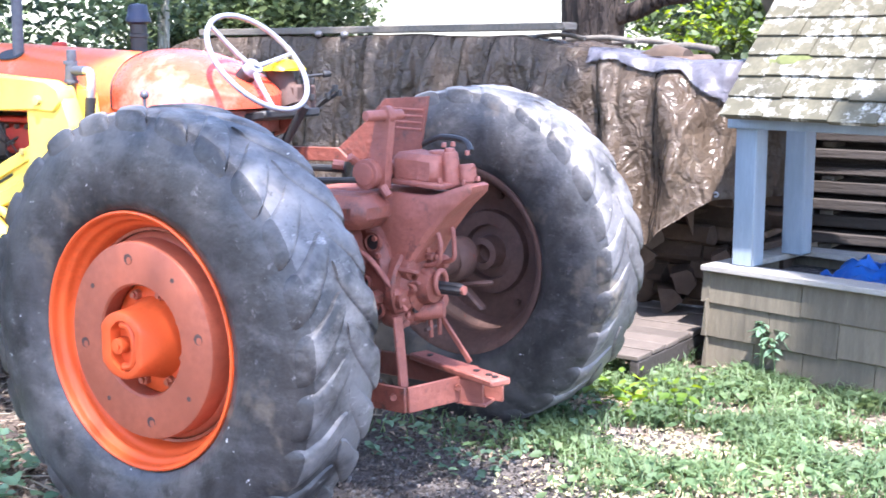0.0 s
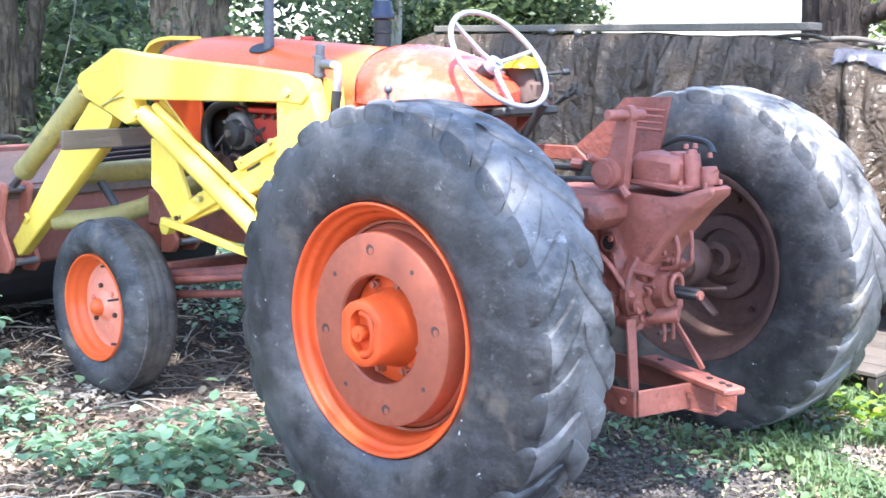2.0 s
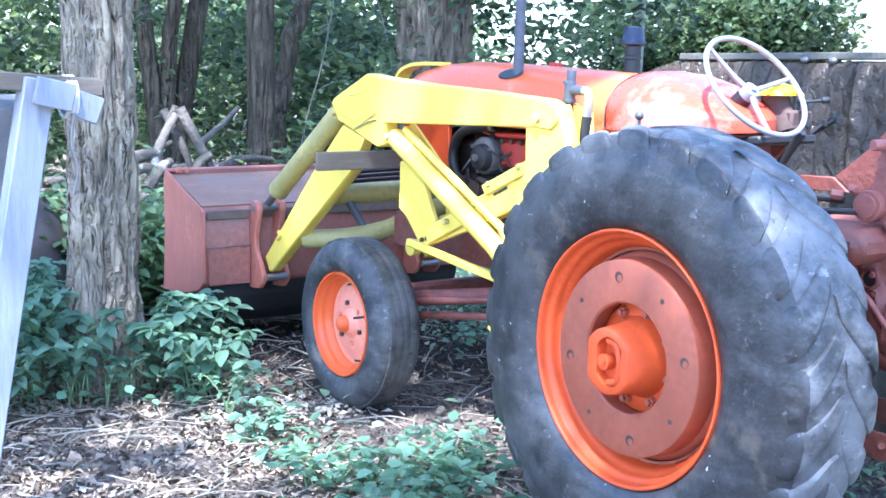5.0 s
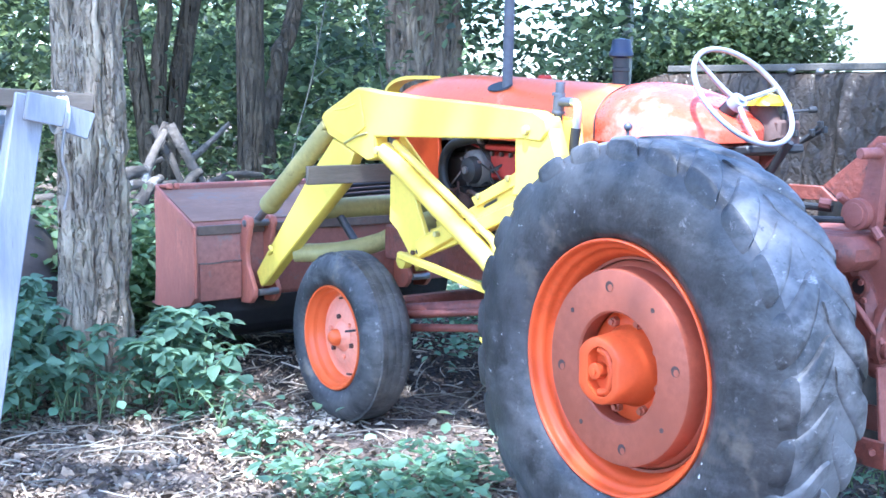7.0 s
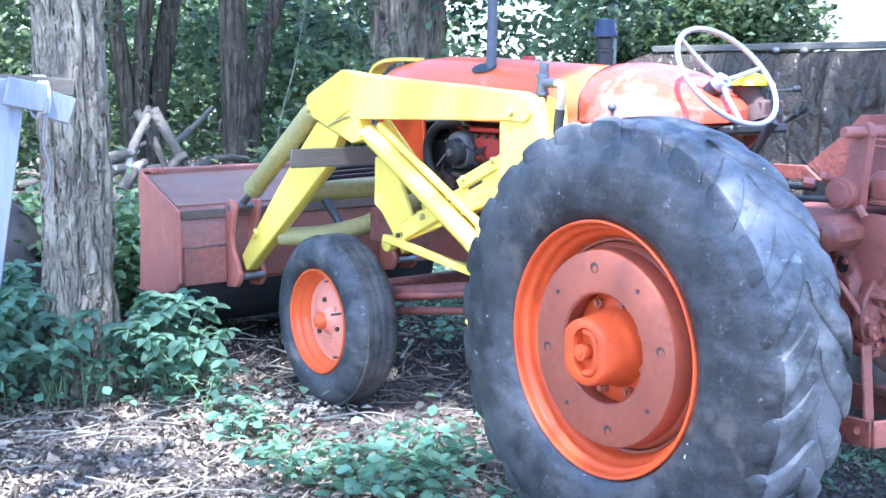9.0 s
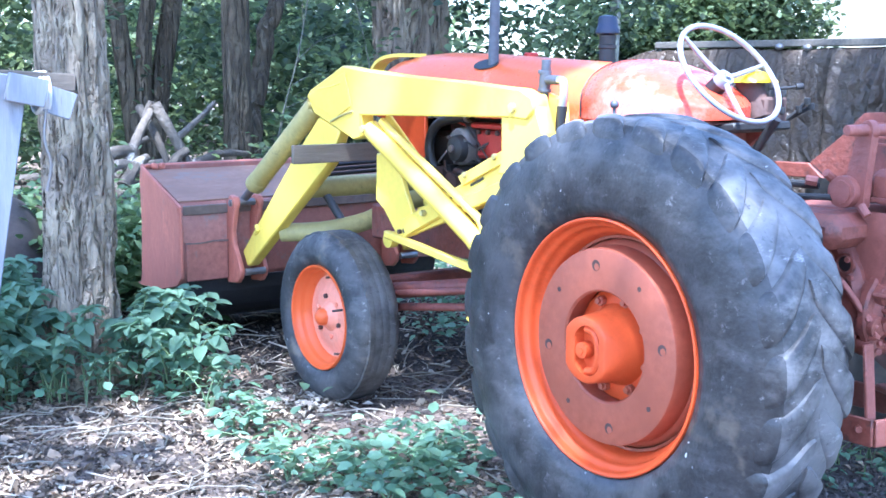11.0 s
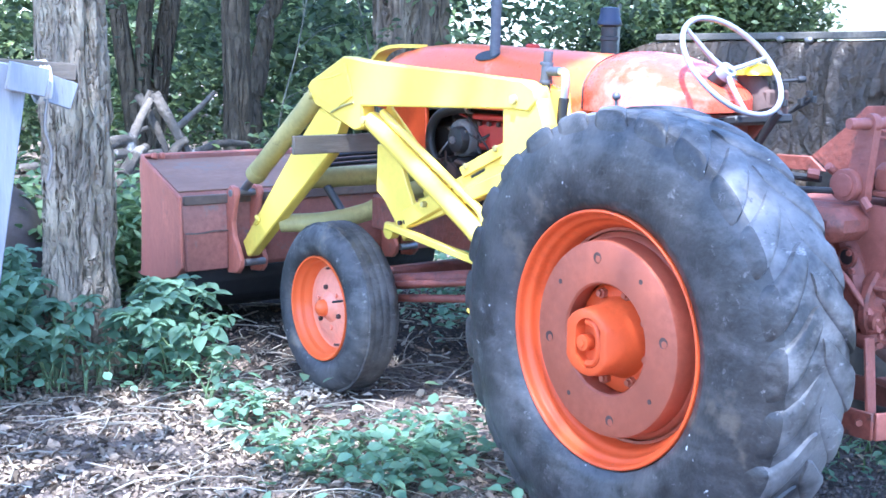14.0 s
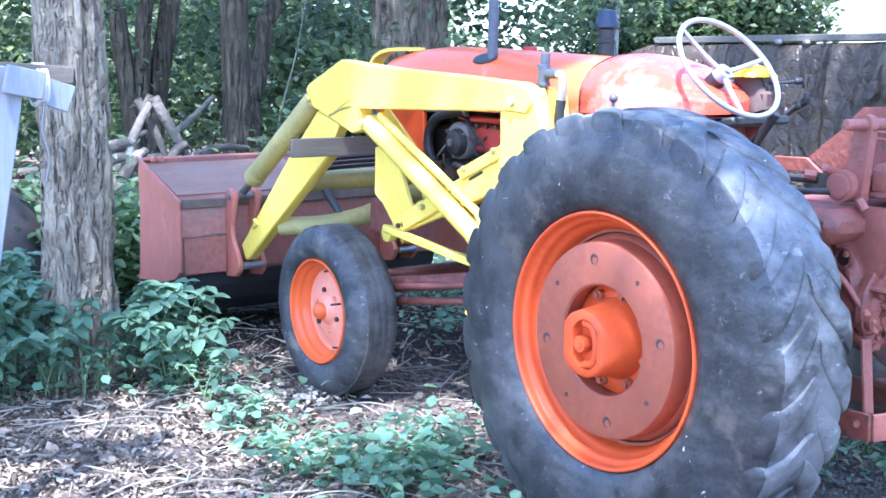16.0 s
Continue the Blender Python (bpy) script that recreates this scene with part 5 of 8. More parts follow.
def build_rear():
    """Gearbox, axle, hydraulic lift, power take-off, drawbar and the upright seat plate."""
    bm = prism(B(), [(0.80, 0.93), (0.80, 0.50), (0.10, 0.50), (-0.06, 0.53), (-0.20, 0.565), (-0.29, 0.60), (-0.33, 0.69), (-0.30, 0.80), (-0.22, 0.93)], "x", -0.125, 0.125, 0.028)
    gear = part("gearbox", bm, BRICK, tractor, "brick-red gearbox and rear axle housing")
    for s in (-1, 1):
        bm = lathe(B(), [(0.0, 0.165), (0.035, 0.17), (0.06, 0.165), (0.07, 0.115), (0.20, 0.090), (0.42, 0.072), (0.66, 0.070), (0.665, 0.0)], (s * 0.12, 0, 0.66), s, 32)
        part("axle_housing", bm, BRICK if s < 0 else RUST_WHEEL, gear)
    # bolted back of the gearbox with its bosses
    bm = lathe(B(), [(0.0, 0.135), (0.02, 0.135), (0.028, 0.128), (0.03, 0.10), (0.055, 0.085), (0.062, 0.06), (0.10, 0.05), (0.105, 0.0)], (0, 0, 0), 1, 36)
    bm.transform(Matrix.Translation((-0.01, -0.315, 0.695)) @ Matrix.Rotation(radians(-90), 4, "Z"))
    part("rear_cover", bm, BRICK, gear)
    for p, q, r0, r1, mat in (((-0.07, -0.30, 0.76), (-0.08, -0.375, 0.755), 0.040, 0.030, BRICK), ((-0.09, -0.30, 0.665), (-0.10, -0.365, 0.66), 0.045, 0.034, BRICK), ((-0.03, -0.30, 0.605), (0.02, -0.43, 0.618), 0.036, 0.026, BRICK_PALE),
                              ((-0.08, -0.28, 0.60), (-0.10, -0.345, 0.59), 0.036, 0.030, BRICK), ((0.06, -0.30, 0.64), (0.07, -0.40, 0.635), 0.034, 0.024, BRICK_PALE), ((0.07, -0.30, 0.76), (0.08, -0.40, 0.765), 0.036, 0.022, BRICK_PALE),
                              ((-0.02, -0.34, 0.735), (-0.02, -0.41, 0.735), 0.030, 0.022, BRICK), ((-0.13, -0.20, 0.60), (-0.165, -0.21, 0.60), 0.05, 0.042, BRICK), ((-0.13, -0.16, 0.74), (-0.16, -0.16, 0.74), 0.06, 0.05, BRICK)):
        part("casting_boss", cyl(B(), p, q, r0, r1, 22, 0.008), mat, gear)
    rings = []
    for y, k in ((-0.39, 1.0), (-0.505, 1.0), (-0.514, 0.8)):
        rings.append([Vector((math.cos(a) * r, y, 0.695 + math.sin(a) * r)) for a, r in ((2 * math.pi * i / 24, k * (0.021 if i % 4 < 2 else 0.0165)) for i in range(24))])
    bm = loft(B(), rings)
    part("take_off_shaft", bm, BLACK, gear, "dark splined power take-off shaft")
    part("shaft_end", cyl(B(), (0, -0.510, 0.695), (0, -0.522, 0.695), 0.015, seg=16), BRICK_PALE, gear)
    ring = [Vector((0.0 + 0.030 * math.cos(a), -0.428, 0.712 + 0.038 * math.sin(a))) for a in (2 * math.pi * k / 20 for k in range(20))]
    part("lifting_eye", tube(B(), ring, 0.009, 8, closed=True), BRICK_PALE, gear)
    # clutter of the casting: rough lumps, pipes and unions
    lump = random.Random(91)
    for k in range(12):
        bm = B()
        p = Vector((lump.uniform(-0.09, 0.07), -0.33 - lump.uniform(0, 0.02), lump.uniform(0.585, 0.80)))
        r = lump.uniform(0.012, 0.024)
        bmesh.ops.create_icosphere(bm, subdivisions=2, radius=r)
        for v in bm.verts:
            v.co *= 1 + 0.4 * noise.noise(v.co * 45 + p * 30)
        bm.transform(Matrix.Translation(p) @ Matrix.Diagonal((1.2, 0.9, lump.uniform(0.7, 1.2), 1)))
        part("casting_boss", bm, BRICK, gear, smooth=50)
    for k in range(6):
        a = Vector((lump.uniform(-0.13, 0.05), -0.36, lump.uniform(0.60, 0.80)))
        b = a + Vector((lump.uniform(-0.08, 0.10), lump.uniform(-0.02, 0.03), lump.uniform(-0.09, 0.09)))
        part("oil_pipe", tube(B(), smooth_path([a, (a + b) / 2 + Vector((0, -0.045, 0.01)), b], 5), lump.uniform(0.006, 0.010), 8), BRICK, gear)
    # knobbly left flank: bosses, a pipe run and black discs that stand in for shaded cavities of the casting
    for k in range(16):
        p = Vector((-0.125, lump.uniform(-0.29, -0.06), lump.uniform(0.56, 0.80)))
        r = lump.uniform(0.014, 0.030)
        q = p + Vector((-lump.uniform(0.02, 0.06), lump.uniform(-0.015, 0.015), 0))
        part("casting_boss", cyl(B(), p, q, r, r * lump.uniform(0.6, 0.95), lump.choice((6, 14, 18)), 0.005), lump.choice((BRICK, BRICK_PALE, BRICK)), gear)
    for y, z, r in ((-0.255, 0.845, 0.026), (-0.16, 0.665, 0.022), (-0.225, 0.71, 0.017), (-0.275, 0.625, 0.020), (-0.10, 0.60, 0.024)):
        bm = lathe(B(), [(0.0, r * 1.35), (-0.012, r * 1.3), (-0.014, r), (-0.002, r * 0.9), (-0.001, 0.0)], (-0.127, y, z), 1, 20)
        part("casting_boss", bm, BRICK, gear)
        part("shade_disc", cyl(B(), (-0.130, y, z), (-0.134, y, z), r * 0.88, seg=18), BLACK, gear)
    for x, z, r in ((-0.075, 0.71, 0.020), (0.045, 0.715, 0.016), (-0.05, 0.63, 0.018), (0.035, 0.785, 0.015), (-0.045, 0.80, 0.018)):
        part("shade_disc", cyl(B(), (x, -0.36, z), (x, -0.352 - r, z), r, seg=16), BLACK, gear)
    pts = smooth_path([(-0.15, -0.05, 0.86), (-0.17, -0.16, 0.845), (-0.165, -0.26, 0.80), (-0.14, -0.32, 0.72), (-0.11, -0.36, 0.66)], 6)
    part("oil_pipe", tube(B(), pts, 0.010, 10), BRICK_PALE, gear)
    # lift housing above: a wedge-shaped casting that narrows to the rear
    bm = prism(B(), [(0.05, 1.0), (-0.20, 1.008), (-0.436, 1.0), (-0.565, 1.045), (-0.578, 1.022), (-0.50, 0.955), (-0.43, 0.875), (-0.385, 0.80), (-0.345, 0.74), (0.05, 0.74)], "x", -0.088, 0.105, 0.014)
    for v in bm.verts:
        if v.co.y < -0.36:
            v.co.x = 0.02 + (v.co.x - 0.02) * (1 - 0.42 * min(1, (-0.36 - v.co.y) / 0.21))
    lift = part("lift_housing", bm, BRICK_PALE, tractor, "dusty brick-red hydraulic lift housing")
    tip = Matrix.Rotation(radians(3), 3, "X")
    bm = box(B(), (0.015, -0.358, 1.078), (0.15, 0.175, 0.10), tip, 0.020)
    cyl(bm, (-0.040, -0.31, 1.092), (0.075, -0.31, 1.092), 0.042, seg=24, bevel=0.012)
    cyl(bm, (0.035, -0.40, 1.10), (0.035, -0.40, 1.136), 0.034, seg=20, bevel=0.008)
    part("lift_cover", bm, BRICK_PALE, lift)
    part("casting_web", prism(B(), [(-0.29, 1.04), (-0.29, 1.125), (-0.36, 1.12), (-0.45, 1.075), (-0.46, 1.035)], "x", -0.012, 0.012, 0.006), BRICK_PALE, lift)
    part("cover_flange", box(B(), (0.015, -0.385, 1.035), (0.185, 0.20, 0.018), Matrix.Rotation(radians(3), 3, "X"), 0.005), BRICK_PALE, lift)
    part("lift_plug", cyl(cyl(B(), (0.01, -0.468, 1.03), (0.008, -0.458, 1.135), 0.031, 0.026, 20, 0.008), (0.008, -0.458, 1.13), (0.008, -0.457, 1.148), 0.020, 0.016, 14, 0.006), BRICK_PALE, lift)
    part("lift_plug", cyl(cyl(B(), (0.03, -0.515, 1.04), (0.03, -0.508, 1.098), 0.030, 0.026, 18, 0.010), (0.03, -0.535, 1.075), (0.03, -0.50, 1.085), 0.018, 0.014, 12, 0.006), BRICK_PALE, lift)
    for dx, dy, dz in ((-0.01, -0.448, 1.15), (0.03, -0.455, 1.15), (0.03, -0.51, 1.125), (0.03, -0.55, 1.045), (-0.02, -0.53, 1.035), (0.055, -0.52, 1.04), (-0.05, -0.46, 1.04), (-0.05, -0.31, 1.043), (-0.055, -0.38, 1.042)):
        part("cover_bolt", cyl(B(), (dx, dy, dz), (dx, dy, dz + 0.016), 0.009, 0.007, 12, 0.003), BRICK_PALE, lift)
    rng = random.Random(3)
    for k in range(4):
        p = Vector((-0.135, -0.245 - 0.012 * k, 0.97 - 0.055 * k))
        part("cover_bolt", cyl(B(), p, p + Vector((-0.012, 0, 0)), 0.010, seg=6, bevel=0.002), BRICK_PALE, lift)
    # rocker shaft with its flat round end and upright lift arm
    bm = cyl(B(), (-0.16, -0.245, 1.065), (0.16, -0.245, 1.065), 0.036, seg=20)
    cyl(bm, (-0.160, -0.245, 1.065), (-0.115, -0.245, 1.065), 0.049, seg=32, bevel=0.006)
    cyl(bm, (-0.167, -0.245, 1.065), (-0.15, -0.245, 1.065), 0.036, seg=28, bevel=0.004)
    part("rocker_shaft", bm, BRICK_PALE, lift)
    bm = loft(B(), [[Vector((x, y0 + dy, z)) for x, dy in ((-0.132, -w), (-0.132, w), (-0.098, w), (-0.098, -w))]
                    for y0, w, z in ((-0.268, 0.036, 1.02), (-0.270, 0.037, 1.09), (-0.285, 0.031, 1.17), (-0.298, 0.027, 1.25), (-0.30, 0.022, 1.268))])
    arm = part("lift_arm", bm, BRICK_PALE, lift, smooth=30)
    bm = cyl(B(), (-0.20, -0.283, 1.252), (-0.06, -0.318, 1.252), 0.017, seg=16, bevel=0.003)
    cyl(bm, (-0.125, -0.298, 1.252), (-0.10, -0.305, 1.252), 0.030, seg=20, bevel=0.005)
    part("arm_pin", bm, BRICK_PALE, arm)
    for p, q, r in (((-0.15, -0.31, 1.03), (-0.15, -0.335, 1.0), 0.014), ((-0.14, -0.20, 1.10), (-0.17, -0.195, 1.12), 0.014), ((-0.12, -0.13, 1.085), (-0.14, -0.10, 1.09), 0.016)):
        part("link_bolt", cyl(B(), p, q, r, seg=8, bevel=0.003), BRICK_PALE, arm)
    # the upright fender-like seat plate with pressed ribs and its flat foot
    bm = prism(B(), [(-0.245, 1.30), (-0.06, 1.288), (0.02, 1.21), (0.145, 1.112), (0.06, 1.06), (-0.20, 1.06)], "x", 0.196, 0.208, 0.002)
    plate = part("seat_plate", bm, BRICK, tractor, "upright brick-red sheet plate with pressed ribs")
    for k, (a, b) in enumerate(((-0.08, -0.225), (-0.09, -0.222), (-0.10, -0.218), (-0.11, -0.215))):
        z = 1.252 - k * 0.022
        part("pressed_rib", cyl(B(), (0.196, a, z + 0.004), (0.196, b, z), 0.0045, seg=8), BRICK_PALE, plate)
    bm = prism(B(), [(0.50, 1.102), (0.145, 1.110), (0.08, 1.062), (0.50, 1.052)], "x", 0.188, 0.204, 0.003)
    part("platform_side", bm, BRICK, plate, "maroon side of the footplate")
    bm = tube(B(), smooth_path([(0.21, -0.21, 1.135), (0.19, -0.30, 1.165), (0.15, -0.42, 1.16), (0.10, -0.48, 1.13)], 6), 0.010, 8)
    part("hose", bm, BLACK, lift)
    # quadrant: a curved slotted guard with bolts
    for x, yz in ((-0.02, ((-0.35, 0.925), (-0.403, 0.915), (-0.431, 0.872), (-0.442, 0.827), (-0.431, 0.778), (-0.38, 0.765))), (0.05, ((-0.35, 0.928), (-0.406, 0.917), (-0.439, 0.882), (-0.447, 0.82), (-0.443, 0.782), (-0.39, 0.765)))):
        part("quadrant_guard", tube(B(), smooth_path([(x, y, z) for y, z in yz], 5), 0.008, 8), BRICK_PALE, gear)
    part("quadrant_link", cyl(B(), (-0.02, -0.403, 0.915), (0.05, -0.406, 0.917), 0.007, seg=8), BRICK_PALE, gear)
    part("quadrant_drum", cyl(B(), (0.0, -0.29, 0.835), (0.01, -0.385, 0.835), 0.062, 0.052, 24, 0.010), BRICK_PALE, gear)
    for k in range(9):
        a = k * 2 * math.pi / 9
        p = Vector((0.008 + 0.042 * math.cos(a), -0.38, 0.835 + 0.046 * math.sin(a)))
        part("cover_bolt", cyl(B(), p, p + Vector((0, -0.024, 0)), 0.010, seg=6, bevel=0.002), BRICK_PALE, gear)
    for k in range(16):
        a, r = rng.uniform(0, 2 * math.pi), rng.uniform(0.06, 0.12)
        p = Vector((-0.01 + r * math.cos(a), -0.335, 0.69 + r * math.sin(a)))
        part("cover_bolt", cyl(B(), p, p + Vector((rng.uniform(-0.012, 0.012), -rng.uniform(0.012, 0.03), rng.uniform(-0.012, 0.012))), rng.uniform(0.008, 0.017), seg=rng.choice((6, 10)), bevel=0.002),
             rng.choice((BRICK, BRICK_PALE)), gear)
    for k in range(8):
        y, z = rng.uniform(-0.28, 0.0), rng.uniform(0.58, 0.90)
        p = Vector((-0.125, y, z))
        part("cover_bolt", cyl(B(), p, p + Vector((-rng.uniform(0.015, 0.035), 0, 0)), rng.uniform(0.009, 0.018), seg=6, bevel=0.002), BRICK_PALE, gear)
    part("side_cover", box(B(), (-0.20, -0.10, 0.955), (0.19, 0.46, 0.105), None, 0.035), BRICK, gear)
    part("side_cover", cyl(B(), (-0.12, -0.10, 0.80), (-0.22, -0.10, 0.80), 0.13, 0.11, 30, 0.02), BRICK, gear)
    part("control_rod", tube(B(), smooth_path([(-0.17, 0.14, 1.03), (-0.22, 0.0, 1.035), (-0.22, -0.12, 1.045), (-0.15, -0.22, 1.045)], 6), 0.010, 8), BLACK, gear)
    part("control_rod", tube(B(), smooth_path([(-0.20, 0.20, 1.06), (-0.16, 0.05, 1.075), (-0.10, -0.12, 1.07)], 6), 0.012, 8), BLACK, gear)
    for dx in (0.0, 0.05):
        part("drain_tap", tube(B(), smooth_path([(dx, -0.36, 0.60), (dx, -0.385, 0.585), (dx, -0.39, 0.525)], 5), 0.008, 8), BRICK, gear)
    part("drain_tap", cyl(B(), (-0.03, -0.388, 0.555), (0.03, -0.388, 0.558), 0.007, seg=8), RUST, gear)
    # drawbar frame
    bm = bar(B(), (-0.125, -0.345, 0.61), (-0.135, -0.375, 0.38), 0.045, 0.012, (0, 1, 0), 0.003)
    hitch = part("drawbar_frame", bm, BRICK_PALE, tractor, "brick-red drawbar frame under the gearbox")
    part("brace", bar(B(), (0.075, -0.345, 0.62), (0.105, -0.475, 0.43), 0.010, 0.020, (0, 1, 0), 0.003), BRICK_PALE, hitch)
    part("cross_bar", bar(B(), (-0.155, -0.405, 0.350), (0.06, -0.462, 0.350), 0.014, 0.085, (0, 0, 1), 0.003), BRICK_PALE, hitch)
    part("side_bar", bar(B(), (-0.165, -0.405, 0.352), (-0.165, 0.08, 0.352), 0.014, 0.085, (0, 0, 1), 0.003), BRICK, hitch)
    part("side_bar", bar(B(), (0.19, -0.45, 0.352), (0.19, 0.08, 0.352), 0.014, 0.085, (0, 0, 1), 0.003), BRICK, hitch)
    for m, size in (((0.062, -0.500, 0.343), (0.014, 0.10, 0.088)), ((0.145, -0.525, 0.343), (0.014, 0.10, 0.088))):
        part("drawbar_guide", box(B(), m, size, Matrix.Rotation(radians(10), 3, "Z"), 0.003), BRICK_PALE, hitch)
    for z in (0.304,):
        part("drawbar_guide", box(B(), (0.104, -0.512, z), (0.10, 0.085, 0.012), Matrix.Rotation(radians(10), 3, "Z"), 0.003), BRICK_PALE, hitch)
    tongue = part("drawbar", bar(B(), (0.19, -0.20, 0.40), (0.02, -0.648, 0.405), 0.080, 0.024, (0, 0, 1), 0.006), BRICK_PALE, hitch, "flat drawbar with pin holes")
    for t in (0.16, 0.72, 0.86, 0.93):
        p = Vector((0.19, -0.20, 0.412)).lerp(Vector((0.02, -0.648, 0.417)), t)
        part("pin_hole", cyl(B(), p, p + Vector((0, 0, 0.004)), 0.011, seg=16), BLACK, tongue)
    for p in ((-0.173, -0.36, 0.36), (0.04, -0.467, 0.36), (-0.14, -0.39, 0.60)):
        part("cover_bolt", cyl(B(), p, Vector(p) + Vector((-0.012, -0.012, 0)), 0.011, seg=6), BRICK, hitch)
    # brake parts inside the right wheel
    part("brake_drum", lathe(B(), [(0.0, 0.0), (0.0, 0.075), (0.02, 0.086), (0.09, 0.086), (0.115, 0.07), (0.115, 0.0)], (0.66, 0, 0.645), 1, 32), RUST_WHEEL, gear)
    bm = bar(B(), (0.70, -0.06, 0.545), (0.70, -0.15, 0.465), 0.018, 0.05, (1, 0, 0), 0.008)
    part("brake_lever", bm, RUST_WHEEL, gear)
    part("brake_lever", bar(B(), (0.70, -0.05, 0.55), (0.70, -0.19, 0.575), 0.018, 0.030, (1, 0, 0), 0.008), RUST_WHEEL, gear)


build_rear()

# ---- the yellow front loader, part of the tractor ----
def hydraulic(a, b, r, rod_from, rod_r, paint, parent, label):
    """A hydraulic cylinder from a to b with its rod showing from rod_from (0 to 1) on."""
    a, b = Vector(a), Vector(b)
    mid = a.lerp(b, rod_from)
    d = (b - a).normalized()
    bm = cyl(B(), a, mid, r, seg=28, bevel=0.012)
    cyl(bm, mid - d * 0.05, mid + d * 0.012, r * 1.06, seg=28, bevel=0.006)
    ob = part("lift_cylinder", bm, paint, parent, label)
    part("piston_rod", cyl(B(), mid, b, rod_r, seg=16), STEEL, ob)
    for p in (a, b):
        part("pin", cyl(B(), p - Vector((0.05, 0, 0)), p + Vector((0.05, 0, 0)), 0.016, seg=14, bevel=0.003), YELLOW_DULL, ob)
    return ob


def loader_side(s):
    """One side of the loader; s is -1 on the tractor's left, 1 on its right."""
    x = s * 0.47
    upper = [(2.047, 1.428), (1.90, 1.412), (1.598, 1.392), (1.221, 1.375), (0.86, 1.352), (0.79, 1.325), (0.78, 1.28), (0.82, 1.245), (0.92, 1.250), (1.905, 1.222), (1.90, 1.13), (1.96, 1.115), (2.12, 1.165), (2.29, 1.215), (2.352, 1.29), (2.33, 1.315)]
    arm = part("loader_arm", prism(B(), upper, "x", x - 0.035, x + 0.035, 0.006), YELLOW, tractor, "yellow loader arm with welded elbow plates")
    # welded elbow gussets, proud on the outer face
    xo = x + s * 0.0385
    part("gusset_plate", prism(B(), [(2.02, 1.40), (1.97, 1.26), (2.10, 1.20), (2.26, 1.25), (2.33, 1.295)], "x", x + s * 0.034, x + s * 0.042, 0.002), YELLOW, arm)
    part("weld_bead", tube(B(), smooth_path([(xo, 2.24, 1.325), (xo, 2.14, 1.335), (xo, 2.05, 1.355)], 4), 0.006, 8), YELLOW, arm)
    part("weld_bead", tube(B(), smooth_path([(xo, 2.14, 1.185), (xo, 2.05, 1.215), (xo, 1.96, 1.235)], 4), 0.005, 8), YELLOW_DULL, arm)
    part("pin", cyl(B(), (x - 0.05, 0.892, 1.285), (x + 0.05, 0.892, 1.285), 0.017, seg=16, bevel=0.003), YELLOW_DULL, arm)
    lower = [(2.26, 1.20), (2.08, 1.145), (2.175, 1.0), (2.739, 0.589), (2.935, 0.443), (2.968, 0.43), (3.015, 0.503), (2.522, 0.975)]
    boom = part("loader_arm", prism(B(), lower, "x", x - 0.030, x + 0.030, 0.006), YELLOW, tractor, "yellow lower loader arm reaching to the bucket")
    part("weld_bead", tube(B(), smooth_path([(x + s * 0.032, 2.86, 0.645), (x + s * 0.032, 2.84, 0.63), (x + s * 0.032, 2.87, 0.61)], 4), 0.012, 8), YELLOW, boom)
    hydraulic((x, 1.875, 1.165), (x, 1.02, 0.715), 0.042, 0.90, 0.02, YELLOW, tractor, "yellow lift cylinder sloping down to the frame")
    part("cylinder_pipe", tube(B(), smooth_path([(x - s * 0.005, 1.80, 1.20), (x - s * 0.005, 1.70, 1.145), (x - s * 0.005, 1.20, 0.895), (x - s * 0.005, 1.12, 0.845), (x - s * 0.005, 1.11, 0.81)], 5), 0.017, 10), YELLOW, tractor)
    part("brace_bar", bar(B(), (x + 0.07 * -s, 1.86, 1.22), (x + 0.07 * -s, 1.62, 1.04), 0.012, 0.045, (0, 0, 1), 0.003), YELLOW, tractor)
    hydraulic((x, 2.325, 1.25), (x, 3.07, 0.745), 0.048, 0.80, 0.02, YELLOW_DULL, tractor, "grimy yellow tilt cylinder behind the bucket")
    # upright post with a folded rear plate
    post = [(0.975, 1.33), (0.970, 1.10), (0.99, 1.04), (0.76, 1.06), (0.745, 1.20), (0.80, 1.335)]
    part("loader_post", prism(B(), post, "x", x - 0.045 + 0.02 * -s, x + 0.025 + 0.02 * -s, 0.006), YELLOW, tractor, "yellow upright loader post")
    part("post_cheek", prism(B(), [(0.83, 1.34), (0.74, 1.31), (0.715, 1.10), (0.80, 1.08)], "x", x + 0.075 * -s, x + 0.095 * -s, 0.004), YELLOW, tractor)
    xi = x + 0.045 * -s
    part("diagonal_beam", bar(B(), (xi, 0.80, 1.145), (xi, 1.66, 0.765), 0.06, 0.075, (0, 0, 1), 0.006), YELLOW, tractor, "yellow diagonal loader beam")
    part("diagonal_beam", bar(B(), (xi + s * 0.012, 0.72, 1.09), (xi + s * 0.012, 1.24, 0.90), 0.07, 0.055, (0, 0, 1), 0.006), YELLOW, tractor)
    part("splice_plate", prism(B(), [(1.0, 1.125), (1.27, 1.01), (1.24, 0.975), (0.97, 1.09)], "x", xi + s * 0.03, xi + s * 0.042, 0.003), YELLOW, tractor)
    slope = Matrix.Rotation(math.atan2(-0.38, 0.86), 3, "X")
    for y, z, long in ((1.36, 0.906, 0.11), (1.16, 0.998, 0.09), (1.10, 0.945, 0.10)):
        part("slot", box(B(), (xi + s * 0.031, y, z), (0.004, long, 0.011), slope, 0.002), BLACK, tractor)
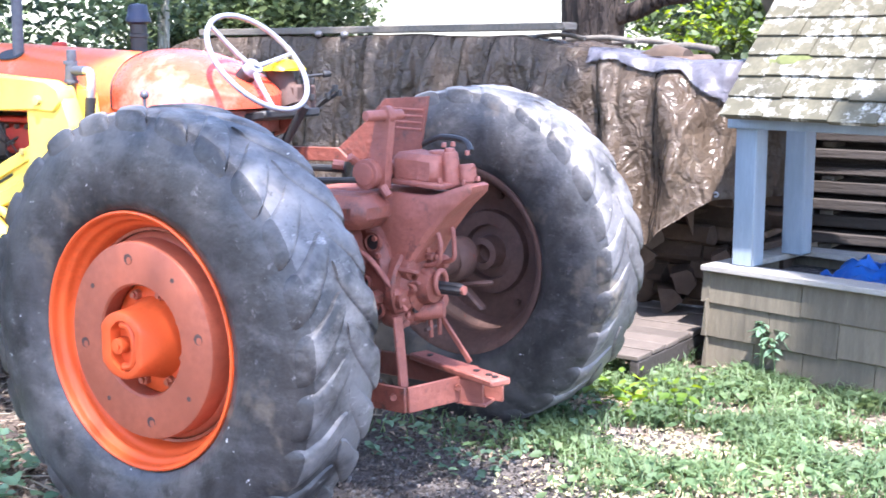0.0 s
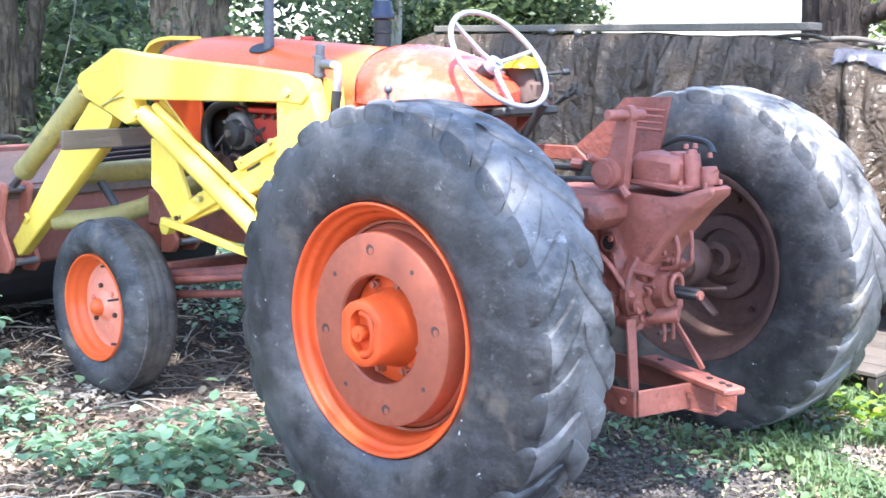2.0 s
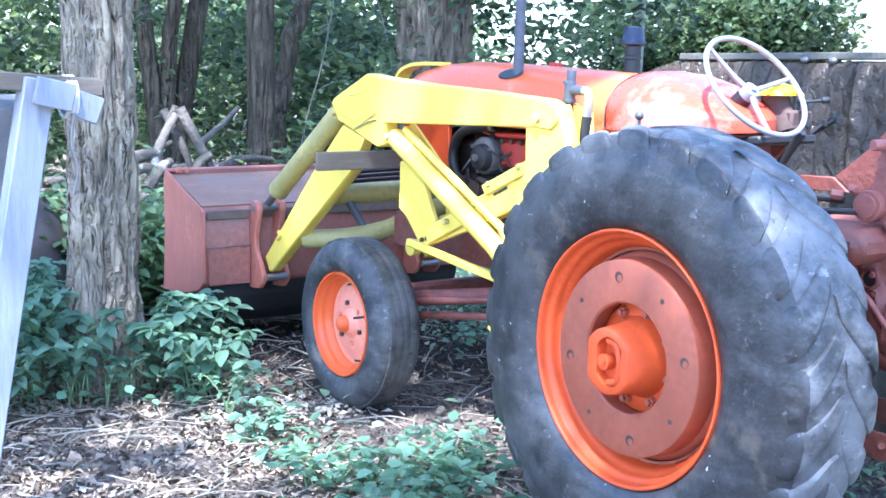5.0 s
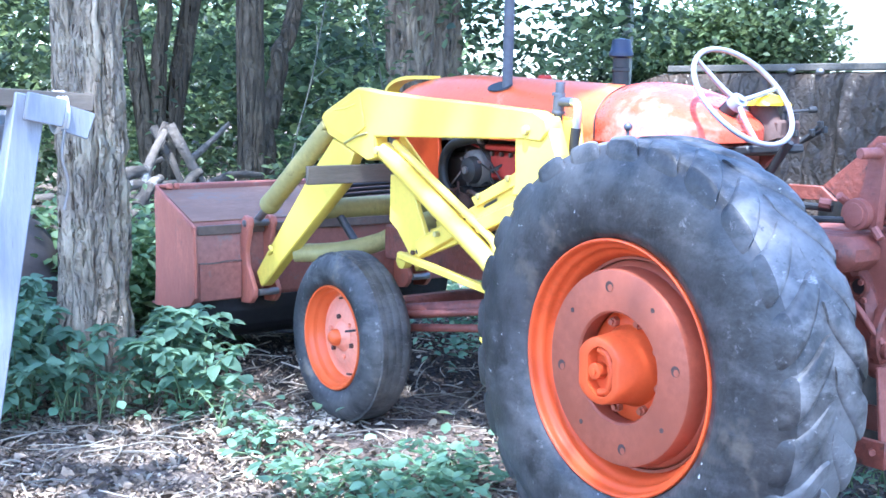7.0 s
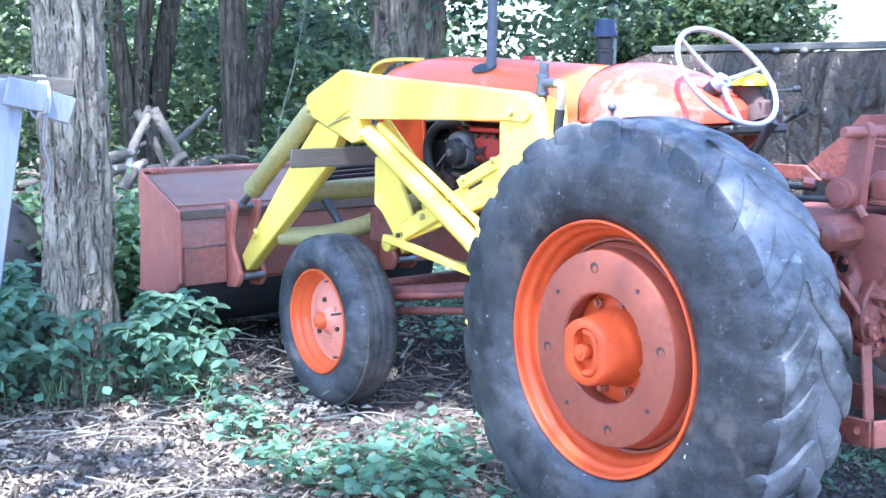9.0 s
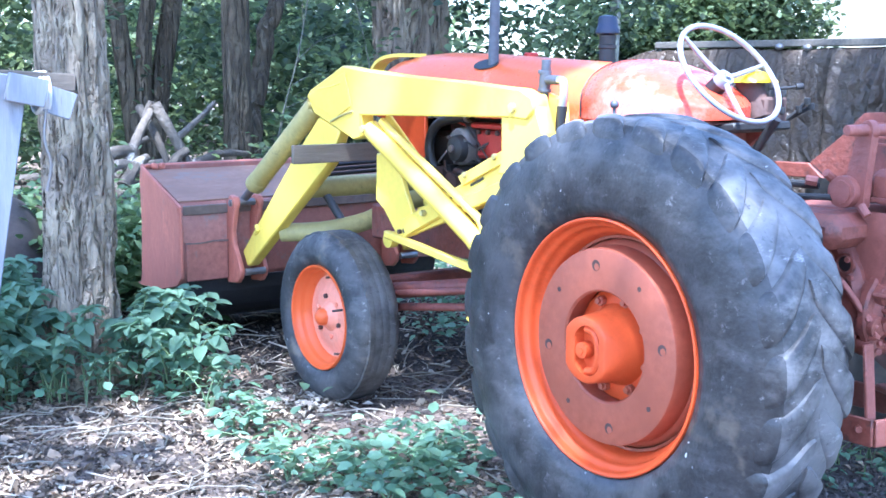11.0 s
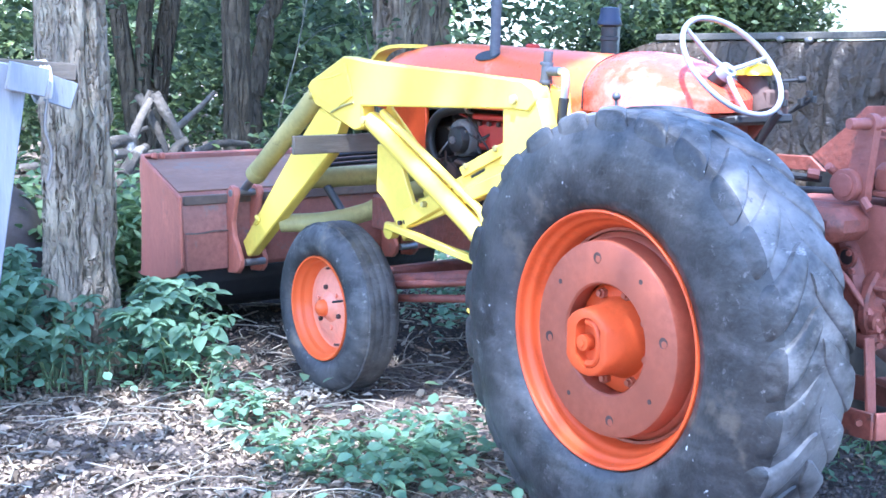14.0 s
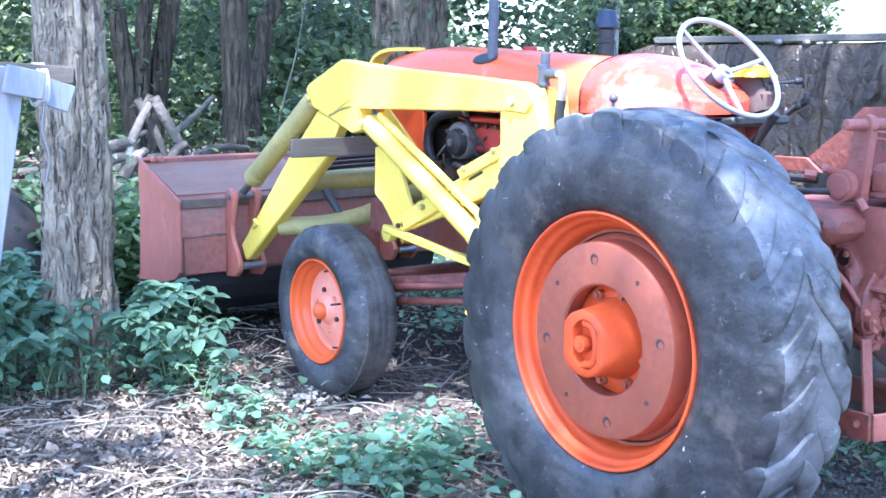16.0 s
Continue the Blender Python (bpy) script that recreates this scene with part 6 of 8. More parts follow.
    for y, z in ((1.22, 1.02), (1.04, 1.10), (1.50, 0.845), (0.90, 1.12)):
        part("bolt", cyl(B(), (xi + s * 0.028, y, z), (xi + s * 0.052, y, z), 0.012, seg=6, bevel=0.002), YELLOW_DULL, tractor)
    part("frame_bracket", prism(B(), [(1.885, 1.06), (1.89, 0.86), (1.83, 0.825), (1.72, 0.715), (1.66, 0.725), (1.40, 0.815), (1.41, 0.865), (1.60, 0.80), (1.66, 0.90), (1.74, 1.06)], "x", xi - 0.012, xi + 0.012, 0.004), YELLOW, tractor, "yellow frame bracket with bolt holes")
    for y, z in ((1.70, 0.745), (1.62, 0.765), (1.655, 0.795), (1.66, 0.755)):
        part("bolt", cyl(B(), (xi + s * 0.01, y, z), (xi + s * 0.026, y, z), 0.010, seg=6), RUST, tractor)
    part("stay_rod", bar(B(), (xi + s * 0.02, 1.80, 0.725), (xi + s * 0.02, 1.05, 0.645), 0.03, 0.032, (0, 0, 1), 0.006), YELLOW, tractor)
    part("stay_rod", bar(B(), (xi + s * 0.02, 1.10, 0.60), (xi + s * 0.02, 1.20, 0.45), 0.04, 0.04, (0, 1, 0), 0.006), YELLOW, tractor)
    part("rod_eye", cyl(B(), (xi - 0.02, 1.79, 0.70), (xi + 0.02, 1.79, 0.70), 0.035, seg=18, bevel=0.005), YELLOW, tractor)


loader_side(-1)
loader_side(1)


def build_loader_middle():
    part("cross_plank", box(B(), (-0.13, 2.075, 1.053), (1.215, 0.022, 0.080), None, 0.004), PLATE_GREY, tractor, "grey-brown plank across the loader arms")
    part("cross_tube", cyl(B(), (-0.44, 2.62, 0.845), (0.44, 2.62, 0.845), 0.05, seg=28), YELLOW_DULL, tractor, "grimy yellow cross tube between the arms")
    for k in range(3):
        part("hose", tube(B(), smooth_path([(-0.40, 2.56, 0.905 + 0.022 * k), (0.0, 2.55, 0.918 + 0.022 * k), (0.40, 2.54, 0.915 + 0.02 * k)], 6), 0.010, 8), HOSE, tractor)
    pts = smooth_path([(-0.45, 2.70, 0.628), (-0.30, 2.56, 0.642), (-0.13, 2.50, 0.673), (-0.03, 2.49, 0.705), (0.05, 2.46, 0.752), (0.16, 2.40, 0.79)], 6)
    part("cross_tube", tube(B(), pts, 0.045, 16), YELLOW_DULL, tractor, "dull olive bent tube above the front tyre")
    part("brace_bar", cyl(B(), (-0.26, 2.60, 0.81), (-0.20, 2.52, 0.66), 0.020, seg=12), GREY_STEEL, tractor)
    # grille guard hoop over the nose
    hoop = smooth_path([(-0.06, 2.47, 1.20), (-0.06, 2.47, 1.36), (-0.06, 2.43, 1.43), (-0.06, 2.35, 1.463), (-0.06, 2.24, 1.474), (-0.06, 2.10, 1.474)], 6)
    bm = B()
    rows = []
    for i, p in enumerate(hoop):
        d = (hoop[min(i + 1, len(hoop) - 1)] - hoop[max(i - 1, 0)]).normalized()
        n = Vector((0, d.z, -d.y))
        rows.append([p + Vector((sx * 0.035, 0, 0)) + n * sn * 0.008 for sx, sn in ((-1, -1), (1, -1), (1, 1), (-1, 1))])
    part("grille_guard", loft(bm, rows), YELLOW, tractor, "pale yellow curved grille guard strap", smooth=30)
    # grey hydraulic pipe with tee, elbow and cap beside the post
    bm = cyl(B(), (-0.40, 0.862, 1.19), (-0.40, 0.842, 1.36), 0.0155, seg=16)
    pipe = part("hydraulic_pipe", bm, GREY_STEEL, tractor, "grey hydraulic standpipe with tee fitting")
    bm = cyl(B(), (-0.40, 0.846, 1.345), (-0.40, 0.839, 1.415), 0.021, seg=16, bevel=0.004)
    for za, zb in ((1.342, 1.354), (1.406, 1.418)):
        cyl(bm, (-0.40, 0.845, za), (-0.40, 0.844, zb), 0.0245, seg=16, bevel=0.003)
    cyl(bm, (-0.40, 0.838, 1.415), (-0.40, 0.836, 1.455), 0.017, seg=12, bevel=0.003)
    cyl(bm, (-0.40, 0.842, 1.385), (-0.40, 0.77, 1.385), 0.017, seg=14, bevel=0.003)
    part("tee_fitting", bm, GREY_STEEL, pipe)
    bm = tube(B(), smooth_path([(-0.40, 0.775, 1.385), (-0.40, 0.748, 1.38), (-0.40, 0.742, 1.34), (-0.40, 0.748, 1.29)], 5), 0.015, 12)
    part("elbow", bm, CHROME, pipe, "bright metal elbow")
    part("hose", tube(B(), smooth_path([(-0.40, 0.748, 1.295), (-0.40, 0.755, 1.22), (-0.40, 0.75, 1.14)], 5), 0.019, 12), HOSE, pipe)
    part("pipe_socket", cyl(B(), (-0.40, 0.868, 1.13), (-0.40, 0.858, 1.21), 0.026, seg=16, bevel=0.004), YELLOW_DULL, pipe)


build_loader_middle()


def build_bucket():
    """The bucket, open to the front: side section of a folded plate, end plates, stiffeners and lugs."""
    half = 0.79
    outer = [(3.56, 0.905), (3.545, 0.885), (3.13, 0.742), (3.105, 0.70), (3.10, 0.38), (3.14, 0.335), (3.36, 0.285), (3.66, 0.272)]
    inner = [(3.66, 0.284), (3.365, 0.298), (3.155, 0.347), (3.115, 0.385), (3.118, 0.695), (3.14, 0.728), (3.55, 0.870), (3.575, 0.898)]
    bucket = part("bucket", prism(B(), outer + inner, "x", -half, half, 0.002), BUCKET, tractor, "rusty red steel loader bucket with worn back")
    end = [(3.56, 0.90), (3.12, 0.735), (3.10, 0.69), (3.095, 0.375), (3.14, 0.335), (3.36, 0.285), (3.60, 0.275), (3.585, 0.34), (3.565, 0.60), (3.575, 0.85)]
    for s in (-1, 1):
        part("end_plate", prism(B(), end, "x", s * (half - 0.002), s * (half + 0.012), 0.003), BUCKET_RED, bucket, "faded red end plate of the bucket")
        # rounded weld along the fold between end and top
        part("weld_bead", tube(B(), smooth_path([(s * (half + 0.006), 3.555, 0.905), (s * (half + 0.006), 3.34, 0.822), (s * (half + 0.006), 3.12, 0.742), (s * (half + 0.006), 3.094, 0.69), (s * (half + 0.006), 3.09, 0.38)], 6), 0.008, 8), BUCKET_RED, bucket)
    # dusty sheet on the sloping top, in two lengths that meet under the arm
    tilt = Matrix.Rotation(math.atan2(0.143, 0.415), 3, "X")
    for a, b in ((-half + 0.01, 0.02), (0.024, half - 0.01)):
        part("top_sheet", box(B(), ((a + b) / 2, 3.338, 0.8185), (b - a, 0.40, 0.008), tilt, 0.002), BUCKET_TOP, bucket, "dusty worn sloping top sheet")
    part("top_lip", bar(B(), (-half, 3.555, 0.905), (half, 3.555, 0.905), 0.05, 0.016, (0, 0, 1), 0.004), BUCKET_RED, bucket)
    part("lip_angle", bar(B(), (-half + 0.06, 3.525, 0.893), (half, 3.525, 0.893), 0.014, 0.03, (0, 0, 1), 0.003), BUCKET, bucket)
    for x in (-0.74, -0.70, 0.0, 0.6):
        part("lip_clip", box(B(), (x, 3.52, 0.905), (0.03, 0.03, 0.03), None, 0.006), BUCKET_RED, bucket)
    for a, b in ((-0.775, -0.545), (0.545, 0.775)):
        part("wear_plate", box(B(), ((a + b) / 2, 3.092, 0.455), (b - a, 0.020, 0.19), None, 0.005), BUCKET, bucket)
        edge = smooth_path([(a, 3.083, 0.552), ((a * 2 + b) / 3, 3.082, 0.549), ((a + 2 * b) / 3, 3.083, 0.556), (b, 3.083, 0.553)], 5)
        part("weld_bead", tube(B(), edge, 0.0045, 6), WORN_EDGE, bucket)
    lug = [(3.105, 0.745), (3.06, 0.785), (3.015, 0.775), (3.0, 0.735), (3.025, 0.66), (3.045, 0.60), (3.03, 0.53), (2.99, 0.47), (2.955, 0.415), (2.965, 0.375), (3.0, 0.345), (3.105, 0.335)]
    for x in (-0.53, -0.40, 0.40, 0.53):
        part("lug", prism(B(), lug, "x", x - 0.013, x + 0.013, 0.004), BUCKET_RED, bucket, "red plate lug for the loader pins")
        part("boss", cyl(B(), (x - 0.018, 3.04, 0.745), (x + 0.018, 3.04, 0.745), 0.034, seg=20, bevel=0.004), BUCKET_RED, bucket)
    for x in (-0.465, 0.465):
        part("pin", cyl(B(), (x - 0.09, 3.04, 0.745), (x + 0.09, 3.04, 0.745), 0.018, seg=14, bevel=0.003), STEEL, bucket)
        part("pin", cyl(B(), (x - 0.055, 2.955, 0.405), (x + 0.055, 2.955, 0.405), 0.018, seg=14, bevel=0.003), STEEL, bucket)
    part("stiffener", box(B(), (0, 3.094, 0.715), (2 * half - 0.02, 0.014, 0.048), Matrix.Rotation(radians(4), 3, "X"), 0.004), WORN_EDGE, bucket, "bare worn strip along the fold of the bucket")
    # black on the curved floor stands in for the deep shade under the bucket
    belly = [(3.105, 0.36), (3.118, 0.29), (3.17, 0.205), (3.27, 0.135), (3.42, 0.095), (3.74, 0.07), (3.74, 0.085), (3.43, 0.11), (3.28, 0.15), (3.185, 0.215), (3.134, 0.295), (3.121, 0.36)]
    part("bucket_floor", prism(B(), belly, "x", -half + 0.03, half - 0.03, 0.002), BLACK, bucket, "curved floor of the bucket, coloured black for its shade")
    part("cutting_edge", box(B(), (0, 3.74, 0.079), (2 * half - 0.04, 0.12, 0.016), None, 0.003), STEEL, bucket)


build_bucket()

# ---- woodpile under its tarpaulin ----
def log_mesh(seed, length, r):
    """A split log: a wedge section with uneven edges and rough ends."""
    rng = random.Random(seed)
    n = 7
    ang = sorted(rng.uniform(0, 2 * math.pi) for _ in range(n))
    rad = [r * rng.uniform(0.75, 1.15) for _ in range(n)]
    rows = []
    for i in range(5):
        t = i / 4 - 0.5
        rows.append([Vector((t * length, math.cos(a) * q * rng.uniform(0.94, 1.06), math.sin(a) * q * 0.8 * rng.uniform(0.94, 1.06))) for a, q in zip(ang, rad)])
    return mesh_of("log", loft(B(), rows), WOOD_SPLIT, 30)


def build_woodpile():
    pile = thing("woodpile", (2.8, 1.2, 0), "stack of split brown firewood on pallets under a tarpaulin", "woodpile")
    meshes = [log_mesh(40 + k, 0.44, 0.066 + 0.010 * (k % 4)) for k in range(9)]
    rng = random.Random(5)
    for row in range(8):
        z = 0.205 + row * 0.106
        for k in range(6):
            y = -0.50 + k * 0.155 + rng.uniform(-0.025, 0.025) + (0.06 if row % 2 else 0)
            x = 2.66 + rng.uniform(-0.06, 0.06) + (0.10 if row > 5 else 0)
            m = Matrix.Translation((x, y, z)) @ Matrix.Rotation(rng.uniform(-0.15, 0.15) + (1.5 if (k + row) % 3 else 0.5), 4, "Z") @ Matrix.Rotation(rng.uniform(0, 6.28), 4, "X")
            piece("log", rng.choice(meshes), pile, m)
    # longer split boards laid along the end of the stack
    for k in range(10):
        z = 0.22 + k * 0.082
        bm = box(B(), (0, 0, 0), (rng.uniform(0.5, 0.8), rng.uniform(0.08, 0.13), rng.uniform(0.03, 0.06)), None, 0.006)
        piece("split_board", mesh_of("split_board", bm, WOOD_SPLIT, 40), pile, pose(2.80 + rng.uniform(-0.1, 0.1), -0.52 + rng.uniform(-0.05, 0.05), z, rng.uniform(-6, 6), rng.uniform(-4, 4), rng.uniform(-12, 12)))
    core = box(B(), (3.0, 1.66, 0.78), (0.90, 3.3, 1.28), None, 0.05)
    part("stack_core", core, WOOD_SPLIT, pile)
    return pile


build_woodpile()


def build_tarp():
    """A creased tarpaulin over the stack: flat top, hanging front with folds, a corner drawn aside."""
    bm = B()
    ny, ns = 400, 130
    rows = []
    rng = random.Random(52)
    # hanging pleats: place along the edge, slant, width, depth, where they begin
    pleats = []
    y = -0.7
    while y < 3.7:
        y += rng.uniform(0.16, 0.34) if y < 1.3 else rng.uniform(0.25, 0.6)
        wide = rng.uniform(0.10, 0.20) if y < 0.6 else rng.uniform(0.06, 0.14)
        pleats.append((y, rng.uniform(-0.30, 0.30) if y < 0.6 else rng.uniform(-0.14, 0.14), wide, rng.uniform(0.06, 0.14) * (0.9 if y < 1.3 else 0.65), rng.uniform(-0.2, 0.10)))

    def crumple(y, z):
        """Fine broken creases, sharp along their ridges."""
        v = 0.0
        for k, (f, amp) in enumerate(((2.4, 0.020), (6.0, 0.005), (14.0, 0.002))):
            v += amp * (1 - 2 * abs(noise.noise(Vector((y * f, z * f * 1.25 + y * f * 0.3, 11.0 + 5 * k)))))
        return v
    for i in range(ny + 1):
        y = -0.74 + 4.32 * i / ny
        top = 1.505 + 0.02 * noise.noise(Vector((y * 1.4, 0.2, 0))) - max(0, y - 3.15) ** 1.3 * 0.5
        top += 0.03 * min(1.0, max(0.0, (y - 0.45) / 0.3))
        if y < 0.75:
            top -= min(0.11, (0.75 - y) * 0.14)
        low = 0.40 + 0.04 * noise.noise(Vector((y * 3, 9, 0))) + min(0.36, max(0.0, 0.10 - y) * 0.65)
        wave = 0.07 * noise.noise(Vector((y * 1.7, 4.0, 0)))
        near = [p for p in pleats if abs(p[0] - y) < 0.4]
        row = []
        for j in range(ns + 1):
            s = j / ns
            if s < 0.26:                                     # over the top, from the back to the front edge
                t = s / 0.26
                x = 3.55 - t * 1.08
                z = top + 0.03 * noise.noise(Vector((x * 3, y * 2.5, 2))) * (1 - t) - 0.05 * (1 - t)
            else:                                            # hanging down the front
                t = (s - 0.26) / 0.74
                z = top - 0.010 - (top - low) * t
                out = wave * min(1, t * 4)
                for yc, slant, wide, deep, start in near:
                    if t > start:
                        g = 1 - abs(y - yc - slant * t) / (wide * (0.5 + 1.1 * t))
                        if g > 0:
                            out += deep * g * g * (3 - 2 * g) * min(1, (t - start) * 4)
                x = 2.45 - 0.10 * t - out - 0.03 * (1 - math.exp(-t * 16)) - crumple(y, z) * min(1, t * 8)
            if y < -0.44:                                    # the end turned round the corner
                x += (-0.44 - y) * 1.5 * (1 if s >= 0.26 else 0.4)
            row.append(Vector((x, y, z + 0.006 * noise.noise(Vector((x * 9, y * 9, z * 9))))))
        rows.append(row)
    # a pale plastic sheet over the corner; its top strip also stands in for the tarpaulin's sky sheen
    sheet = []
    for i in range(0, 100, 2):
        y = rows[i][0].y
        reach = 0.31 + 0.18 * min(1, max(0, (-0.20 - y) / 0.25)) + 0.05 * noise.noise(Vector((y * 3.4, 3, 3)))
        line = []
        for k in range(31):
            q = rows[i][int(ns * (0.06 + (reach - 0.06) * k / 30))]
            line.append(q + Vector((-0.014, -0.004, 0.012 + 0.012 * abs(noise.noise(q * 11)))))
        sheet.append(line)
    sb = loft(B(), sheet, cap=False, closed=False)
    bmesh.ops.solidify(sb, geom=sb.faces[:], thickness=0.002)
    tagged(part("sheet", sb, PLASTIC, None, smooth=60), "pale crumpled plastic sheet over the tarpaulin corner, doubling as its sky sheen", "plastic sheet")
    loft(bm, rows, cap=False, closed=False)
    bmesh.ops.solidify(bm, geom=bm.faces[:], thickness=0.004)
    tarp = part("tarpaulin", bm, TARP, None, smooth=75)
    for i in range(26, ny, 48):
        q = rows[i][ns - 4]
        ring = [q + Vector((-0.012, math.cos(a) * 0.011, math.sin(a) * 0.011)) for a in (2 * math.pi * k / 14 for k in range(14))]
        part("eyelet", tube(B(), ring, 0.004, 6, closed=True), CHROME, tarp, "small pale metal eyelet", smooth=180)
    tagged(tarp, "creased shiny brown tarpaulin draped over the woodpile", "tarpaulin")
    # weathered boards and branches holding the tarpaulin down
    board = part("board", box(B(), (2.52, 1.78, 1.562), (0.14, 2.62, 0.040), Matrix.Rotation(radians(-0.3), 3, "X"), 0.005), WOOD_GREY, None)
    tagged(board, "long weathered grey plank lying on the tarpaulin", "plank")
    rng = random.Random(8)
    for y, z in ((2.10, 1.540), (1.907, 1.534)):
        bm = B()
        bmesh.ops.create_icosphere(bm, subdivisions=2, radius=0.022, matrix=Matrix.Translation((2.44, y, z)) @ Matrix.Diagonal((1, 1.3, 0.9, 1)))
        tagged(part("pebble", bm, STEEL, None, smooth=180), "small round grey weight on the tarpaulin edge", "weight", "weights on the tarpaulin")
    for k, (y0, y1, x0, z) in enumerate(((0.75, 0.42, 2.60, 1.515), (0.62, 0.20, 2.75, 1.50), (0.42, 0.05, 2.90, 1.485), (0.10, -0.25, 2.75, 1.455))):
        bm = tube(B(), smooth_path([(x0, y0, z), (x0 + 0.03, (y0 + y1) / 2, z + 0.012), (x0 - 0.02, y1, z - 0.01)], 6), 0.012 + 0.002 * k, 10, rough=0.06, rng=rng)
        tagged(part("branch", bm, WOOD_GREY, None, smooth=60), "grey split branch laid on the tarpaulin", "branch", "branches on the tarpaulin")
    bm = loft(B(), [[Vector((2.62 + 0.07 * c, y, 1.415 + 0.07 * s_ * h)) for c, s_ in ((math.cos(a), math.sin(a)) for a in (math.pi * k / 8 for k in range(9)))] for y, h in ((0.10, 0.3), (0.03, 0.75), (-0.06, 0.9), (-0.14, 0.5))])
    tagged(part("log", bm, WOOD_SPLIT, None, smooth=60), "weathered log end showing on the tarpaulin", "log")


build_tarp()


def build_pallet(m, label):
    pallet = thing("pallet", m.translation, label, "pallet")
    deck = mesh_of("deck_board", box(B(), (0, 0, 0), (0.128, 1.0, 0.022), None, 0.004), WOOD_PALLET, 40)
    # runners take the darker wood: the pallet's shaded side is put into colour
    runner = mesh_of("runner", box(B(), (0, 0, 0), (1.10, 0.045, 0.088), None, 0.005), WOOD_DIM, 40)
    for k in range(8):
        piece("deck_board", deck, pallet, m @ Matrix.Translation((0.066 + k * 0.138, 0.5, 0.130 + 0.002 * (k % 2))) @ Matrix.Rotation(0.012 * (k % 3 - 1), 4, "Z"))
    for y in (0.023, 0.5, 0.977):
        piece("runner", runner, pallet, m @ Matrix.Translation((0.55, y, 0.074)))
    for k in range(3):
        piece("deck_board", deck, pallet, m @ Matrix.Translation((0.066 + k * 0.483, 0.5, 0.018)))
    return pallet


build_pallet(pose(1.53, -0.42, 0, 0, 0, -1), "grey weathered wooden pallet under the firewood")
build_pallet(pose(2.30, 0.72, 0, 0, 0, -2), "grey weathered wooden pallet under the firewood")
build_pallet(pose(2.30, 1.85, 0, 0, 0, -2), "grey weathered wooden pallet under the firewood")


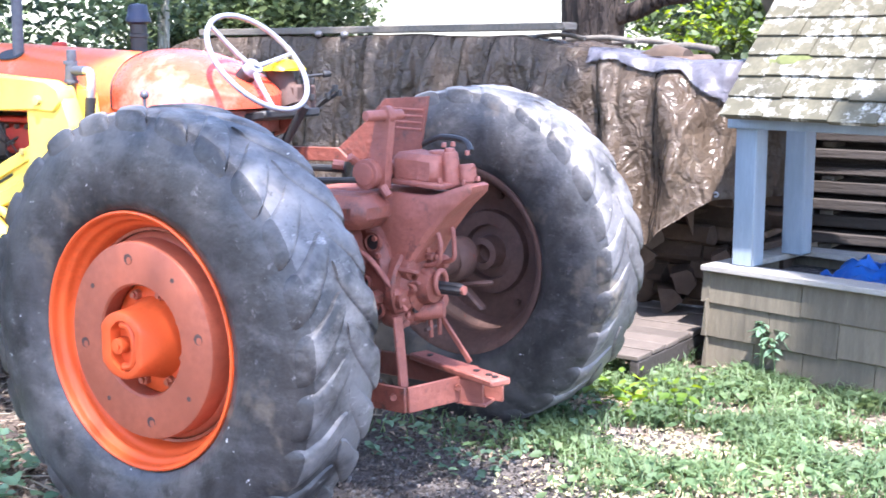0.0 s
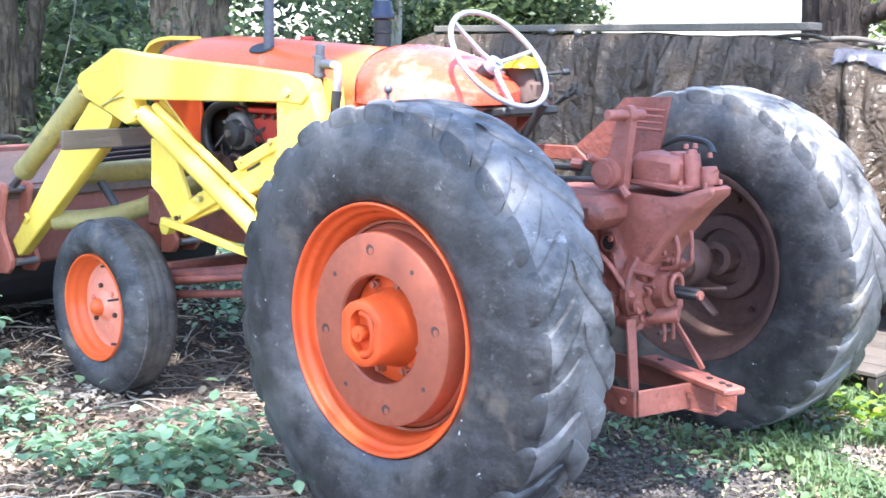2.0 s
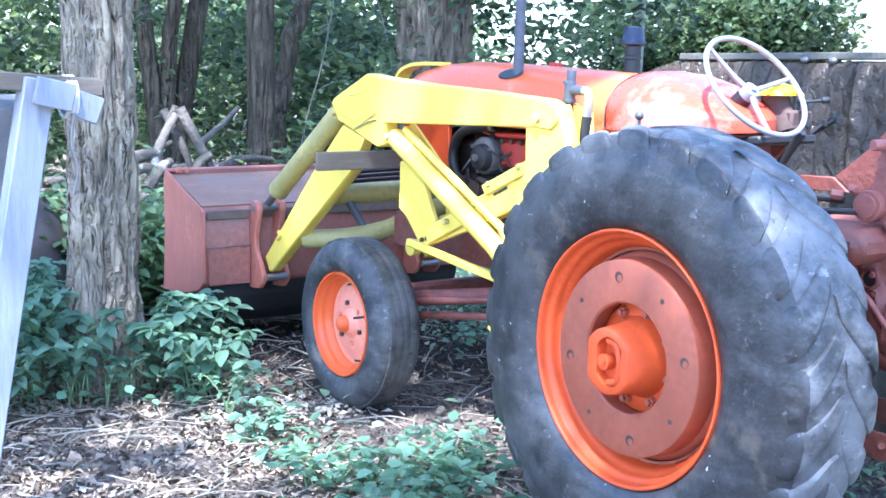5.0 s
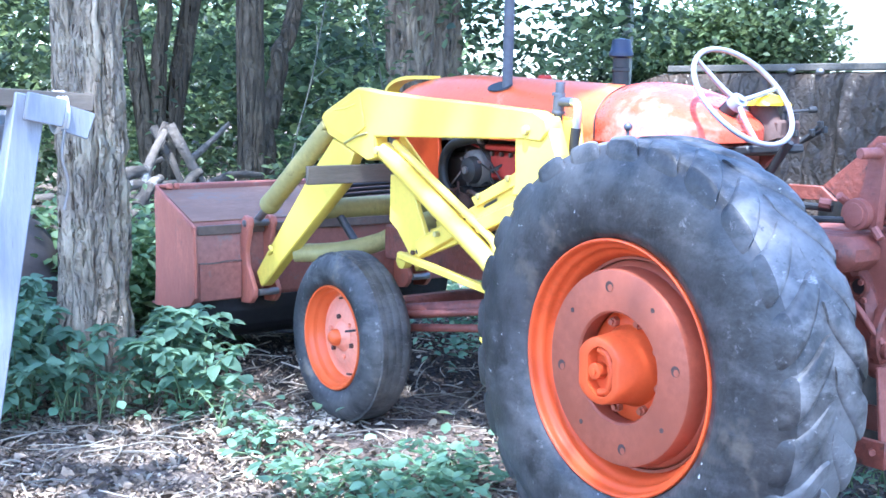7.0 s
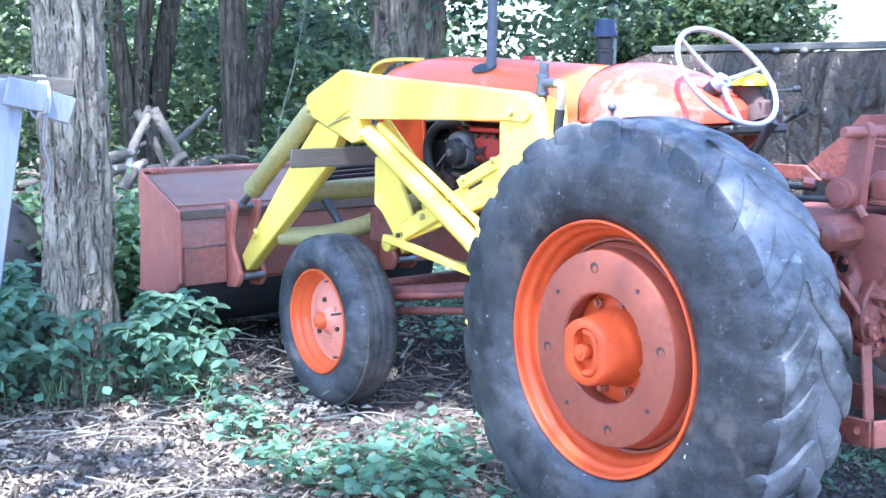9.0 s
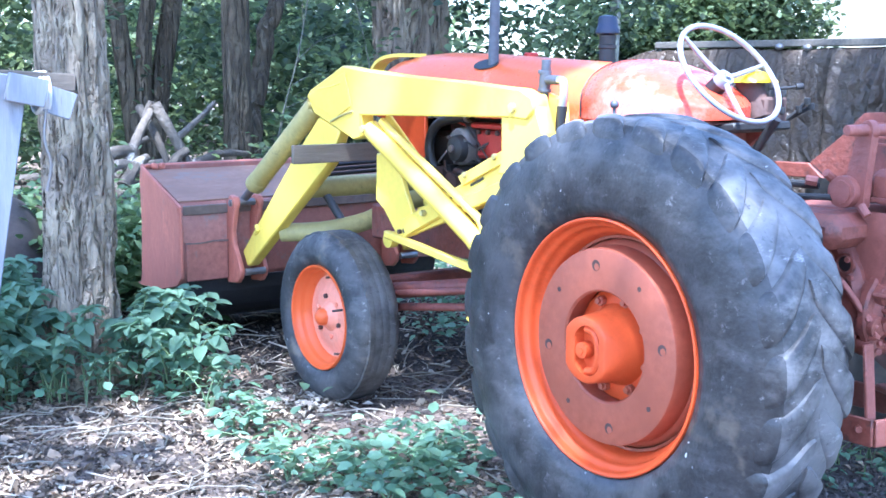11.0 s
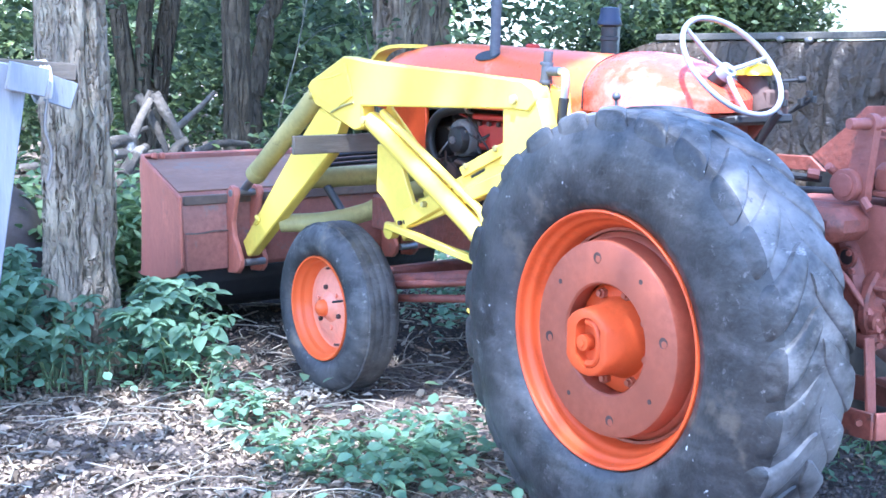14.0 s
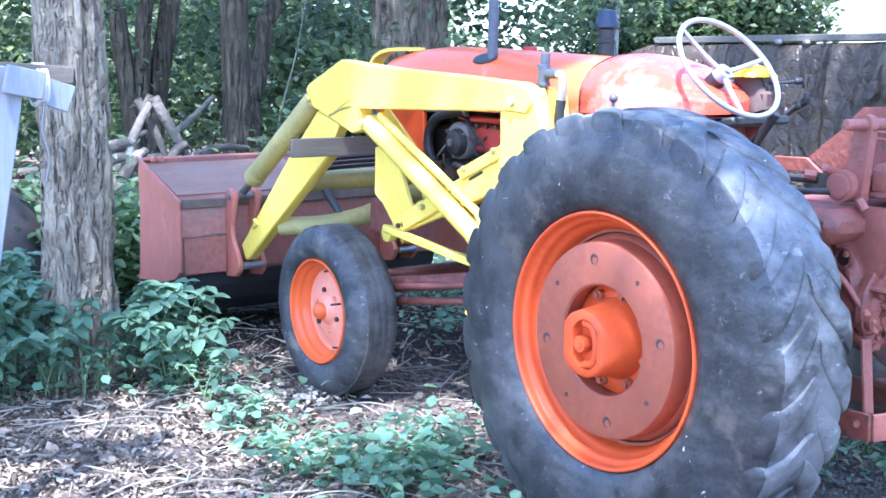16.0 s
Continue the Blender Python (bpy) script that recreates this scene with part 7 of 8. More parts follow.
# ---- the wishing well ----
def build_well():
    turn = radians(-10.5)
    at = Matrix.Translation((2.03, -0.53, 0.0)) @ Matrix.Rotation(turn, 4, "Z")
    # local frame: u runs along the front (-y), v runs back (+x)
    def place(u, v, z):
        return at @ Vector((v, -u, z))
    L, D = 1.25, 0.72
    well = thing("wishing_well", (2.03, -0.53, 0), "shingled wishing well planter with blue posts and mossy roof", "wishing well")

    def wbox(name, u0, u1, v0, v1, z0, z1, mat, label="", bevel=0.004):
        bm = box(B(), ((v0 + v1) / 2, -(u0 + u1) / 2, (z0 + z1) / 2), (v1 - v0, u1 - u0, z1 - z0), None, bevel)
        bm.transform(at)
        return part(name, bm, mat, well, label)
    front = wbox("front_wall", 0.012, L, 0.012, 0.04, 0.0, 0.455, SHINGLE, "weathered shingle-clad box")
    side = wbox("side_wall", 0.012, 0.04, 0.04, D, 0.0, 0.455, SHINGLE)
    wbox("side_wall", L - 0.03, L, 0.04, D, 0.0, 0.455, SHINGLE)
    wbox("back_wall", 0.012, L, D, D + 0.03, 0.0, 0.455, SHINGLE)
    wbox("soil", 0.04, L - 0.03, 0.04, D, 0.0, 0.40, GROUND)
    wbox("ledge", -0.03, L + 0.04, -0.035, 0.105, 0.457, 0.484, LEDGE, "weathered ledge board")
    wbox("ledge", -0.03, 0.105, 0.105, D + 0.06, 0.457, 0.484, LEDGE)
    wbox("ledge", -0.03, L + 0.04, D - 0.08, D + 0.06, 0.457, 0.486, LEDGE)
    for u, v in ((0.078, 0.05), (0.072, 0.50), (L - 0.2, 0.05), (L - 0.2, 0.50)):
        wbox("post", u, u + 0.106, v, v + 0.10, 0.484, 1.14, POST_BLUE, "faded blue painted post", 0.006)
    for v in (0.04, 0.52):
        wbox("lintel", 0.05, L + 0.02, v - 0.02, v + 0.02, 1.105, 1.165, POST_BLUE)
    # wall shingles: three courses on the front and on the side
    rng = random.Random(31)
    widths = [0.24, 0.33, 0.42, 0.50]
    meshes = {w: mesh_of("wall_shingle", prism(B(), [(-0.006, 0.0), (0.021, 0.0), (0.004, 0.17), (-0.002, 0.17)], "y", -w / 2 + 0.002, w / 2 - 0.002, 0.0015), SHINGLE, 30) for w in widths}
    for course in range(3):
        z = 0.008 + course * 0.150
        for on_side in (False, True):
            u, end = -rng.uniform(0, 0.05), D if on_side else L
            while u < end:
                w = rng.choice(widths)
                if not on_side:
                    m = at @ Matrix.Translation((0.006 - 0.0035 * (course % 2), -(u + w / 2), z + rng.uniform(-0.006, 0.006))) @ Matrix.Rotation(math.pi, 4, "Z") @ Matrix.Rotation(rng.uniform(-0.012, 0.012), 4, "X")
                else:
                    m = at @ Matrix.Translation((u + w / 2, 0.006 - 0.012, z)) @ Matrix.Rotation(math.pi / 2, 4, "Z")
                piece("wall_shingle", meshes[w], front if not on_side else side, m)
                u += w
    # gabled roof: two sheathed slopes, shingled courses, ridge along the front
    pitch = radians(50)
    over = 0.10
    roof_front = None
    for sgn in (1, -1):
        base_v = -over if sgn == 1 else 0.95 + over - 0.16
        slope = at @ Matrix.Translation((base_v, 0.0, 1.165)) @ Matrix.Rotation(-pitch if sgn == 1 else math.pi + pitch, 4, "Y")
        ob = B()
        if sgn == 1:
            box(ob, (0.43, -L / 2 - 0.11, -0.012), (0.86, L, 0.018), None, 0.002)
            m0 = slope
        else:
            m0 = at @ Matrix.Translation((base_v, 0, 1.165)) @ Matrix.Rotation(math.pi, 4, "Z") @ Matrix.Rotation(-pitch, 4, "Y")
            box(ob, (0.43, L / 2, -0.012), (0.86, L + 0.10, 0.018), None, 0.002)
        ob.transform(m0)
        roof = part("roof", ob, SHINGLE, well, "steep roof of lichen-covered shingles")
        widths = [0.13, 0.17, 0.21, 0.26]
        roof_meshes = {w: mesh_of("roof_shingle", prism(B(), [(0.0, 0.0), (-0.003, 0.026), (0.18, 0.006), (0.18, -0.003)], "y", -w / 2 + 0.0015, w / 2 - 0.0015, 0.002), ROOF_SHINGLE, 30) for w in widths}
        for course in range(8):
            d = -0.02 + course * 0.112
            u = 0.10 if sgn == 1 else -0.05
            while u < L + 0.05:
                w = rng.choice(widths) * (0.6 if u in (0.10, -0.05) and course % 2 else 1)
                w = min(widths, key=lambda q: abs(q - w))
                yy = -(u + w / 2) if sgn == 1 else (u + w / 2)
                piece("roof_shingle", roof_meshes[w], roof, m0 @ Matrix.Translation((d + rng.uniform(-0.007, 0.007), yy, 0.004 + rng.uniform(0, 0.004))))
                u += w
        if sgn == 1:
            roof_front = (roof, m0)
    roof, m0 = roof_front
    for d, u, r in ((0.30, 0.30, 0.045), (0.32, 0.37, 0.035), (0.28, 0.25, 0.028), (0.12, 0.22, 0.018), (0.48, 0.18, 0.02)):
        bm = B()
        bmesh.ops.create_icosphere(bm, subdivisions=3, radius=r, matrix=Matrix.Diagonal((0.9, 1.3, 0.2, 1)))
        for v in bm.verts:
            v.co *= 1 + 0.35 * noise.noise(v.co * 40)
        bm.transform(m0 @ Matrix.Translation((d, -u, 0.02)))
        part("moss_tuft", bm, MOSS, roof, "yellow-green moss tuft", smooth=180)
    # blue sheet lying crumpled in the box
    bm = B()
    rows = []
    for i in range(25):
        rows.append([Vector((0.16 + 0.02 * j, -(0.45 + 0.028 * i), 0.435 + 0.12 * abs(noise.noise(Vector((i * 0.30, j * 0.33, 3)))) + 0.05 * math.sin(math.pi * j / 20) * math.sin(math.pi * min(1, i / 8) / 2))) for j in range(21)])
    loft(bm, rows, cap=False, closed=False)
    bmesh.ops.solidify(bm, geom=bm.faces[:], thickness=0.004)
    bm.transform(at)
    sheet = part("sheet", bm, BLUE_TARP, None, smooth=60)
    tagged(sheet, "crumpled bright blue plastic sheet inside the wishing well", "plastic sheet")
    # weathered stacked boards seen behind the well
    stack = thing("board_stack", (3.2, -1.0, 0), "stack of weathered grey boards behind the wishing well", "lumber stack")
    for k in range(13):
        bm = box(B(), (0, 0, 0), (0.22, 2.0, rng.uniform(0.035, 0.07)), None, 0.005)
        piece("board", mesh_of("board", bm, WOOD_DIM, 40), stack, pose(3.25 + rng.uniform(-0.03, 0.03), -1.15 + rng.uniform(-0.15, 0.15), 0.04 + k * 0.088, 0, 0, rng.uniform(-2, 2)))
        # second row, added behind to close the bright gaps between the boards
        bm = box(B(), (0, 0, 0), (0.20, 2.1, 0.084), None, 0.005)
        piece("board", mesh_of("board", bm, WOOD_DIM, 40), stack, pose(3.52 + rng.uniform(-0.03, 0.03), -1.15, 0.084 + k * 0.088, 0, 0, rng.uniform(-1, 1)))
        if k % 2 == 0:
            for y in (-1.7, -0.7):
                part("spacer", box(B(), (3.25, y, 0.082 + k * 0.088), (0.16, 0.07, 0.028), None, 0.003), WOOD_GREY, stack)


build_well()


# ---- whitewashed timber stand at the edge of the wood ----
def build_stand():
    stand = thing("timber_stand", (-2.25, 1.3, 0), "whitewashed timber stand with a grey beam and cord", "timber stand")
    part("leg", bar(B(), (-2.39, 1.30, 0.0), (-2.145, 1.30, 1.40), 0.075, 0.095, (1, 0, 0), 0.004), WOOD_WHITE, stand, "whitewashed leaning leg")
    part("leg", bar(B(), (-2.20, 2.40, 0.0), (-2.20, 1.40, 1.33), 0.075, 0.09, (1, 0, 0), 0.004), WOOD_WHITE, stand)
    part("beam", bar(B(), (-2.55, 1.33, 1.412), (-1.945, 1.33, 1.375), 0.10, 0.055, (0, 0, 1), 0.004), PLATE_GREY, stand, "weathered grey-brown beam")
    part("cap_board", bar(B(), (-2.172, 1.238, 1.368), (-2.055, 1.238, 1.343), 0.022, 0.085, (0, 0, 1), 0.003), WOOD_WHITE, stand)
    part("cap_board", bar(B(), (-2.040, 1.290, 1.330), (-1.955, 1.290, 1.300), 0.022, 0.085, (0, 0, 1), 0.003), WOOD_WHITE, stand)
    c = Vector((-2.045, 1.32, 1.345))
    for k in range(3):
        ring = [c + Vector((0.012 * k - 0.012, math.cos(a) * 0.055, math.sin(a) * 0.062)) for a in (2 * math.pi * i / 24 for i in range(24))]
        part("cord", tube(B(), ring, 0.007, 8, closed=True), ROPE, stand, "white cord")
    part("chain", tube(B(), smooth_path([c + Vector((0.0, -0.05, -0.05)), c + Vector((-0.012, -0.055, -0.14)), c + Vector((0.004, -0.06, -0.22)), c + Vector((-0.012, -0.06, -0.30))], 5), 0.005, 8), STEEL, stand, "thin hanging steel chain")
    part("foot_board", bar(B(), (-2.45, 2.46, 0.03), (-1.955, 2.49, 0.03), 0.09, 0.05, (0, 0, 1), 0.004), WOOD_WHITE, stand)


build_stand()


def build_rock():
    bm = B()
    bmesh.ops.create_icosphere(bm, subdivisions=4, radius=0.34, matrix=Matrix.Translation((-1.30, 4.5, 0.33)) @ Matrix.Diagonal((1.0, 0.9, 1.05, 1)))
    for v in bm.verts:
        v.co += (v.co - Vector((-1.30, 4.5, 0.3))) * (0.22 * noise.noise(v.co * 2.2) + 0.05 * noise.noise(v.co * 9))
    tagged(part("boulder", bm, STONE, None, smooth=60), "rounded brown boulder among the weeds behind the tree", "boulder")


build_rock()


def build_brush():
    """Cut branches heaped behind the bucket."""
    rng = random.Random(17)
    heap = thing("brush_heap", (0.4, 6.0, 0), "heap of pale dead branches and cut logs in the wood", "brush heap")
    ends = [((-0.06, 5.6, 0.72), (0.20, 5.75, 1.10), 0.042), ((0.22, 5.75, 1.14), (0.44, 5.6, 0.66), 0.045), ((0.17, 5.9, 1.12), (0.30, 5.62, 0.62), 0.034), ((0.02, 5.95, 0.62), (0.22, 5.8, 1.16), 0.036),
            ((0.62, 6.3, 0.85), (1.05, 6.5, 1.12), 0.03), ((-0.22, 5.6, 0.80), (0.0, 5.62, 0.84), 0.055), ((-0.30, 5.55, 0.66), (0.02, 5.6, 0.72), 0.05), ((0.26, 5.62, 0.66), (0.40, 5.6, 0.82), 0.045), ((-0.12, 5.5, 0.60), (0.10, 5.62, 0.78), 0.05)]
    for k in range(26):
        a = Vector((rng.uniform(-0.7, 0.55), rng.uniform(5.55, 6.5), rng.uniform(0.08, 0.74)))
        w = rng.uniform(-1.2, 1.2)
        ends.append((a, a + Vector((math.cos(w), rng.uniform(-0.5, 0.5), math.sin(w) * 0.6)) * rng.uniform(0.2, 0.5), rng.uniform(0.03, 0.06)))
    for _ in range(40):
        a = Vector((rng.uniform(-1.6, 1.4), rng.uniform(5.5, 6.8), rng.uniform(0.05, 0.7)))
        d = Vector((rng.uniform(-0.7, 0.7), rng.uniform(-0.3, 0.3), rng.uniform(-0.15, 0.3)))
        ends.append((a, a + d, rng.uniform(0.015, 0.065)))
    for a, b, r in ends:
        a, b = Vector(a), Vector(b)
        mid = (a + b) / 2 + Vector((0, 0, rng.uniform(-0.04, 0.06)))
        pts = smooth_path([a, mid, b], 5)
        part("dead_branch", tube(B(), pts, r, 10, radii=[r * (1 - 0.4 * i / (len(pts) - 1)) for i in range(len(pts))], rough=0.10, rng=rng), rng.choice((BARK_FAR, BARK_FAR, LOG_PALE, TWIG)) if r < 0.032 else LOG_PALE, heap, smooth=60)


build_brush()


def build_sapling(points, leaves, seed):
    """A slender leaning sapling with a few side twigs and loose leaves."""
    rng = random.Random(seed)
    tree = thing("sapling", points[0], "slender pale leaning sapling with sparse leaves in the wood", "sapling")
    path = smooth_path(points, 8)
    part("trunk", tube(B(), path, 0.012, 8, radii=[0.009 - 0.005 * i / (len(path) - 1) for i in range(len(path))]), SAPLING, tree, smooth=60)
    spots = []
    for k in range(7):
        a = path[int(len(path) * (0.35 + 0.09 * k))]
        b = a + Vector((rng.uniform(-0.5, 0.6), rng.uniform(-0.2, 0.2), rng.uniform(0.02, 0.22)))
        part("twig", tube(B(), smooth_path([a, (a + b) / 2 + Vector((0, 0, 0.04)), b], 5), 0.003, 6), SAPLING, tree, smooth=60)
        for _ in range(leaves):
            t = rng.uniform(0.3, 1.1)
            spots.append(a.lerp(b, t) + Vector([rng.uniform(-0.08, 0.08) for _ in range(3)]))
    foliage("crown", np.array(spots), np.array([rng.uniform(0.05, 0.10) for _ in spots]), LEAF_FAR, tree, seed, up=1.2, wide=0.7, rich=True)


build_sapling([(0.92, 5.4, 0.0), (0.97, 5.4, 0.6), (1.05, 5.4, 1.05), (1.19, 5.4, 1.51), (1.36, 5.45, 2.2)], 16, 71)
build_sapling([(2.25, 5.9, 0.0), (2.2, 5.9, 0.9), (2.05, 5.9, 1.7), (1.8, 5.95, 2.5)], 22, 72)
build_sapling([(0.2, 7.0, 0.0), (0.15, 7.0, 0.8), (0.3, 7.0, 1.6), (0.6, 7.05, 2.6)], 22, 73)

# ---- plants and litter ----
def leaf_mesh(name, length, width, material):
    bm = B()
    rows = []
    for i in range(7):
        t = i / 6
        w = width * math.sin(math.pi * min(1, t * 0.92 + 0.06)) ** 0.8 * (1 - 0.25 * t)
        z = -0.28 * length * t * t
        rows.append([Vector((t * length, -w / 2, z + w * 0.16)), Vector((t * length, 0, z)), Vector((t * length, w / 2, z + w * 0.16))])
    loft(bm, rows, cap=False, closed=False)
    return mesh_of(name, bm, material, 180)


LEAVES_SMALL = [leaf_mesh("leaf", s, s * 0.6, LEAF_WEED) for s in (0.045, 0.058, 0.072)]
LEAVES_TALL = [leaf_mesh("leaf", s, s * 0.72, LEAF_WEED) for s in (0.065, 0.085, 0.105)]


def weed(base, height, spread, stems, seed, label):
    """A leafy weed: arching stems with pairs of pointed leaves."""
    rng = random.Random(seed)
    leaves = LEAVES_TALL if height > 0.3 else LEAVES_SMALL
    plant = thing("weed_plant", (base[0], base[1], height_at(*base)), label, "weed", "leafy weeds")
    root = Vector((base[0], base[1], height_at(*base)))
    for s in range(stems):
        w = rng.uniform(0, 2 * math.pi)
        reach = Vector((math.cos(w), math.sin(w), 0)) * spread * rng.uniform(0.3, 1.0)
        h = height * rng.uniform(0.55, 1.0)
        start = root + Vector((rng.uniform(-0.06, 0.06), rng.uniform(-0.06, 0.06), -0.01))
        pts = smooth_path([start, start + reach * 0.25 + Vector((0, 0, h * 0.5)), start + reach * 0.7 + Vector((0, 0, h * 0.9)), start + reach + Vector((0, 0, h))], 5)
        part("stem", tube(B(), pts, 0.004, 5, radii=[0.005 - 0.003 * i / (len(pts) - 1) for i in range(len(pts))]), STEM, plant, smooth=90)
        n = max(3, int(h / 0.040))
        for k in range(n):
            q = pts[int((0.25 + 0.75 * (k + 1) / n) * (len(pts) - 1))]
            for side in (0, 1):
                a = w + math.pi / 2 + side * math.pi + rng.uniform(-0.6, 0.6) + k * 1.2
                m = Matrix.Translation(q) @ Matrix.Rotation(a, 4, "Z") @ Matrix.Rotation(rng.uniform(-0.3, 0.45), 4, "Y") @ Matrix.Rotation(rng.uniform(-0.5, 0.5), 4, "X") @ Matrix.Scale(rng.uniform(0.55, 1.0), 4)
                piece("leaf", rng.choice(leaves), plant, m)
        m = Matrix.Translation(pts[-1]) @ Matrix.Rotation(w, 4, "Z")
        piece("leaf", leaves[0], plant, m)
    return plant


def build_weeds():
    tall = "leafy green weed growing at the foot of the tree"
    spots = [(-1.22, 2.62, 0.46, 0.24, 9), (-1.02, 2.75, 0.42, 0.22, 8), (-1.12, 2.38, 0.36, 0.25, 8), (-0.88, 2.95, 0.34, 0.2, 6), (-1.62, 2.62, 0.42, 0.22, 8),
             (-1.80, 2.75, 0.55, 0.25, 8), (-1.75, 3.2, 0.6, 0.3, 8), (-1.95, 2.85, 0.45, 0.25, 7), (-1.55, 3.4, 0.5, 0.3, 7), (-1.98, 2.55, 0.5, 0.24, 8), (-2.10, 2.80, 0.6, 0.25, 8), (-1.88, 3.15, 0.65, 0.28, 8), (-1.66, 3.05, 0.55, 0.25, 8), (-1.95, 3.5, 0.7, 0.3, 8), (-1.48, 2.50, 0.30, 0.16, 5)]
    for k, (x, y, h, r, n) in enumerate(spots):
        weed((x, y), h, r, n + 3, 100 + k, tall)
    low = "low spreading green weed on the leaf litter"
    spots = [(-1.12, 2.04, 0.20, 0.20, 7), (-1.15, 1.72, 0.15, 0.18, 5), (-1.22, 1.40, 0.12, 0.16, 4), (-0.68, 1.02, 0.16, 0.18, 5), (-1.26, 1.12, 0.18, 0.20, 6), (-1.08, 0.98, 0.17, 0.18, 5),
             (-0.98, 0.84, 0.17, 0.18, 5), (-1.12, 0.74, 0.16, 0.18, 5)]
    for k, (x, y, h, r, n) in enumerate(spots):
        weed((x, y), h, r, n, 200 + k, low)
    weed((1.93, -0.86), 0.295, 0.05, 4, 301, "single upright weed in front of the wishing well")


build_weeds()


def ground_points(rng, n, inside, x0, x1, y0, y1, lift=0.0):
    out = []
    while len(out) < n:
        x, y = rng.uniform(x0, x1), rng.uniform(y0, y1)
        if rng.random() < inside(x, y):
            out.append((x, y, height_at(x, y) + lift + rng.uniform(0, 0.012)))
    return np.array(out)


def chips(name, points, sizes, material, seed, tilt=0.5):
    """Broken bits of leaf, bark and wood: uneven five-sided flakes, bent along the middle, each with its own lie."""
    rng = np.random.default_rng(seed)
    n = len(points)
    turn = rng.uniform(0, 2 * math.pi, n)
    u = np.stack([np.cos(turn), np.sin(turn), rng.normal(0, tilt, n)], 1)
    u /= np.linalg.norm(u, axis=1)[:, None]
    v = np.stack([-np.sin(turn), np.cos(turn), rng.normal(0, tilt, n)], 1)
    v -= (u * v).sum(1)[:, None] * u
    v /= np.linalg.norm(v, axis=1)[:, None]
    w = np.cross(u, v)
    L = np.asarray(sizes)[:, None]
    thin = rng.uniform(0.25, 0.9, (n, 1))
    ring = []
    for k in range(5):
        a = 2 * math.pi * k / 5 + rng.uniform(-0.45, 0.45, (n, 1))
        r = rng.uniform(0.3, 0.62, (n, 1))
        ring.append(points + u * np.cos(a) * r * L + v * np.sin(a) * r * L * thin + w * rng.uniform(-0.16, 0.16, (n, 1)) * L)
    ring.append(points + w * rng.uniform(0.02, 0.2, (n, 1)) * L)
    verts = np.stack(ring, 1).reshape(-1, 3)
    tri = np.array([(k, (k + 1) % 5, 5) for k in range(5)])
    idx = (np.arange(n)[:, None, None] * 6 + tri[None]).reshape(-1)
    me = bpy.data.meshes.new(name)
    me.vertices.add(len(verts))
    me.vertices.foreach_set("co", verts.ravel())
    me.loops.add(len(idx))
    me.loops.foreach_set("vertex_index", idx.astype(np.int32))
    me.polygons.add(len(idx) // 3)
    me.polygons.foreach_set("loop_start", np.arange(0, len(idx), 3, dtype=np.int32))
    me.update(calc_edges=True)
    me.materials.append(material)
    return new(name, me)


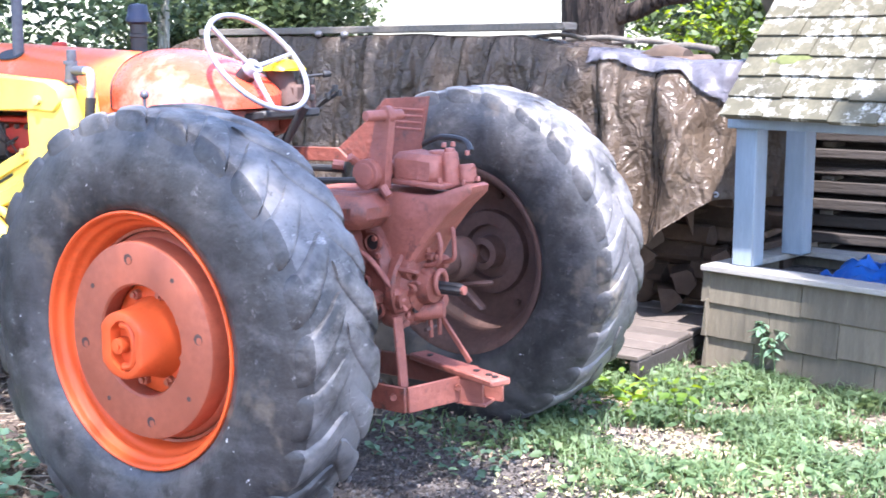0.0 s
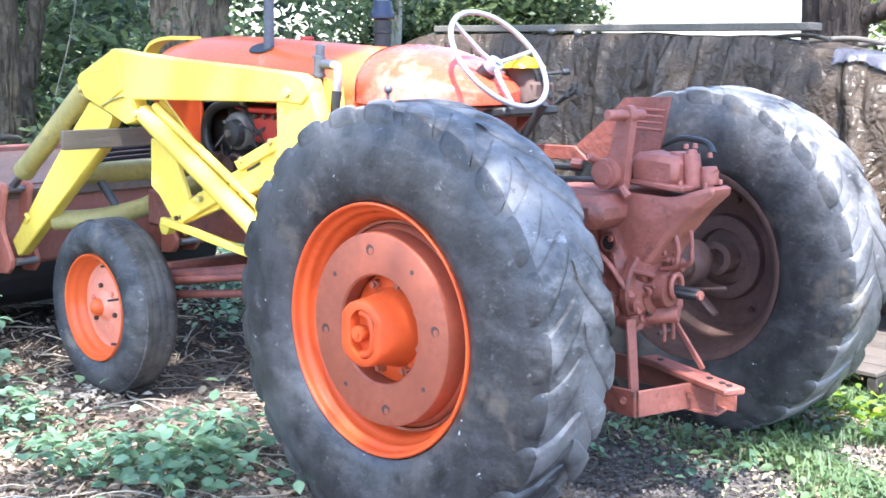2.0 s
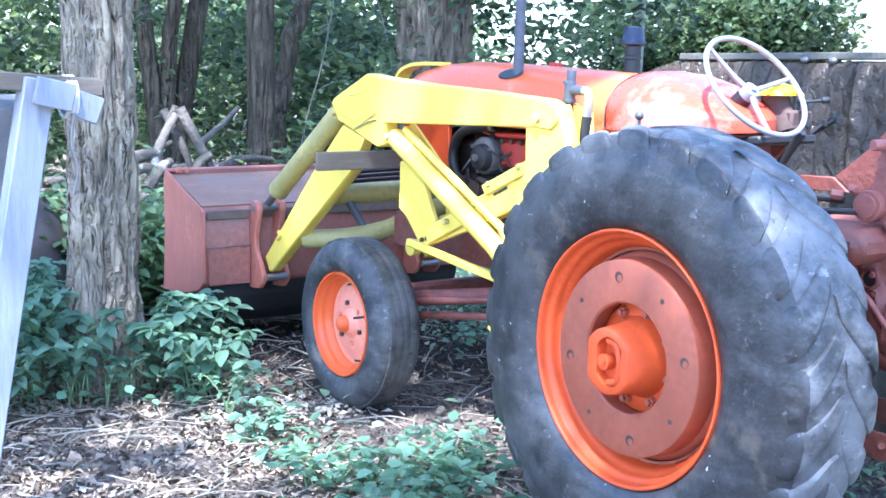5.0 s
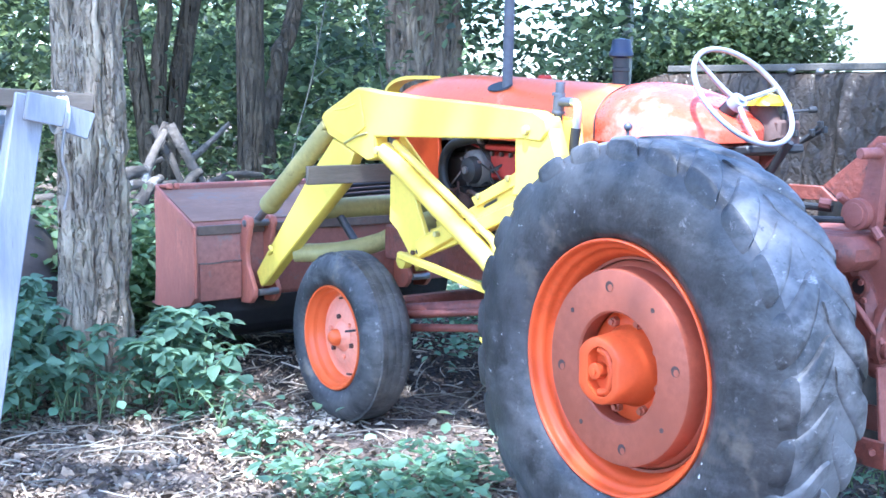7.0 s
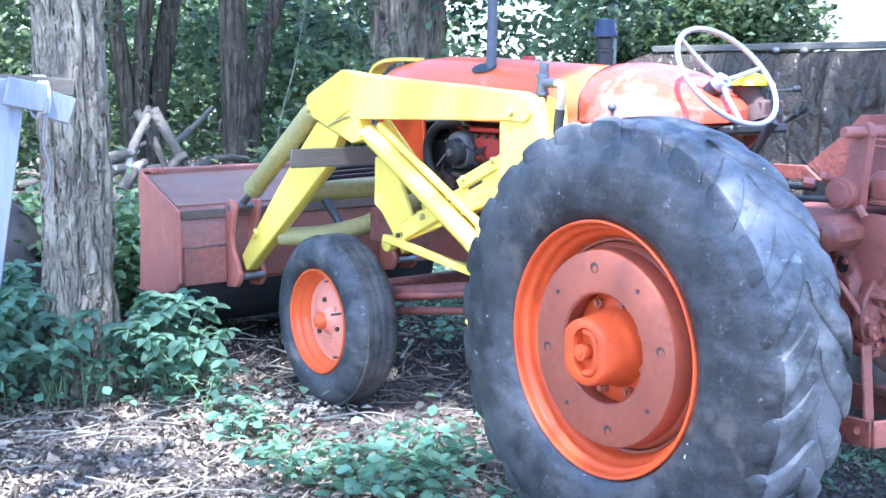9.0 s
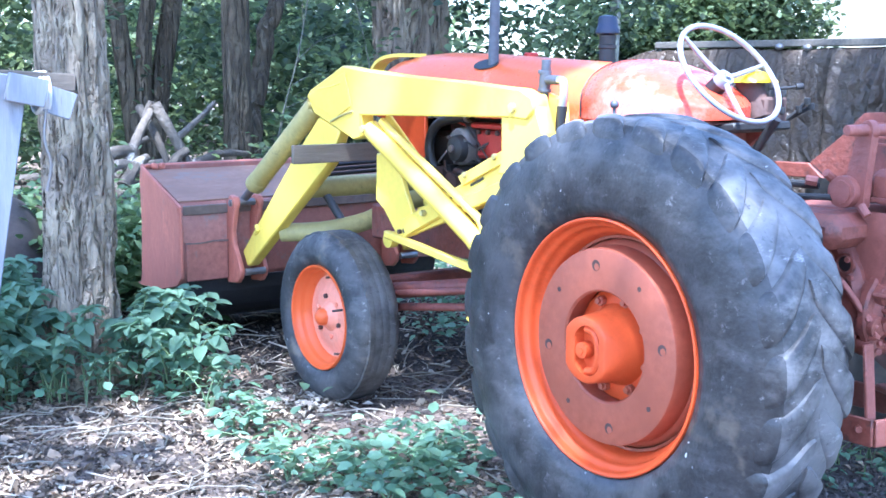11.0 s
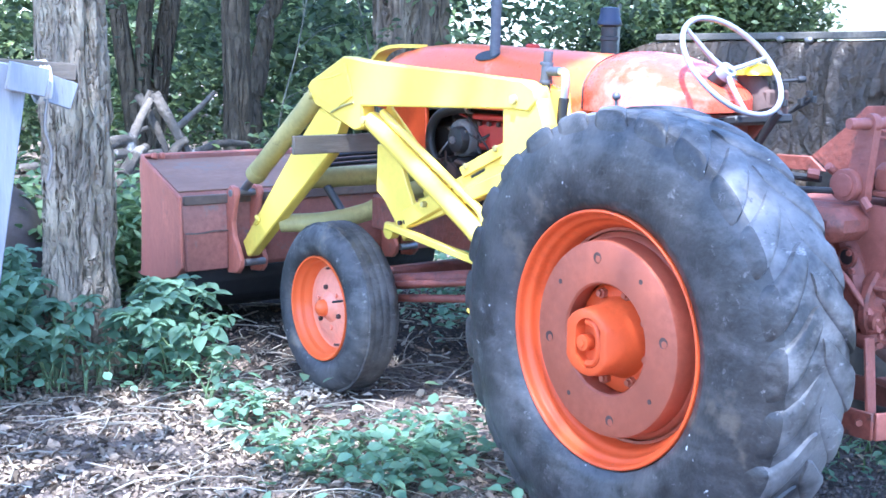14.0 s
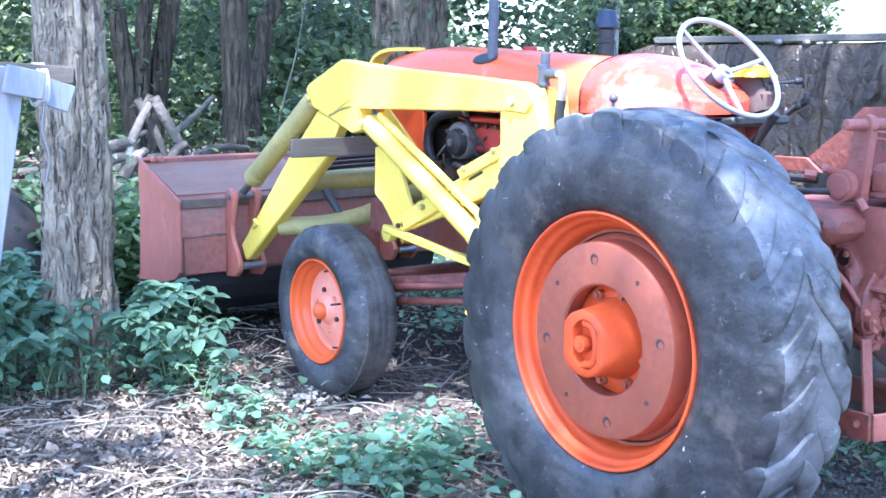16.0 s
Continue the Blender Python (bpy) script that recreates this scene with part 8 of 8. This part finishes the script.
def build_cover():
    rng = random.Random(77)
    gen = np.random.default_rng(77)

    def litter_density(x, y):
        d = 0.75 + 0.5 * noise.noise(Vector((x * 1.1, y * 1.1, 4)))
        if x > -0.35 and y < 0.5:
            d *= 0.04
        if -0.6 < x < 0.6 and y > 0.0:
            d *= 0.45
        return max(0.01, d)
    def pale(x, y):
        """The paler chip-strewn edge of the wood; elsewhere the mulch is dark."""
        edge = (-0.95 - x) * 1.6 + (1.9 - y) * 0.5 + 0.9 * noise.noise(Vector((x * 1.9, y * 1.9, 21)))
        return 1 / (1 + math.exp(-5 * edge))
    p = ground_points(rng, 15000, lambda x, y: litter_density(x, y) * (0.04 + 0.96 * pale(x, y)), -3.2, 0.6, -0.3, 3.6, 0.004)
    ob = chips("leaf_litter", p, gen.lognormal(math.log(0.022), 0.5, len(p)).clip(0.008, 0.07), LITTER, 31)
    tagged(ob, "dry pale brown broken leaves and wood chips", "leaf litter", kind="stuff")
    p = ground_points(rng, 32000, lambda x, y: litter_density(x, y) * (1.0 - 0.75 * pale(x, y)), -3.2, 1.4, 0.3, 5.4, 0.003)
    ob = chips("leaf_litter", p, gen.lognormal(math.log(0.018), 0.5, len(p)).clip(0.006, 0.06), LITTER_DARK, 32)
    tagged(ob, "damp dark brown mulch of rotten leaves under the trees", "leaf litter", kind="stuff")
    p = ground_points(rng, 2600, lambda x, y: litter_density(x, y) * 0.8, -3.0, 1.2, 0.3, 4.6, 0.010)
    ob = chips("leaf_litter", p, gen.uniform(0.012, 0.045, len(p)), TWIG, 33, 0.7)
    tagged(ob, "scattered pale grey bark flakes on the mulch", "leaf litter", kind="stuff")
    # dry stalks and twigs
    bm = B()
    for _ in range(800):
        x, y = rng.uniform(-2.6, 0.9), rng.uniform(0.2, 4.5)
        w, l = rng.uniform(0, math.pi), rng.uniform(0.06, 0.24)
        z = height_at(x, y) + rng.uniform(0.006, 0.025)
        d = Vector((math.cos(w), math.sin(w), 0)) * l / 2
        tube(bm, [Vector((x, y, z)) - d, Vector((x + rng.uniform(-0.02, 0.02), y, z + rng.uniform(0, 0.02))), Vector((x, y, z + rng.uniform(-0.003, 0.02))) + d], rng.uniform(0.0015, 0.0045), 4)
    for _ in range(34):
        x, y = rng.uniform(-1.9, 0.2), rng.uniform(0.6, 2.4)
        w, l = rng.uniform(-0.5, 0.9), rng.uniform(0.22, 0.5)
        z = height_at(x, y) + 0.012
        d, e = Vector((math.cos(w), math.sin(w), 0)) * l / 2, Vector((-math.sin(w), math.cos(w), 0)) * rng.uniform(-0.06, 0.06)
        c = Vector((x, y, z))
        tube(bm, smooth_path([c - d, c - d * 0.3 + e + Vector((0, 0, 0.012)), c + d * 0.4 + e * 0.6 + Vector((0, 0, 0.02)), c + d], 4), rng.uniform(0.002, 0.004), 5)
    ob = part("dry_stalks", bm, TWIG, None)
    tagged(ob, "thin pale dry stalks and twigs on the ground", "twigs", kind="stuff")
    # gravel and clods by the right wheel
    bm = B()
    for _ in range(900):
        x, y = rng.uniform(-0.75, 0.75), rng.uniform(-1.0, 0.5)
        s = rng.uniform(0.004, 0.013)
        bmesh.ops.create_icosphere(bm, subdivisions=1, radius=s, matrix=Matrix.Translation((x, y, height_at(x, y) + s * 0.4)) @ Matrix.Rotation(rng.uniform(0, 3), 4, "Z") @ Matrix.Diagonal((1, rng.uniform(0.6, 1), rng.uniform(0.5, 0.8), 1)))
    ob = part("gravel", bm, GRAVEL, None, smooth=None)
    tagged(ob, "dark damp gravel and soil crumbs under the drawbar", "gravel", kind="stuff")

    p = ground_points(rng, 8000, lambda x, y: math.exp(-((x - 0.2) ** 2 + (y + 0.25) ** 2) / 0.7), -0.9, 1.3, -1.3, 0.8, 0.003)
    ob = foliage("soil_crumbs", p, gen.uniform(0.006, 0.020, len(p)), SOIL, None, 34, up=0.7, wide=0.7, fold=0.8)
    tagged(ob, "dark rotten leaf bits and soil crumbs behind the tractor", "soil", kind="stuff")
    p = ground_points(rng, 1500, lambda x, y: max(0.02, pale(x, y)) * max(0.02, 0.6 + 0.8 * noise.noise(Vector((x * 1.7, y * 1.7, 14)))) * (1 if x < -0.5 or y > 1.2 else 0.1), -2.6, 0.2, 0.3, 2.6, 0.008)
    ob = foliage("leaf_litter", p, gen.uniform(0.025, 0.06, len(p)), LITTER, None, 35, up=1.0, wide=0.42, fold=0.35, rich=True)
    tagged(ob, "curled pale tan dead leaves at the wood's edge", "leaf litter", kind="stuff")
    # a patch of sun on the ground, drawn as pale chips
    p = ground_points(rng, 520, lambda x, y: math.exp(-((x + 0.86) ** 2 / 0.05 + (y - 2.0) ** 2 / 0.03)), -1.6, -0.2, 1.4, 2.6, 0.012)
    ob = foliage("wood_chips", p, gen.uniform(0.015, 0.05, len(p)), CHIP, None, 36, up=1.3, wide=0.5, fold=0.3)
    tagged(ob, "scatter of wood chips coloured pale for the sun patch by the front wheel", "wood chips", kind="stuff")

    # green cover on the right
    def green(x, y):
        edge = 0.95 * (x - 0.52) - (y + 0.66)
        d = 1 / (1 + math.exp(-edge * 5)) / (1 + math.exp(-7 * (x - 0.38 + 0.62 * (y + 0.75))))
        return d * max(0, 0.34 + 1.5 * noise.noise(Vector((x * 2.9, y * 2.9, 9)))) * (0 if x > 1.98 and y < -0.45 else 1)
    p = ground_points(rng, 14000, green, 0.0, 2.6, -3.2, 0.2)
    ob = blades("grass", p, gen.uniform(0.03, 0.10, len(p)), LEAF_GRASS, 41, 0.0032, 1.1)
    tagged(ob, "short green grass blades between the weeds", "grass", kind="stuff")
    p = ground_points(rng, 5200, lambda x, y: math.exp(-((x - 0.55) ** 2 / 0.35 + (y + 1.05) ** 2 / 0.10)), -0.2, 2.0, -2.0, -0.3, 0.010)
    ob = chips("cut_straw", p, gen.uniform(0.008, 0.030, len(p)), STRAW, 46, 0.5)
    tagged(ob, "pale dry cut grass and straw lying on the lawn", "straw", kind="stuff")
    p = ground_points(rng, 1600, lambda x, y: 0.6 if x > 0.3 else 0.1, 0.1, 2.1, -2.6, 0.1, 0.012)
    ob = foliage("leaf_litter", p, gen.uniform(0.015, 0.05, len(p)), LITTER, None, 42, up=1.0, wide=0.45, fold=0.4)
    tagged(ob, "dry brown leaf bits lying in the short grass", "leaf litter", kind="stuff")
    p = ground_points(rng, 6200, green, 0.0, 2.6, -3.2, 0.2)
    p[:, 2] += gen.uniform(0.003, 0.055, len(p))
    ob = foliage("ground_weeds", p, gen.uniform(0.018, 0.062, len(p)), LEAF_GRASS, None, 43, up=1.5, wide=0.75, rich=True)
    tagged(ob, "low light green clover and creeping weeds before the wishing well", "ground cover", kind="stuff")
    # a sunlit patch of weeds, its light carried by the leaf colour
    p = ground_points(rng, 100, lambda x, y: math.exp(-((x - 1.30) ** 2 + (y + 0.55) ** 2) / 0.03), 0.9, 1.7, -0.95, -0.15)
    p[:, 2] += gen.uniform(0.01, 0.10, len(p))
    ob = foliage("ground_weeds", p, gen.uniform(0.03, 0.07, len(p)), LEAF_BRIGHT, None, 44, up=1.2, wide=0.75, rich=True)
    tagged(ob, "weed leaves behind the large tyre, coloured bright yellow-green as if sunlit", "ground cover", kind="stuff")
    # tufts of the darker ground ivy: under the hitch, along the front and under the wood's edge

    def ivy(x, y):
        d = 0.0
        for cx, cy, r in ((-1.15, 1.05, 0.22), (-1.0, 0.75, 0.22), (-1.13, 1.75, 0.14), (-0.8, 0.98, 0.2), (-1.12, 2.4, 0.2), (-1.8, 2.9, 0.3)):
            d += math.exp(-((x - cx) ** 2 + (y - cy) ** 2) / (r * r))
        return min(1, d)
    p = ground_points(rng, 1000, ivy, -2.4, -0.3, 0.2, 3.2)
    p[:, 2] += gen.uniform(0.01, 0.15, len(p))
    ob = foliage("ground_ivy", p, gen.uniform(0.028, 0.072, len(p)), LEAF_IVY, None, 45, up=1.4, wide=0.8, rich=True)
    tagged(ob, "blue-green ground ivy spreading over the leaf litter", "ground ivy", kind="stuff")

    def under(x, y):
        return max(0.0, noise.noise(Vector((x * 1.6, y * 1.6, 2))) + 0.25)
    p = ground_points(rng, 4200, under, 0.2, 1.9, 0.6, 5.6)
    p[:, 2] += gen.uniform(0.01, 0.22, len(p))
    ob = foliage("ground_weeds", p, gen.uniform(0.025, 0.07, len(p)), LEAF_IVY, None, 47, up=1.0, wide=0.7, rich=True)
    tagged(ob, "shaded green weeds between tractor and woodpile", "ground cover", kind="stuff")
    p = ground_points(rng, 380, lambda x, y: 1.0, 0.1, 1.3, -0.5, 0.1)
    p[:, 2] += gen.uniform(0.0, 0.06, len(p))
    ob = foliage("ground_weeds", p, gen.uniform(0.02, 0.055, len(p)), LEAF_WEED, None, 48, up=1.2, wide=0.7, rich=True)
    tagged(ob, "small dark green weeds around the right wheel", "ground cover", kind="stuff")
    # thicket at the wood's edge
    pts, sizes = [], []
    for _ in range(46):
        x, y = rng.uniform(-2.6, 3.4), rng.uniform(4.4, 8.6)
        if x > 1.6 and y < 5:
            continue
        h = rng.uniform(0.12, 0.42)
        n = 150
        q = gen.normal(size=(n, 3)) * np.array([0.20, 0.20, 0.16]) + np.array([x, y, h])
        q[:, 2] = np.abs(q[:, 2])
        pts.append(q)
        sizes.append(gen.uniform(0.04, 0.11, n))
    for _ in range(26):
        x, y, h = rng.uniform(-1.0, -0.3), rng.uniform(3.9, 4.8), rng.uniform(0.12, 0.50)
        pts.append(np.abs(gen.normal(size=(150, 3)) * np.array([0.16, 0.14, 0.15]) + np.array([x + 9, y, h])) - np.array([9, 0, 0]))
        sizes.append(gen.uniform(0.05, 0.11, 150))
    ob = foliage("thicket", np.concatenate(pts), np.concatenate(sizes), LEAF_GRASS, None, 49, up=0.9, wide=0.6, rich=True)
    tagged(ob, "green leafy thicket at the edge of the wood", "thicket", kind="stuff")


build_cover()
